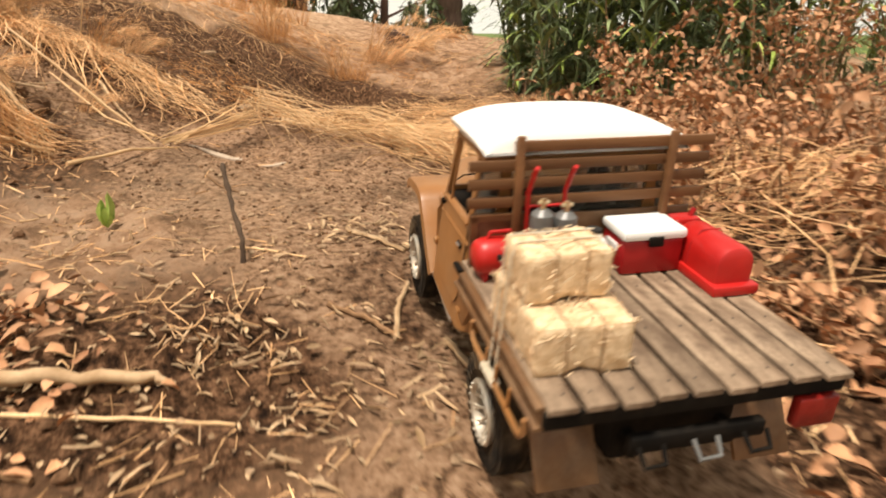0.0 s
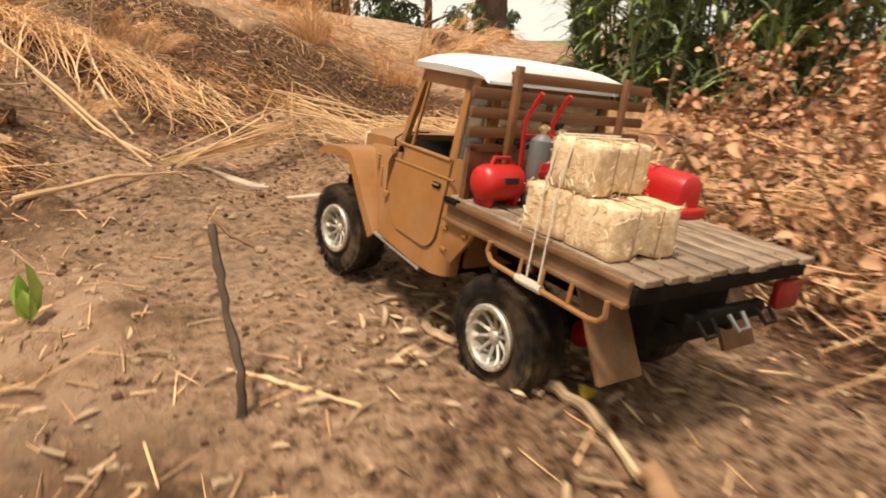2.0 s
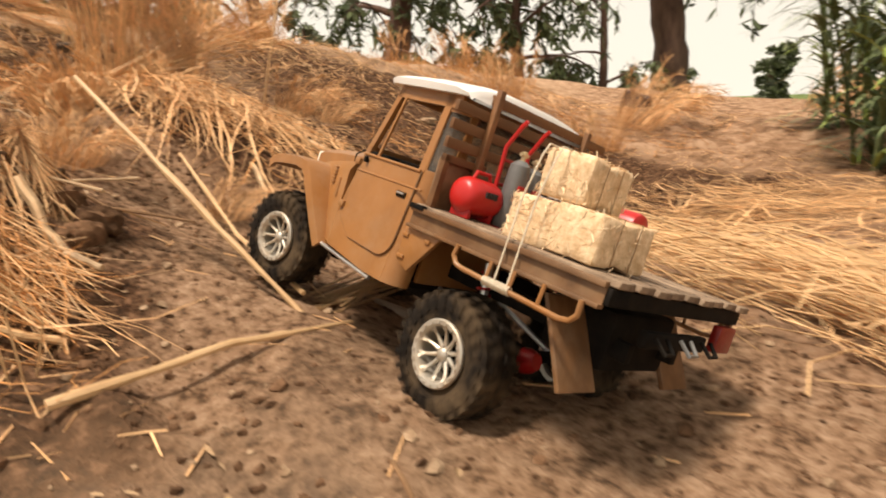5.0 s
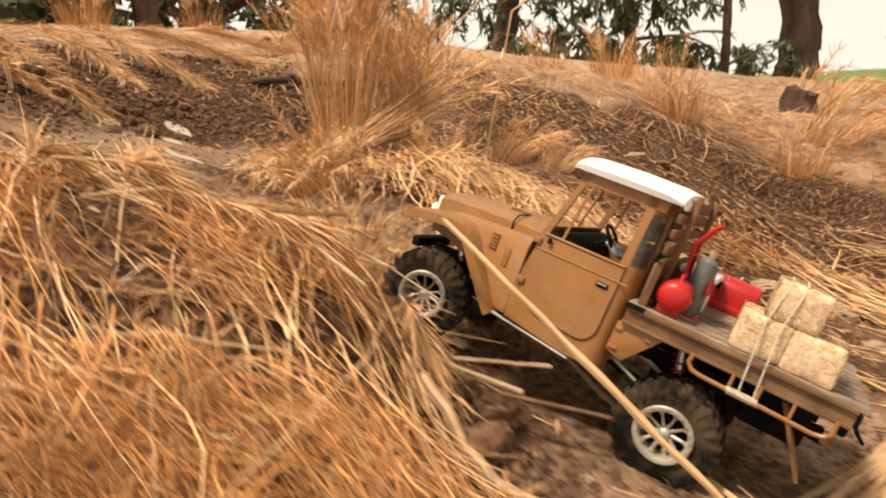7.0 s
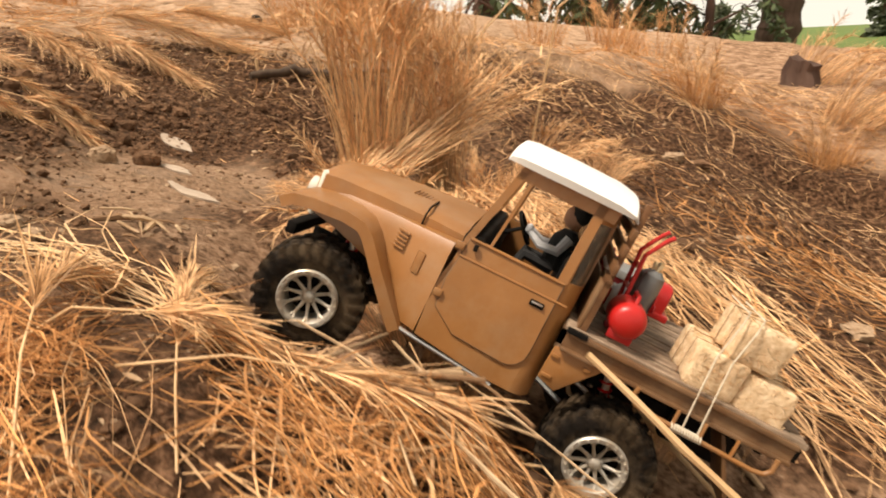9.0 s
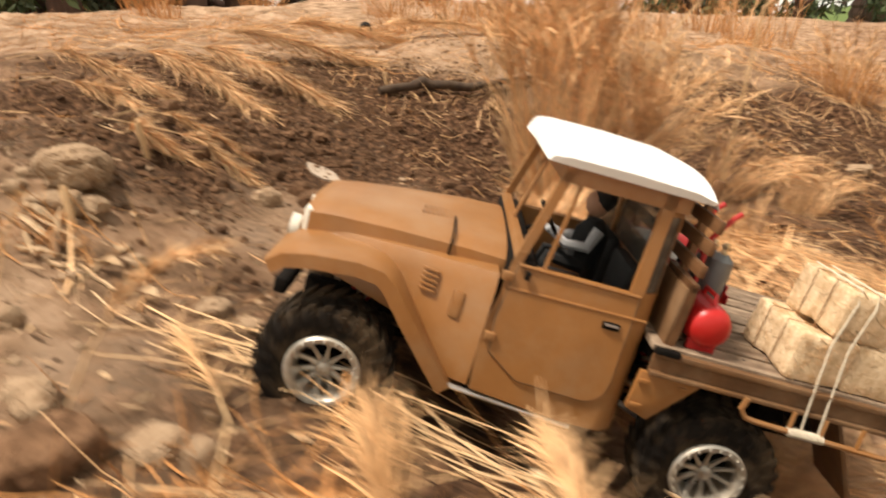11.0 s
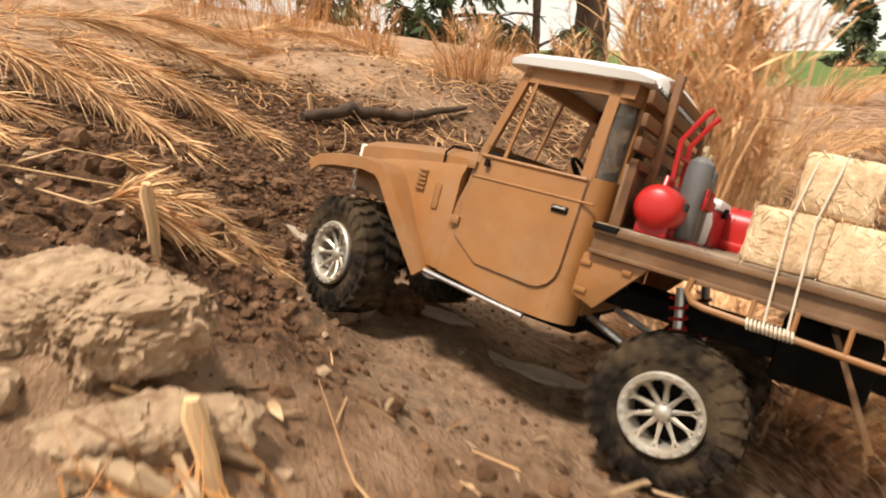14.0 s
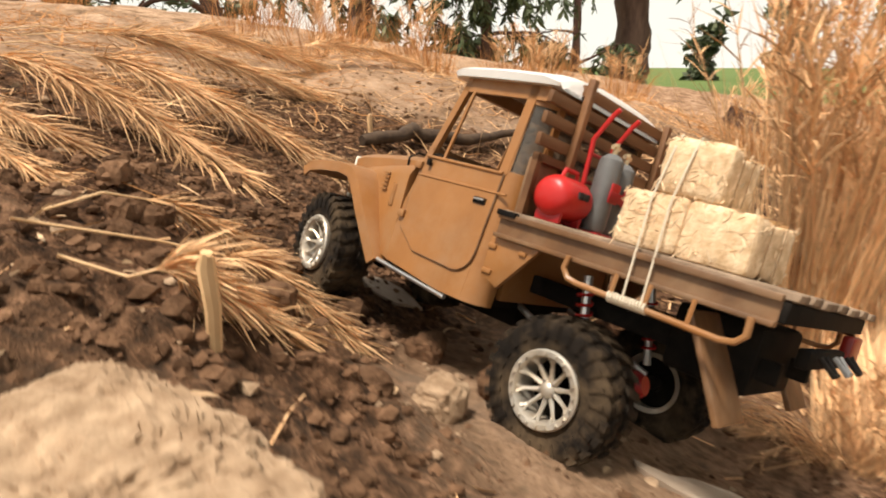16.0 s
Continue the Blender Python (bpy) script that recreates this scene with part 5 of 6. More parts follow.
def leafy_bush(seed, x, y, width, height, leaves, material, label, stems=14, leaf=(0.030, 0.011)):
    """Dead stems hung with curled leaves."""
    rnd = random.Random(seed)
    bush = thing("dry_bush", label, "bush", "dry bushes")
    wood, crown = Heap(), Heap()
    ends = []
    for _ in range(stems):
        a = rnd.uniform(0, 6.28)
        way = (0.8 * math.cos(a) * rnd.random(), 0.8 * math.sin(a) * rnd.random(), rnd.uniform(0.3, 1))
        pts = arc((rnd.gauss(0, width * 0.16), rnd.gauss(0, width * 0.16), -0.02), way, height * rnd.uniform(0.6, 1.2), 0.10, rnd, 7, 0.13)
        wood.stem(pts, [0.0028, 0.0026, 0.0023, 0.002, 0.0016, 0.0012, 0.0008], 5)
        ends.append(pts)
        for _ in range(3):
            i = rnd.randint(1, 5)
            tw = arc(pts[i], (rnd.gauss(0, 1), rnd.gauss(0, 1), rnd.gauss(0.2, 0.5)), height * 0.4, 0.1, rnd, 5, 0.15)
            wood.stem(tw, [0.0015, 0.0013, 0.001, 0.0008, 0.0005], 4)
            ends.append(tw)
    for _ in range(leaves):
        pts = rnd.choice(ends)
        i = rnd.randint(max(1, len(pts) // 3), len(pts) - 1)
        p = pts[i - 1].lerp(pts[i], rnd.random()) + Vector((rnd.gauss(0, 0.012), rnd.gauss(0, 0.012), rnd.gauss(0, 0.012)))
        k = rnd.uniform(0.6, 1.3)
        crown.leaf(p, (rnd.gauss(0, 1), rnd.gauss(0, 1), rnd.gauss(-0.4, 0.6)), (rnd.gauss(0, 0.7), rnd.gauss(0, 0.7), 1), leaf[0] * k, leaf[1] * k, rnd.uniform(-0.2, 0.6), rnd)
    wood.done("stemwork", twig_brown, bush, kind="stuff", smooth=True)
    crown.done("foliage", material, bush, kind="stuff", smooth=True)
    return place(bush, x, y)


def reed_clump(seed, x, y, stalks, height, width, lean=0.12):
    """Giant cane: jointed stalks with long arching leaves, green with some bleached."""
    rnd = random.Random(seed)
    clump = thing("cane_clump", "tall green cane clump with arching leaves", "cane", "cane clumps")
    wood, green, pale = Heap(), Heap(), Heap()
    for _ in range(stalks):
        a, r = rnd.uniform(0, 6.28), width * math.sqrt(rnd.random()) * 0.5
        pts = arc((r * math.cos(a), r * math.sin(a), -0.02), (lean * math.cos(a) + rnd.gauss(0, 0.07), lean * math.sin(a) + rnd.gauss(0, 0.07), 1), height * rnd.uniform(0.6, 1.1), 0.015, rnd, 10, 0.03)
        wood.stem(pts, [0.007 - 0.0005 * k for k in range(10)], 5)
        for k in range(1, 10):
            for _ in range(4):
                b = rnd.uniform(0, 6.28)
                q = pts[k - 1].lerp(pts[k], rnd.random())
                ln = rnd.uniform(0.16, 0.36)
                leaf = arc(q, (math.cos(b), math.sin(b), 0.9), ln, 0.34, rnd, 6, 0.05)
                w = rnd.uniform(0.006, 0.012)
                (pale if rnd.random() < 0.16 else green).ribbon(leaf, [w * 0.6, w, w, w * 0.8, w * 0.5, w * 0.1])
    wood.done("cane", green_leaf, clump, kind="stuff", smooth=True)
    green.done("foliage", green_leaf, clump, kind="stuff", smooth=True)
    pale.done("pale_foliage", pale_green, clump, kind="stuff", smooth=True)
    return place(clump, x, y)


def big_tree(seed, x, y, trunk_r, height, lean, crown_from, leaves, label, limbs=9, hang=1.0, reach=0.35, leaf=(0.22, 0.035), material=None, trunk_mat=None):
    """A tapered trunk, limbs, and hanging sprays of narrow leaves."""
    rnd = random.Random(seed)
    tree = thing("tree", label, "tree", "trees")
    pts = [Vector((lean[0] * height * s * s, lean[1] * height * s * s, height * s - 0.3)) for s in (0, 0.04, 0.1, 0.2, 0.35, 0.5, 0.7, 0.85, 1.0)]
    for p in pts[2:]:
        p.x += rnd.gauss(0, trunk_r * 0.25)
    radii = [trunk_r * k for k in (1.45, 1.18, 1.04, 1.0, 0.95, 0.8, 0.55, 0.35, 0.12)]
    bm = bmesh.new()
    fine, rr = [], []
    for i in range(8):
        for k in range(5):
            s = k / 5
            fine.append(pts[i].lerp(pts[i + 1], s))
            rr.append((radii[i] * (1 - s) + radii[i + 1] * s) * (1 + 0.06 * rnd.gauss(0, 1)))
    tube(bm, fine, rr, 14)
    for v in bm.verts:
        v.co += Vector((v.co.x, v.co.y, 0)).normalized() * trunk_r * 0.13 * noise.noise(Vector((v.co.x * 2.2 / trunk_r, v.co.y * 2.2 / trunk_r, v.co.z * 0.8 / trunk_r)))
    part("trunk", bm, trunk_mat or bark, tree)
    wood, crown = Heap(), Heap()
    tips = []
    for k in range(limbs):
        s = crown_from + (0.95 - crown_from) * k / max(1, limbs - 1)
        i = min(int(s * len(fine)), len(fine) - 1)
        a = rnd.uniform(0, 6.28)
        limb = arc(fine[i], (math.cos(a), math.sin(a), rnd.uniform(0.1, 0.8)), height * reach * rnd.uniform(0.7, 1.2), 0.10, rnd, 8, 0.14)
        r = rr[i] * 0.42
        wood.stem(limb, [r * (1 - 0.11 * j) for j in range(8)], 7)
        tips.append(limb)
        for _ in range(5):
            j = rnd.randint(2, 7)
            twig = arc(limb[j], (rnd.gauss(0, 1), rnd.gauss(0, 1), rnd.gauss(0.1, 0.5)), height * reach * 0.45, 0.20 * hang, rnd, 7, 0.12)
            wood.stem(twig, [r * 0.3 * (1 - 0.12 * j2) for j2 in range(7)], 5)
            tips.append(twig)
    sprays = max(1, leaves // 26)
    for _ in range(sprays):
        limb = rnd.choice(tips)
        j = rnd.randint(2, len(limb) - 1)
        q = limb[j - 1].lerp(limb[j], rnd.random())
        spray = arc(q, (rnd.gauss(0, 1), rnd.gauss(0, 1), rnd.gauss(0, 0.5)), height * 0.11 * rnd.uniform(0.6, 1.6), 0.45 * hang, rnd, 7, 0.1)
        wood.stem(spray, [0.012, 0.01, 0.009, 0.008, 0.006, 0.005, 0.003], 3)
        for _ in range(26):
            j = rnd.randint(1, 6)
            p = spray[j - 1].lerp(spray[j], rnd.random())
            d = Vector((rnd.gauss(0, 0.7), rnd.gauss(0, 0.7), rnd.gauss(-0.6 * hang, 0.5))).normalized()
            ln, w = leaf[0] * rnd.uniform(0.6, 1.3), leaf[1] * rnd.uniform(0.7, 1.3)
            crown.ribbon([p, p + d * ln * 0.5, p + d * ln], [w * 0.3, w, w * 0.1], Vector((rnd.gauss(0, 1), rnd.gauss(0, 1), rnd.gauss(0, 1))))
    wood.done("branchwork", trunk_mat or bark, tree, kind="stuff", smooth=True)
    crown.done("foliage", material or tree_leaf, tree, kind="stuff")
    tree.matrix_basis = pose(x, y, z_at(x, y))
    return tree


litter()

# straw mats over the bank beside the track
straw_mat("bank_straw", "thick mat of long dry straw on the bank", 11, 900, (-1.06, 1.19), (0.25, 0.13), 0.1, (0.05, 0.17), straw, 0.06, 0.25, 0.45, (0.0003, 0.0007))
straw_mat("bank_straw", "rust-brown tangle of dead grass on the bank", 12, 6500, (-1.07, 1.21), (0.28, 0.16), 0.0, (0.025, 0.11), straw_rust, 0.07, 0.25, 0.8, (0.00022, 0.0006))
straw_mat("bank_straw", "loose dry straw at the edge of the track", 13, 260, (-0.90, 1.28), (0.26, 0.10), -0.3, (0.06, 0.26), straw, 0.05, -0.05, 0.4)
straw_mat("bank_straw", "dead straw-coloured grass lying on the slope", 14, 900, (-1.15, 1.85), (0.35, 0.12), 0.5, (0.04, 0.16), straw, 0.05, 2.4, 0.8)
straw_mat("bank_straw", "fallen straw on the far slope", 15, 420, (-1.75, 2.75), (0.6, 0.35), 0.4, (0.03, 0.14), straw, 0.02)
straw_mat("bank_straw", "dead grass on the upper slope", 16, 700, (-1.05, 1.66), (0.30, 0.16), 0.9, (0.06, 0.22), straw_rust, 0.06, 2.3, 0.7)
straw_mat("fallen_cane", "long yellow straw fallen beside the track", 17, 420, (-0.22, 1.98), (0.42, 0.14), -1.0, (0.25, 0.65), straw_pale, 0.06, -0.95, 0.28, (0.0007, 0.0017))
straw_mat("fallen_cane", "pale broken straw along the verge", 18, 500, (0.08, 1.60), (0.30, 0.20), -0.9, (0.06, 0.28), straw, 0.05, -0.8, 0.7)
straw_mat("cut_straw", "pale straw stalks lying across the track's edge", 19, 42, (-1.38, 1.385), (0.20, 0.045), 0.1, (0.16, 0.36), straw_pale, 0.018, 0.20, 0.14, (0.0004, 0.0010))
straw_mat("cut_straw", "straw scraps at the foot of the bank", 20, 36, (-1.60, 1.40), (0.22, 0.06), -0.2, (0.02, 0.07), straw, 0.015)
straw_mat("cut_straw", "sticks and chips on the track's verge", 21, 110, (-0.13, 0.93), (0.10, 0.12), 0.6, (0.02, 0.08), straw_pale, 0.010, None, 0.5, (0.0008, 0.0020))
straw_mat("cut_straw", "matted straw in the hollow", 22, 22, (-0.24, 0.64), (0.12, 0.10), 0.3, (0.02, 0.07), straw, 0.010)
straw_mat("hill_straw", "dry grass lying on the hill", 23, 650, (-1.02, 1.66), (0.40, 0.28), 0.6, (0.10, 0.40), straw, 0.05, 2.5, 0.45)
straw_mat("hill_straw", "bleached grass on the hilltop", 24, 900, (-1.9, 3.5), (1.3, 0.5), 0.3, (0.04, 0.2), straw, 0.02)
straw_mat("hill_straw", "dead grass over the plateau", 25, 800, (-3.1, 2.7), (1.0, 0.9), 0.3, (0.04, 0.2), straw_rust, 0.02)
straw_mat("hill_straw", "short dead grass and scraps on the brown hillside", 28, 520, (-0.62, 2.45), (0.55, 0.40), 0.2, (0.03, 0.16), straw_rust, 0.015)
straw_mat("fallen_cane", "golden straw lying over the verge", 29, 620, (0.0, 2.75), (0.50, 0.40), -0.6, (0.10, 0.38), straw, 0.035, -0.7, 0.5, (0.0005, 0.0013))
straw_mat("hill_straw", "dead grass scattered over the ridge", 30, 520, (-0.7, 4.5), (1.0, 0.45), 0.1, (0.06, 0.24), straw, 0.03, None, 0.5, (0.0006, 0.0014))
straw_mat("hill_straw", "rusty dead grass scattered over the ridge", 32, 420, (-0.9, 4.1), (1.1, 0.40), 0.0, (0.05, 0.2), straw_rust, 0.03, None, 0.5, (0.0006, 0.0014))
straw_mat("bank_straw", "upright broken stalks in the tangle", 27, 40, (-1.05, 1.18), (0.24, 0.10), -0.15, (0.08, 0.26), straw_pale, 0.11, None, 0.5)
for k in range(16):
    rr = random.Random(600 + k)
    x, y = rr.uniform(-1.62, -1.36), rr.uniform(1.12, 1.27)
    clod(700 + k, x, y, (rr.uniform(0.008, 0.024), rr.uniform(0.008, 0.018), rr.uniform(0.006, 0.014)), "brown lump of earth on the near bank", clod_dark if k % 4 == 1 else clod_dry, "broken clods", rr.uniform(0, 360), 0.3, 4)
straw_mat("right_straw", "tangled dead stalks among the leaves", 26, 380, (0.60, 1.15), (0.35, 0.55), 0.2, (0.12, 0.45), straw, 0.14, None, 0.5, (0.0006, 0.0016))

# chips of split cane on the track's verge
def chips(seed, x0, y0, sx, sy, count):
    rnd = random.Random(seed)
    heap = Heap()
    for _ in range(count):
        x, y = x0 + rnd.gauss(0, sx), y0 + rnd.gauss(0, sy)
        a, ln, r = rnd.uniform(0, 6.28), 0.008 + 0.026 * rnd.random() ** 1.8, rnd.uniform(0.0009, 0.0029)
        z = z_at(x, y) + 0.002 + 0.010 * rnd.random() ** 2
        if rnd.random() < 0.6:
            heap.leaf((x, y, z), (math.cos(a), math.sin(a), rnd.gauss(0, 0.25)), (rnd.gauss(0, 0.4), rnd.gauss(0, 0.4), 1), ln, r * 1.3, rnd.uniform(-0.2, 0.2), rnd)
        else:
            dx, dy = math.cos(a) * ln, math.sin(a) * ln
            heap.stem([(x, y, z), (x + dx * 0.5, y + dy * 0.5, z + 0.001), (x + dx, y + dy, max(z_at(x + dx, y + dy) + 0.002, z + rnd.gauss(0, 0.004)))], [r * 0.6, r * 0.7, r * 0.5], 5)
    heap.done("wood_chips", chaff, label="split dry cane chips strewn on the dark earth", category="wood chips", kind="stuff")


for k, (x, y, sx, sy, n) in enumerate([(-0.14, 0.90, 0.06, 0.07, 130), (-0.24, 0.62, 0.07, 0.05, 80), (-0.12, 0.50, 0.10, 0.06, 90), (-0.45, 0.48, 0.10, 0.08, 60), (0.02, 0.62, 0.06, 0.08, 70), (-0.50, 0.80, 0.14, 0.10, 70)]):
    chips(900 + k, x, y, sx, sy, n)

# broken canes piled between the straw and the track
rnd = random.Random(55)
for k in range(18):
    x, y = rnd.gauss(-1.07, 0.08), rnd.gauss(1.36, 0.03)
    a, ln, r = rnd.gauss(2.95, 0.5), rnd.uniform(0.07, 0.22), rnd.uniform(0.0009, 0.0022)
    h = 0.012 + 0.045 * rnd.random()
    dx, dy = 0.5 * ln * math.cos(a), 0.5 * ln * math.sin(a)
    rise = rnd.gauss(0, 0.012)
    ends = [(x - dx, y - dy, max(z_at(x - dx, y - dy) + r, z_at(x, y) + h - rise)), (x, y, z_at(x, y) + h + 0.003), (x + dx, y + dy, max(z_at(x + dx, y + dy) + r, z_at(x, y) + h + rise))]
    bar("cane", "broken dry cane piled on the dark bank", "cane piece", ends, [r, r, r * 0.8], chaff if k % 3 else twig_brown, 7, 500 + k, 0.1, "piled canes")
for k in range(22):
    x, y = rnd.gauss(-1.03, 0.07), rnd.gauss(1.375, 0.025)
    r = rnd.uniform(0.010, 0.022)
    clod(560 + k, x, y, (r * 1.3, r, r * 0.9), "dark clod heaped under the canes", clod_dark, "heaped clods", rnd.uniform(0, 360), 0.25, 3)

# the arched hay beside the track
straw_mat("hay_wisp", "golden hay wisp beside the track", 31, 260, (-0.20, 1.60), (0.26, 0.07), -0.35, (0.12, 0.34), straw_pale, 0.10, -0.45, 0.25, (0.0006, 0.0013))
hay = Heap()
rnd = random.Random(8)
for k in range(26):
    base = Vector((-0.66 + rnd.gauss(0, 0.02), 1.42 + rnd.gauss(0, 0.02), 0.075))
    knee = Vector((-0.52 + rnd.gauss(0, 0.02), 1.62 + rnd.gauss(0, 0.03), 0.085 + abs(rnd.gauss(0, 0.03))))
    top = Vector((-0.51 + rnd.gauss(0, 0.03), 1.66 + rnd.gauss(0, 0.05), 0.15 + rnd.gauss(0, 0.02)))
    end = Vector((-0.20 + rnd.gauss(0, 0.09), 1.60 + rnd.gauss(0, 0.06), 0.035 + rnd.random() * 0.03))
    hay.stem([base, base.lerp(knee, 0.5), knee, top, top.lerp(end, 0.4) + Vector((0, 0, 0.02)), end], [0.0012, 0.0013, 0.0013, 0.0011, 0.0010, 0.0006], 4)
hay.done("bent_hay", straw_pale, label="bent golden stalks arching over the earth", category="straw", kind="stuff", smooth=True)

# thin stalks standing in the straw
rnd = random.Random(66)
for k in range(16):
    x, y = rnd.uniform(-1.06, -0.74), rnd.uniform(1.06, 1.20)
    z, h = z_at(x, y), rnd.uniform(0.05, 0.13)
    w1, w2 = rnd.gauss(0, 0.012), rnd.gauss(0, 0.02)
    bar("standing_stalk", "thin pale stalk standing in the straw", "stalk", [(x, y, z - 0.01), (x + w1, y + 0.4 * w1, z + h * 0.55), (x + w1 + w2, y + w2 * 0.3, z + h)], [0.0009, 0.0008, 0.0004], straw_pale, 5, 520 + k, 0.0, "standing stalks")

# long pale stalks
bar("reed_stalk", "long pale reed stalk leaning across the track", "stalk", [(-0.985, 1.455, 0.325), (-0.875, 1.432, 0.243), (-0.765, 1.408, 0.158), (-0.655, 1.385, 0.075)], [0.0026, 0.0036, 0.0040, 0.0030], straw_pale, 7, 3, 0.1, "long stalks")
bar("reed_stalk", "pale reed stalk lying from the bank to the track", "stalk", [(-1.06, 1.70, z_at(-1.06, 1.70) + 0.03), (-0.85, 1.55, z_at(-0.85, 1.55) + 0.02), (-0.664, 1.402, z_at(-0.664, 1.402) + 0.012)], [0.0022, 0.0030, 0.0030], straw_pale, 7, 4, 0.1, "long stalks")
bar("reed_stalk", "flattened dry reed leaf on the ground", "stalk", [(-0.605, 1.395, z_at(-0.605, 1.395) + 0.010), (-0.66, 1.28, z_at(-0.66, 1.28) + 0.016), (-0.725, 1.155, z_at(-0.725, 1.155) + 0.016)], [0.0016, 0.0036, 0.0046], straw_pale, 7, 5, 0.1, "long stalks")
bar("stick", "bare dark stick standing in the earth", "stick", [(-0.270, 0.757, 0.005), (-0.276, 0.775, 0.055), (-0.300, 0.815, 0.105), (-0.316, 0.845, 0.143)], [0.0042, 0.0036, 0.0034, 0.0030], twig_mat, 8, 6, 0.25)
bar("stick", "pale knotted stick lying on the bank", "stick", [(-0.95, 1.335, z_at(-0.95, 1.335) + 0.03), (-0.88, 1.315, z_at(-0.88, 1.315) + 0.014), (-0.843, 1.325, z_at(-0.843, 1.325) + 0.012)], [0.006, 0.0055, 0.0035], chaff, 8, 7, 0.25)
bar("stick", "thin straight stick fallen on the bank", "stick", [(-1.02, 1.95, z_at(-1.02, 1.95) + 0.012), (-0.84, 1.93, z_at(-0.84, 1.93) + 0.012)], [0.006, 0.005], straw_pale, 7, 8, 0.15)
bar("log", "weathered grey-brown log beside the track", "log", [(0.004, 0.735, z_at(0.004, 0.735) + 0.008), (0.020, 0.69, z_at(0.02, 0.69) + 0.009), (0.040, 0.630, z_at(0.04, 0.63) + 0.009)], [0.0085, 0.0100, 0.0095], twig_brown, 10, 9, 0.2)
bar("log", "smooth fallen branch on the leaves", "log", [(-0.55, 0.475, z_at(-0.55, 0.475) + 0.010), (-0.41, 0.495, z_at(-0.41, 0.495) + 0.012), (-0.30, 0.520, z_at(-0.30, 0.520) + 0.011), (-0.265, 0.515, z_at(-0.265, 0.515) + 0.009)], [0.006, 0.0078, 0.0070, 0.0015], chaff, 10, 10, 0.35)
for k, (x0, y0, x1, y1, r, m) in enumerate([(-0.40, 0.46, -0.20, 0.485, 0.0024, straw_pale), (-0.14, 0.66, -0.05, 0.60, 0.0034, twig_brown), (-0.055, 0.60, -0.05, 0.72, 0.0036, chaff), (-0.16, 0.93, -0.06, 0.80, 0.0042, chaff), (-0.06, 0.82, 0.0, 0.73, 0.0052, chaff), (-0.46, 0.44, -0.34, 0.40, 0.004, twig_brown), (-0.31, 0.83, -0.19, 0.78, 0.002, straw_pale), (0.0, 0.60, 0.03, 0.50, 0.004, chaff), (-0.48, 1.20, -0.38, 1.10, 0.0018, twig_brown), (-1.30, 1.42, -1.12, 1.37, 0.006, chaff), (-1.08, 1.02, -0.80, 1.24, 0.0055, straw_pale), (-1.76, 1.37, -1.70, 1.39, 0.003, chaff), (-0.30, 2.35, 0.08, 1.95, 0.006, straw_pale), (-0.98, 1.78, -0.84, 1.66, 0.005, chaff)]):
    mid = ((x0 + x1) / 2 + 0.008 * math.sin(k * 2.1), (y0 + y1) / 2 + 0.006 * math.cos(k * 1.7))
    bar("stick", "dry broken stick on the ground", "stick", [(x0, y0, z_at(x0, y0) + r), (*mid, z_at(*mid) + r * 1.4), (x1, y1, z_at(x1, y1) + r)], [r, r * 0.95, r * 0.7], m, 8, 40 + k, 0.25, "fallen sticks")
bar("branch", "curved dark branch lying on the dug bank", "branch", [(-2.125, 2.435, z_at(-2.125, 2.435) + 0.010), (-2.06, 2.54, z_at(-2.06, 2.54) + 0.028), (-1.97, 2.64, z_at(-1.97, 2.64) + 0.026), (-1.84, 2.77, z_at(-1.84, 2.77) + 0.014)], [0.010, 0.015, 0.012, 0.006], twig_mat, 10, 11, 0.2)

for foot, mid, top in (((-1.47, 2.24), (-1.416, 2.295, 0.546), (-1.301, 2.41, 0.693)), ((-1.30, 2.28), (-1.242, 2.341, 0.613), (-1.165, 2.395, 0.675))):
    bar("reed_stalk", "thin pale reed leaning out of the grass, dark at its tip", "stalk", [(*foot, z_at(*foot) - 0.01), mid, top], [0.0026, 0.0022, 0.0016], straw_pale, 7, 13, 0.1, "long stalks")

# pale stubs of cut wood
for x, y, h, lean in ((-1.936, 1.614, 0.050, 4), (-1.795, 1.418, 0.042, -12), (-2.12, 2.46, 0.05, 3)):
    bm = tube(bmesh.new(), [(0, 0, -0.02), (0.001, 0, h * 0.4), (-0.001, 0.001, h * 0.85), (0.0, 0, h)], [0.0036, 0.0042, 0.0048, 0.0030], 9)
    stub = tagged(part("wood_stub", bm, straw_pale), "pale cut stub standing in the soil", "stub", "wood stubs")
    stub.matrix_basis = pose(x, y, z_at(x, y), lean, lean * 0.6, 20)

# clods
clod(1, -1.893, 1.488, (0.066, 0.042, 0.028), "large pale dry clod with broken faces", clod_dry, turn=-30, sink=0.36, cuts=6)
clod(2, -1.835, 1.425, (0.030, 0.022, 0.015), "pale dry clod crumbling on the bank", clod_dry, turn=40, cuts=5)
clod(3, -1.81, 1.45, (0.020, 0.016, 0.011), "pale dry clod crumbling on the bank", clod_dry, turn=10)
clod(4, -1.841, 1.726, (0.020, 0.017, 0.017), "brown crumb of earth on the sandy track", clod_dry, turn=70)
clod(5, -1.97, 1.36, (0.034, 0.028, 0.014), "pale dry clod crumbling on the bank", clod_dry, turn=100)
clod(6, -1.875, 1.83, (0.018, 0.015, 0.014), "dark damp lump on the track", clod_dark)
clod(7, -1.80, 1.78, (0.022, 0.020, 0.015), "dark damp lump on the track", clod_dark, turn=35)
clod(8, -1.52, 1.22, (0.034, 0.028, 0.020), "dark damp lump beside the straw", clod_dark, turn=60)
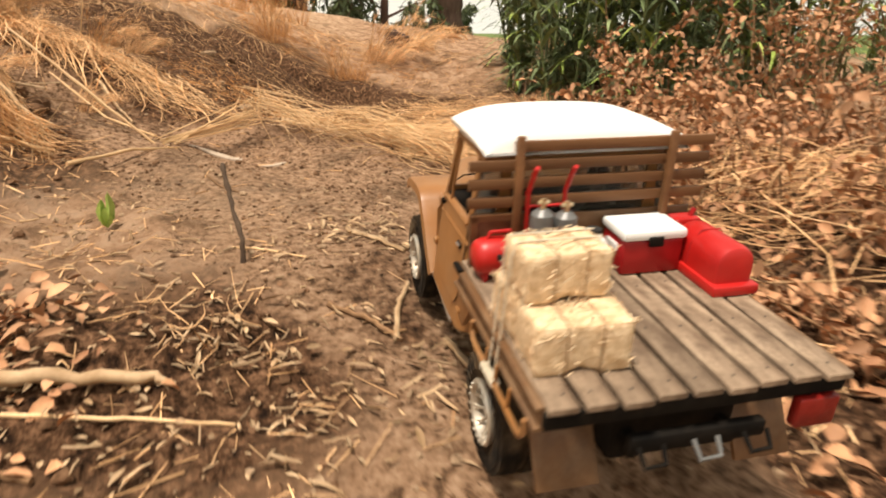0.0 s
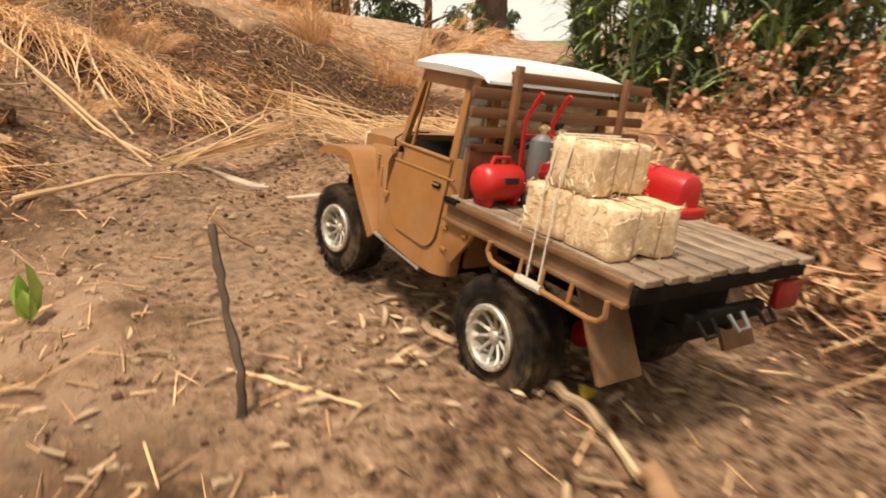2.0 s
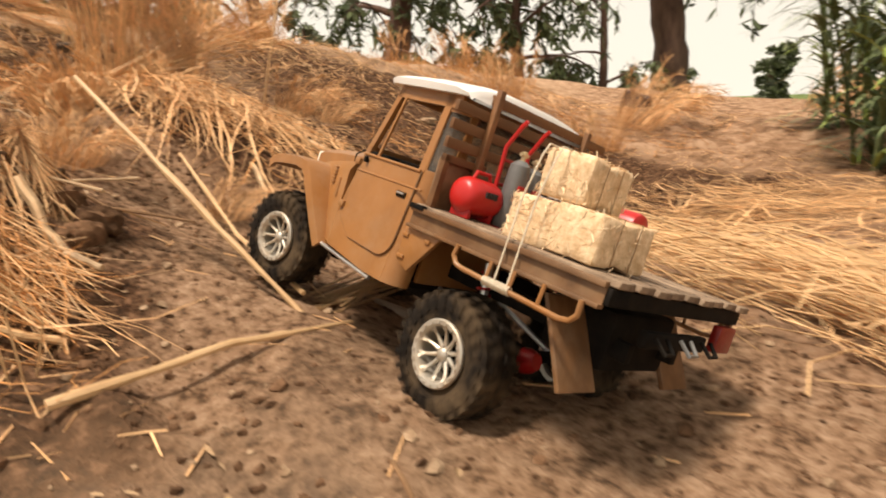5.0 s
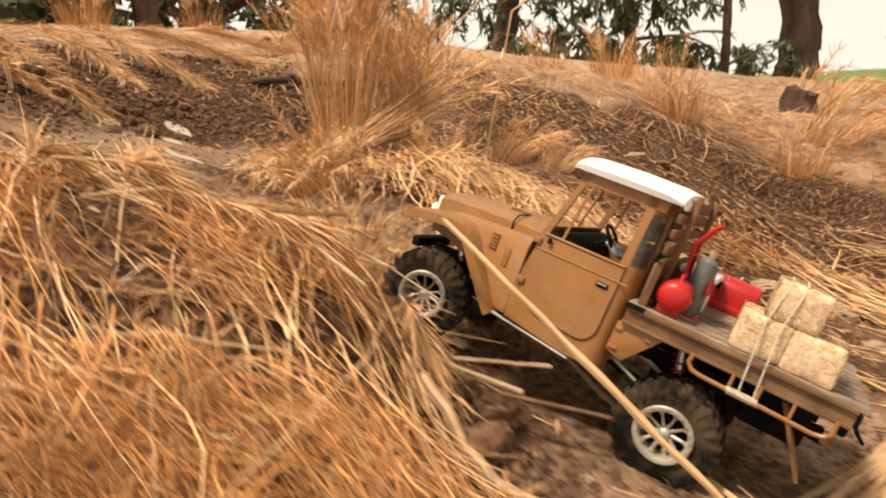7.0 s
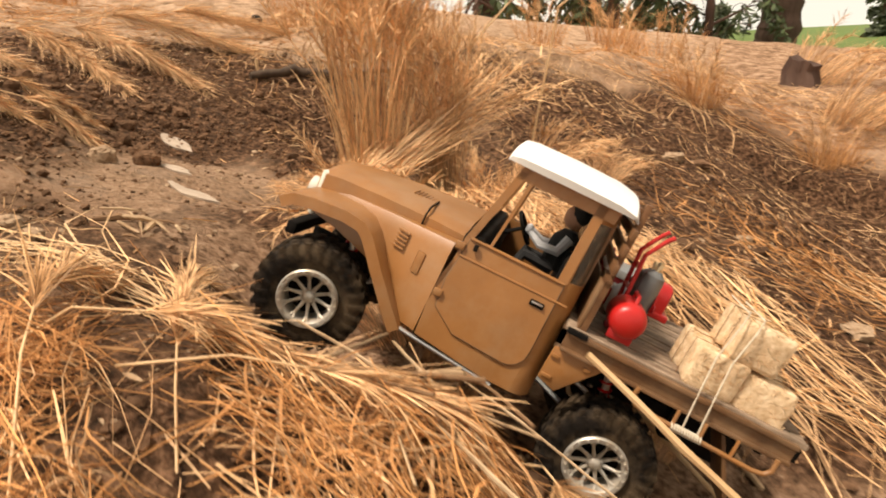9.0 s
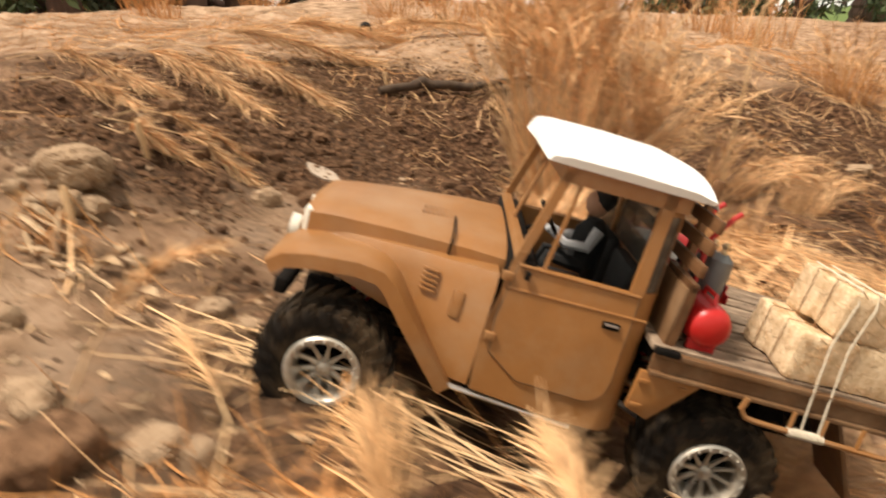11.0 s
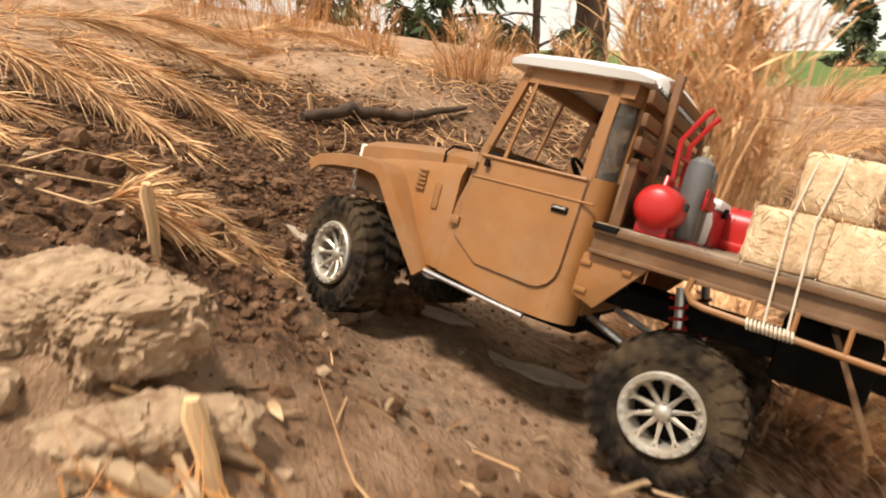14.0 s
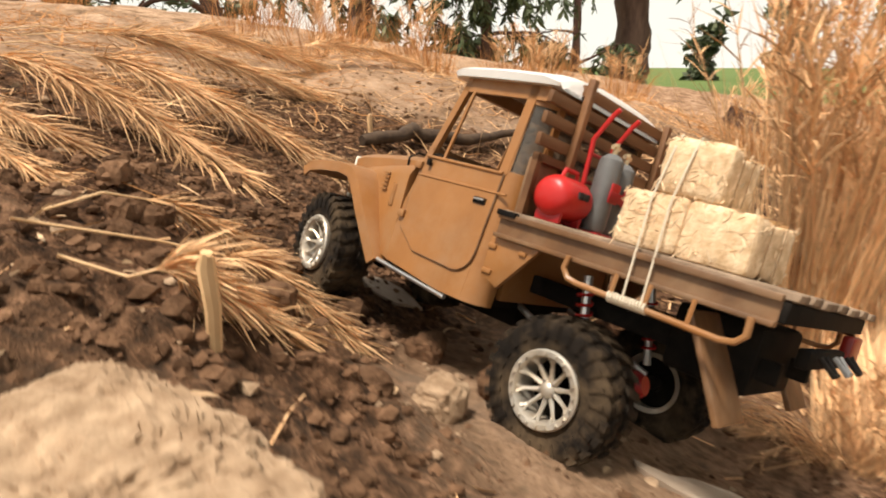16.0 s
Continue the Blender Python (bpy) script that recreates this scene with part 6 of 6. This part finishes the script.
clod(9, -1.60, 1.16, (0.030, 0.025, 0.014), "brown lump beside the straw", clod_dry, turn=10)
rnd = random.Random(78)
for k in range(150):
    x, y = rnd.uniform(-2.3, -1.78), rnd.uniform(1.62, 2.25)
    if cover_at(x, y) > 0.25 and x > -1.95:
        continue
    r = 0.005 + 0.011 * rnd.random() ** 2
    clod(300 + k, x, y, (r, r * rnd.uniform(0.6, 0.95), r * rnd.uniform(0.5, 0.8)), "dark damp clod turned up by digging", clod_dark, "dug clods", rnd.uniform(0, 360), 0.3, 3)
rnd = random.Random(79)
for k in range(46):
    x, y = rnd.gauss(-1.90, 0.12), rnd.gauss(1.30, 0.09)
    r = 0.004 + 0.011 * rnd.random() ** 2
    clod(460 + k, x, y, (r, r * rnd.uniform(0.6, 0.95), r * rnd.uniform(0.4, 0.7)), "pale crumb of dry earth on the bank", clod_dry, "dry crumbs", rnd.uniform(0, 360), 0.35, 3)
for k in range(60):
    x, y = rnd.uniform(-1.15, 0.0), rnd.uniform(1.95, 3.3)
    r = 0.008 + 0.022 * rnd.random() ** 2
    clod(540 + k, x, y, (r, r * rnd.uniform(0.6, 0.95), r * rnd.uniform(0.4, 0.6)), "brown clod on the hillside", clod_dark if k % 3 else clod_dry, "hillside clods", rnd.uniform(0, 360), 0.35, 3)
straw_mat("root_tangle", "fine torn roots and straw beside the clods", 41, 60, (-1.785, 1.395), (0.06, 0.035), 0.3, (0.015, 0.06), straw_rust, 0.012, None, 0.5, (0.0002, 0.0006))
straw_mat("root_tangle", "split bark and straw at the track's edge", 42, 46, (-1.52, 1.545), (0.06, 0.025), -0.5, (0.03, 0.09), straw_pale, 0.010, -0.5, 0.4, (0.0005, 0.0016))
for k, (x, y, turn) in enumerate(((-1.735, 1.40, 0.4), (-1.715, 1.425, 1.4), (-1.745, 1.43, 2.2), (-1.68, 1.40, 0.1))):
    heap = Heap()
    heap.leaf((x, y, z_at(x, y) + 0.003), (math.cos(turn), math.sin(turn), 0.25), (0.2, 0.1, 1), 0.024, 0.0075, 0.3, rnd)
    tagged(heap.done("bark_flake", chaff, smooth=True), "curled pale flake of bark on the earth", "bark flake", "bark flakes")
# split bark and broken wood in two heaps
rnd = random.Random(88)
for k in range(26):
    cx, cy, sx, sy = (-1.785, 1.395, 0.035, 0.022) if k % 2 else (-1.515, 1.530, 0.045, 0.020)
    x, y = rnd.gauss(cx, sx), rnd.gauss(cy, sy)
    a, ln, r = rnd.gauss(-0.4, 0.7), rnd.uniform(0.022, 0.070), rnd.uniform(0.0016, 0.0046)
    dx, dy = 0.5 * ln * math.cos(a), 0.5 * ln * math.sin(a)
    lift = r + 0.008 * rnd.random()
    slab = [(x - dx, y - dy, z_at(x - dx, y - dy) + lift), (x, y, z_at(x, y) + lift + 0.002), (x + dx, y + dy, z_at(x + dx, y + dy) + lift)]
    bar("bark_piece", "split piece of dry bark heaped on the earth", "bark piece", slab, [r * 0.7, r, r * 0.3], (chaff, twig_brown, chaff)[k % 3], 6, 900 + k, 0.08, "bark pieces")
# one dry flower head on its stalk
flower = thing("seed_head", "dry pale seed head on a thin bent stalk", "seed head")
foot = Vector((-1.655, 1.262, z_at(-1.655, 1.262)))
tip = Vector((-1.620, 1.294, 0.524)) - foot
heap = Heap()
heap.stem([(0, 0, -0.01), tip * 0.35 + Vector((-0.004, 0, 0.006)), tip * 0.75 + Vector((-0.003, 0, 0.004)), tip], [0.0009, 0.0008, 0.0007, 0.0006], 5)
heap.done("stalk", straw_pale, flower, smooth=True)
heap = Heap()
for k in range(12):
    heap.leaf(tip, (0.35 + rnd.gauss(0, 0.35), 0.3 + rnd.gauss(0, 0.35), 1.0), (rnd.gauss(0, 1), rnd.gauss(0, 1), 0.3), rnd.uniform(0.006, 0.012), 0.0011, 0.1, rnd)
heap.done("head", straw_pale, flower, smooth=True)
flower.matrix_basis = Matrix.Translation(foot)
rnd = random.Random(77)
for k in range(90):
    x, y = (rnd.uniform(-2.25, -1.55), rnd.uniform(1.12, 1.45)) if k < 20 else (rnd.uniform(-2.4, -1.7), rnd.uniform(1.75, 2.6))
    if cover_at(x, y) > 0.3:
        continue
    r = rnd.uniform(0.006, 0.019)
    clod(20 + k, x, y, (r, r * rnd.uniform(0.6, 0.9), r * 0.6), "broken clod of earth", clod_dry if k < 20 else clod_dark, "broken clods", rnd.uniform(0, 360), 0.3, 3)

# the end of a black pipe on the plateau
bm = lathe(bmesh.new(), [(0.014, -0.03), (0.022, -0.03), (0.022, 0.03), (0.016, 0.034), (0.014, 0.02), (0.014, -0.03)], sides=20, cap=False)
pipe = tagged(part("pipe_end", bm, black), "short end of a black plastic pipe lying on pale soil", "pipe")
pipe.matrix_basis = pose(-2.60, 3.05, z_at(-2.60, 3.05) + 0.018, 12, 0, 35)

# pale flakes of dried clay
for k, (x, y, sx, sy) in enumerate([(-1.955, 1.985, 0.040, 0.024), (-1.66, 1.735, 0.050, 0.018), (-1.76, 1.80, 0.03, 0.016), (-0.56, 1.50, 0.07, 0.016), (-0.42, 1.44, 0.05, 0.012)]):
    bm = bmesh.new()
    rnd = random.Random(k)
    rim = [(sx * math.cos(a) * rnd.uniform(0.7, 1.1), sy * math.sin(a) * rnd.uniform(0.7, 1.1)) for a in (2 * math.pi * j / 11 for j in range(11))]
    top = [bm.verts.new((px, py, z_at(x + px, y + py) - z_at(x, y) + 0.0035)) for px, py in rim]
    low = [bm.verts.new((px, py, z_at(x + px, y + py) - z_at(x, y) - 0.006)) for px, py in rim]
    bm.faces.new(top)
    bm.faces.new(low[::-1])
    for j in range(11):
        bm.faces.new((top[j], low[j], low[(j + 1) % 11], top[(j + 1) % 11]))
    flake = tagged(part("clay_flake", bm, pale_clay, smooth=False), "pale flat flake of dried clay", "clay flake", "clay flakes")
    flake.matrix_basis = pose(x, y, z_at(x, y))

# feathery fronds
for k, (a, b, lift, br, n) in enumerate([
    ((-2.06, 1.63), (-1.924, 1.79), 0.018, 0.030, 260), ((-2.03, 1.59), (-1.915, 1.685), 0.018, 0.032, 260), ((-2.10, 1.69), (-1.985, 1.83), 0.018, 0.028, 200),
    ((-2.62, 1.98), (-2.16, 2.06), 0.060, 0.060, 480), ((-2.60, 2.10), (-2.14, 2.26), 0.065, 0.060, 480), ((-2.70, 2.20), (-2.30, 2.60), 0.070, 0.065, 520), ((-2.75, 2.40), (-2.42, 2.98), 0.070, 0.065, 520), ((-2.62, 2.60), (-2.20, 3.40), 0.06, 0.055, 360), ((-2.70, 1.85), (-2.25, 1.90), 0.05, 0.045, 280), ((-2.45, 1.75), (-2.18, 1.80), 0.03, 0.038, 200),
    ((-1.18, 1.13), (-1.40, 1.40), 0.05, 0.045, 130), ((-1.30, 1.24), (-1.10, 1.37), 0.05, 0.04, 120), ((-1.22, 1.27), (-1.02, 1.33), 0.05, 0.04, 120), ((-1.40, 1.22), (-1.60, 1.40), 0.02, 0.030, 60), ((-1.05, 1.42), (-0.92, 1.36), 0.04, 0.04, 140)]):
    pts = []
    for s in (0, 0.25, 0.5, 0.75, 1.0):
        x, y = a[0] + (b[0] - a[0]) * s + 0.02 * math.sin(3 * s + k), a[1] + (b[1] - a[1]) * s + 0.02 * math.sin(4 * s + 2 * k)
        pts.append((x, y, z_at(x, y) + 0.006 + lift * math.sin(math.pi * min(1.0, s * 0.9 + 0.1))))
    frond(100 + k, pts, br, n)

# two plumes that stand up beside the track
for k, (foot, tip) in enumerate((((-1.17, 1.23), (-1.26, 1.35, 0.395)), ((-1.56, 1.25), (-1.445, 1.315, 0.500)))):
    base = Vector((*foot, z_at(*foot) - 0.005))
    end = Vector(tip)
    rise = [base.lerp(end, u) + Vector((0, 0, 0.035 * math.sin(math.pi * u))) for u in (0, 0.25, 0.5, 0.75, 1.0)]
    frond(130 + k, rise, 0.028 - 0.012 * k, 120 - 50 * k, "feathery dry plume standing beside the track")

# grass tufts
tall = tuft(1, 200, 0.52, 0.15, (0.02, 0.02), straw_pale, 80, 0.10, "tall dry straw-coloured grass clump behind the track")
place(tall, -1.51, 2.03, 0, 0.78)
place(copy_thing(tall, Matrix()), -1.42, 2.13, 130, 0.58)
sheaf = tuft(2, 340, 0.60, 0.10, (0.75, 2.3), straw, 14, 0.04, "sheaf of bent golden grass leaning over the slope")
place(sheaf, -1.50, 1.85, 0)
mid = tuft(3, 190, 0.28, 0.26, (0.1, 0), straw_rust, 8, 0.20, "rust-brown dry grass tuft on the ridge")
for k, (x, y, s) in enumerate([(-0.55, 3.75, 0.9), (-0.62, 3.62, 0.7), (-1.09, 4.05, 1.2), (-1.5, 6.2, 2.0), (-1.9, 3.08, 0.8), (-1.86, 3.12, 0.9), (-3.85, 3.15, 1.1), (-4.4, 3.5, 1.4), (-1.98, 6.9, 2.2), (-2.75, 4.0, 1.3), (-2.2, 3.35, 0.8), (-3.0, 4.9, 1.6), (-2.56, 3.2, 0.9), (-2.4, 3.9, 1.3), (-3.3, 4.2, 1.3), (-3.6, 5.2, 1.8), (-1.5, 4.6, 1.2), (-2.1, 5.2, 1.6), (-4.6, 4.6, 1.6), (-1.25, 1.98, 0.35), (-2.9, 1.6, 0.8), (-1.05, 3.84, 1.0)]):
    place(copy_thing(mid, Matrix()), x, y, 47 * k, 0.72 * s)
place(mid, -1.22, 1.90, 20, 0.35)
gold = tuft(4, 300, 0.26, 0.22, (0.5, -0.1), straw, 24, 0.20, "golden drooping grass tuft on the bank")
for k, (x, y, s, r) in enumerate([(-1.16, 1.58, 0.42, 20), (-1.38, 1.78, 0.6, 300), (-0.95, 1.66, 0.30, 60), (-1.30, 2.45, 0.55, 0), (-1.16, 2.40, 0.4, 60), (-0.45, 4.3, 1.2, 0), (1.2, 7.9, 2.0, 0), (-0.4, 6.8, 1.8, 30), (0.25, 1.9, 0.35, 10), (0.30, 2.3, 0.4, 80), (0.4, 1.45, 0.35, 20)]):
    place(copy_thing(gold, Matrix()), x, y, r, s)
for x, y, s, r in ((-1.50, 1.845, 0.30, 0), (-1.46, 1.875, 0.34, 90), (-1.53, 1.875, 0.28, 200), (-1.49, 1.90, 0.36, 300)):
    place(copy_thing(gold, Matrix()), x, y, r, s)
place(gold, -1.24, 1.62, 160, 0.4)

# a young green shoot and a yellow leaf
shoot = thing("green_shoot", "small bright green shoot among dry leaves", "seedling")
heap = Heap()
rnd = random.Random(4)
for k in range(5):
    a = k * 1.3
    heap.leaf((0, 0, 0.004), (0.25 * math.cos(a), 0.25 * math.sin(a), 1), (math.cos(a), math.sin(a), 0.2), 0.055 - 0.006 * k, 0.0085, 0.12, rnd)
heap.done("foliage", pale_green, shoot, kind="stuff", smooth=True)
place(shoot, -0.515, 0.885)
heap = Heap()
heap.leaf((-0.03, 0.80, z_at(-0.03, 0.80) + 0.004), (0.3, 0.6, 0.1), (0.2, 0, 1), 0.020, 0.006, 0.2, rnd)
heap.done("yellow_leaf", yellow_leaf, label="fallen yellow leaf on the track", category="leaf", smooth=True)

# dry leaves at the near verge
for k, (x, y, w, h, n) in enumerate([(0.66, 0.95, 0.5, 0.26, 620), (0.80, 1.45, 0.6, 0.36, 850), (0.52, 1.50, 0.5, 0.28, 750), (1.05, 1.9, 0.7, 0.60, 1000), (0.62, 2.00, 0.5, 0.42, 900), (0.46, 0.66, 0.3, 0.12, 300), (0.95, 1.05, 0.6, 0.35, 420), (1.35, 2.6, 0.8, 0.7, 520), (1.5, 1.7, 0.8, 0.6, 420), (0.45, 1.15, 0.35, 0.24, 300)]):
    leafy_bush(200 + k, x, y, w, h, n, dead_leaf, "rust-brown dead bush with curled leaves", 18, (0.021, 0.0062))
heap = Heap()
rnd = random.Random(91)
for _ in range(800):
    u, v = rnd.gauss(0, 0.10), rnd.gauss(0, 0.10)
    x, y = -0.55 + 0.8 * u, 0.50 + 0.8 * v
    a = rnd.uniform(0, 6.28)
    heap.leaf((x, y, z_at(x, y) + 0.004 + 0.022 * rnd.random()), (math.cos(a), math.sin(a), rnd.gauss(0, 0.35)), (rnd.gauss(0, 0.4), rnd.gauss(0, 0.4), 1), rnd.uniform(0.010, 0.027), rnd.uniform(0.003, 0.008), rnd.uniform(-0.3, 0.9), rnd)
for _ in range(2600):
    x, y = rnd.uniform(0.30, 1.3), rnd.uniform(0.35, 2.4)
    a = rnd.uniform(0, 6.28)
    heap.leaf((x, y, z_at(x, y) + 0.004 + 0.03 * rnd.random()), (math.cos(a), math.sin(a), rnd.gauss(0, 0.35)), (rnd.gauss(0, 0.4), rnd.gauss(0, 0.4), 1), rnd.uniform(0.014, 0.036), rnd.uniform(0.004, 0.010), rnd.uniform(-0.2, 0.6), rnd)
heap.done("dead_leaves", dead_leaf, label="curled dead leaves heaped on the ground", category="dead leaves", kind="stuff", smooth=True)

# green cane behind the leaves
for k, (x, y, n, h, w) in enumerate([(0.45, 3.35, 16, 1.2, 0.35), (0.85, 3.5, 18, 1.5, 0.45), (1.25, 3.3, 18, 1.6, 0.5), (1.75, 3.5, 18, 1.7, 0.6), (0.62, 4.2, 16, 1.5, 0.5), (1.2, 4.4, 18, 1.8, 0.7), (2.3, 3.8, 18, 1.8, 0.7), (1.0, 2.75, 10, 1.0, 0.3), (0.52, 2.78, 10, 1.0, 0.28), (0.76, 2.50, 10, 0.95, 0.3), (1.15, 2.35, 9, 0.9, 0.3)]):
    reed_clump(300 + k, x, y, n, h, w)

# the stump on the ridge
bm = tube(bmesh.new(), [(0, 0, -0.05), (0.01, 0, 0.06), (0, 0.01, 0.14), (0.02, 0, 0.20)], [0.15, 0.115, 0.105, 0.10], 18)
for v in bm.verts:
    a = math.atan2(v.co.y, v.co.x)
    v.co += Vector((v.co.x, v.co.y, 0)) * 0.22 * math.sin(5 * a + 6 * v.co.z)
    if v.co.z > 0.17:
        v.co.z += 0.07 * noise.noise(Vector((3 * math.cos(a), 3 * math.sin(a), 1)))
stump = tagged(part("tree_stump", bm, bark), "rotten dark tree stump on the ridge", "stump")
stump.matrix_basis = pose(-0.52, 6.4, z_at(-0.52, 6.4))

# trees beyond the bank
big_tree(1, -0.25, 21.0, 0.47, 10.0, (-0.03, 0.0), 0.52, 2600, "big rough-barked tree with drooping leaves", 12, 1.3, 0.34, (0.32, 0.055))
big_tree(2, -7.0, 17.0, 0.30, 8.0, (0.12, 0.0), 0.30, 4600, "willow-like tree with hanging dark sprays", 12, 1.6, 0.30, (0.30, 0.05))
big_tree(3, -3.9, 17.5, 0.15, 8.0, (0.02, 0.0), 0.30, 4600, "willow-like tree with hanging dark sprays", 12, 1.6, 0.28, (0.30, 0.05))
big_tree(4, -1.7, 17.5, 0.10, 8.0, (0.0, 0.0), 0.30, 1500, "thin straight tree with sparse leaves", 7, 1.2, 0.22, (0.25, 0.04))
big_tree(5, -13.5, 13.0, 0.50, 8.5, (0.03, 0.0), 0.25, 3800, "dark tree beyond the plateau", 10, 0.9, 0.36, (0.32, 0.06))
big_tree(6, -17.5, 10.5, 0.45, 8.0, (0.0, 0.0), 0.2, 3800, "dark tree beyond the plateau", 10, 0.9, 0.36, (0.32, 0.06))
big_tree(7, -9.5, 15.0, 0.22, 7.5, (-0.28, 0.0), 0.45, 900, "thin leaning tree with sparse leaves", 7, 0.8, 0.28, (0.25, 0.035))
for k, (az, far) in enumerate([(46, 15), (49, 13), (52.5, 16), (55, 14), (58, 12.5), (61, 15), (64, 13), (67, 14.5)]):
    big_tree(60 + k, -1.4 - far * math.sin(radians(az)), 1.05 + far * math.cos(radians(az)), 0.20 + 0.05 * (k % 3), 6.0 + k % 3, (0.02 * (k % 3 - 1), 0.0), 0.12, 2300, "dark brown-barked tree in a thicket", 12, 0.9, 0.26, (0.30, 0.07), tree_leaf_hazed if k % 2 else tree_leaf)
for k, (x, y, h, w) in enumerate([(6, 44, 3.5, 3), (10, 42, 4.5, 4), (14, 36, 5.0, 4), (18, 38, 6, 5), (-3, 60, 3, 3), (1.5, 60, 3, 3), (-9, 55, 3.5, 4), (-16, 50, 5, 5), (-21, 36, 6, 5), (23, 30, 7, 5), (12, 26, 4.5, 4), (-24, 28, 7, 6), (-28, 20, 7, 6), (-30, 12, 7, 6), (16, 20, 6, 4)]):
    big_tree(20 + k, x, y, 0.16 + 0.02 * h, h, (0.02 * (k % 3 - 1), 0), 0.16, 2400, "far green tree at the edge of the field, haze put in its leaf colour", 9, 0.5, 0.30, (0.42, 0.16), tree_leaf_hazed)


# ---- what moves ----
RIDE = [
    (0, 0.1223, 0.4285, 0.0369, -0.20, -5.40, 103.64),
    (0.5, 0.0947, 0.5612, 0.0309, 8.14, -4.97, 108.55),
    (1, 0.0618, 0.6803, 0.0443, 10.26, -2.15, 114.28),
    (1.5, 0.0312, 0.7770, 0.0447, 7.08, -4.88, 122.34),
    (2, -0.0245, 0.8891, 0.0490, 6.50, -3.41, 128.24),
    (2.5, -0.0996, 1.0002, 0.0480, 4.70, -3.81, 129.52),
    (3, -0.1685, 1.0992, 0.0543, 3.58, -0.98, 129.51),
    (5.5, -0.5018, 1.4065, 0.0819, 19.31, -10.56, 156.79),
    (6, -0.5848, 1.4589, 0.1029, 14.08, -9.04, 164.57),
    (6.5, -0.6804, 1.5037, 0.1094, 12.62, -14.43, 168.24),
    (7, -0.7639, 1.5325, 0.1254, 13.22, -17.79, 172.95),
    (7.5, -0.8203, 1.5502, 0.1484, 14.50, -19.93, 180.47),
    (8, -0.8986, 1.5512, 0.1662, 11.71, -22.73, 183.68),
    (10.5, -1.1431, 1.5523, 0.2780, 4.17, -27.01, 203.04),
    (11, -1.2408, 1.5595, 0.2912, 0.63, -19.97, 207.22),
    (11.5, -1.3387, 1.5905, 0.2937, 4.99, -21.86, 201.15),
    (12, -1.3723, 1.6164, 0.2856, 5.24, -20.13, 194.11),
    (12.5, -1.3835, 1.6157, 0.3242, 6.57, -15.21, 185.16),
    (13, -1.4320, 1.5987, 0.3664, 8.58, -9.07, 170.24),
    (13.5, -1.5067, 1.6226, 0.3880, 12.25, -4.14, 158.89),
    (14, -1.5543, 1.6662, 0.3905, 16.28, -6.53, 153.45),
    (14.5, -1.6004, 1.6957, 0.3889, 18.42, -4.52, 152.21),
    (15, -1.6447, 1.7264, 0.3956, 20.69, -3.35, 149.05),
    (15.5, -1.6778, 1.7572, 0.4005, 21.20, -3.64, 147.06),
    (16, -1.7193, 1.7977, 0.4006, 18.79, -3.36, 144.67),
]


def ride(t):
    """The truck's place at a time, between the rows above."""
    ts = [r[0] for r in RIDE]
    return [float(np.interp(t, ts, [r[k] for r in RIDE])) for k in range(1, 7)]


def motions():
    rows = [(t, pose(*r)) for t, *r in RIDE]
    walk(truck, rows)
    for ob, m in LOAD.items():
        walk(ob, [(t, r @ m) for t, r in rows])
    # way travelled by the rear axle, for the turning of the wheels
    ticks = [k * 0.2 for k in range(81)]
    way, spun, last = [], 0.0, None
    for t in ticks:
        p = Vector(ride(t)[:3])
        spun += (p - last).length if last is not None else 0.0
        last = p
        way.append(spun)
    for key, wheel in WHEELS.items():
        front, side = key.startswith("front"), 1 if key.endswith("left") else -1
        out = []
        for t, s in zip(ticks, way):
            steer = float(np.interp(t, [r[0] for r in STEER], [r[1] for r in STEER])) if front else 0.0
            lift = float(np.interp(t, [r[0] for r in STEER], [r[2 + front] for r in STEER]))
            base = pose(FRONT if front else 0.0, side * 0.0780, lift, 0, 0, steer + (0 if side > 0 else 180))
            turn = math.degrees(s / TYRE) * (1 if side > 0 else -1) + 23 * len(key)
            out.append((t, base @ pose(0, 0, 0, 0, turn, 0)))
        walk(wheel, out)
    for key, axle in AXLES.items():
        front = key == "front"
        walk(axle, [(t, pose(FRONT if front else 0.0, 0, float(np.interp(t, [r[0] for r in STEER], [r[2 + front] for r in STEER])))) for t in ticks])


# time, steering of the front wheels, lift of the rear and of the front axle
STEER = [
    (0.0, 0, -0.002, 0.006), (1.5, 5, 0.004, 0.006), (3.0, 8, 0.0, 0.008), (5.5, 10, -0.004, 0.010), (6.5, 14, 0.0, 0.006), (8.0, 14, -0.002, 0.014),
    (10.5, 12, 0.004, 0.010), (11.0, 2, 0.010, 0.014), (12.0, -14, 0.004, 0.016), (12.5, -20, 0.0, 0.012), (13.0, -28, 0.0, 0.016), (13.5, -22, -0.003, 0.016), (14.0, -16, -0.006, 0.014), (15.0, -12, -0.007, 0.016), (16.0, -10, -0.008, 0.018),
]
motions()
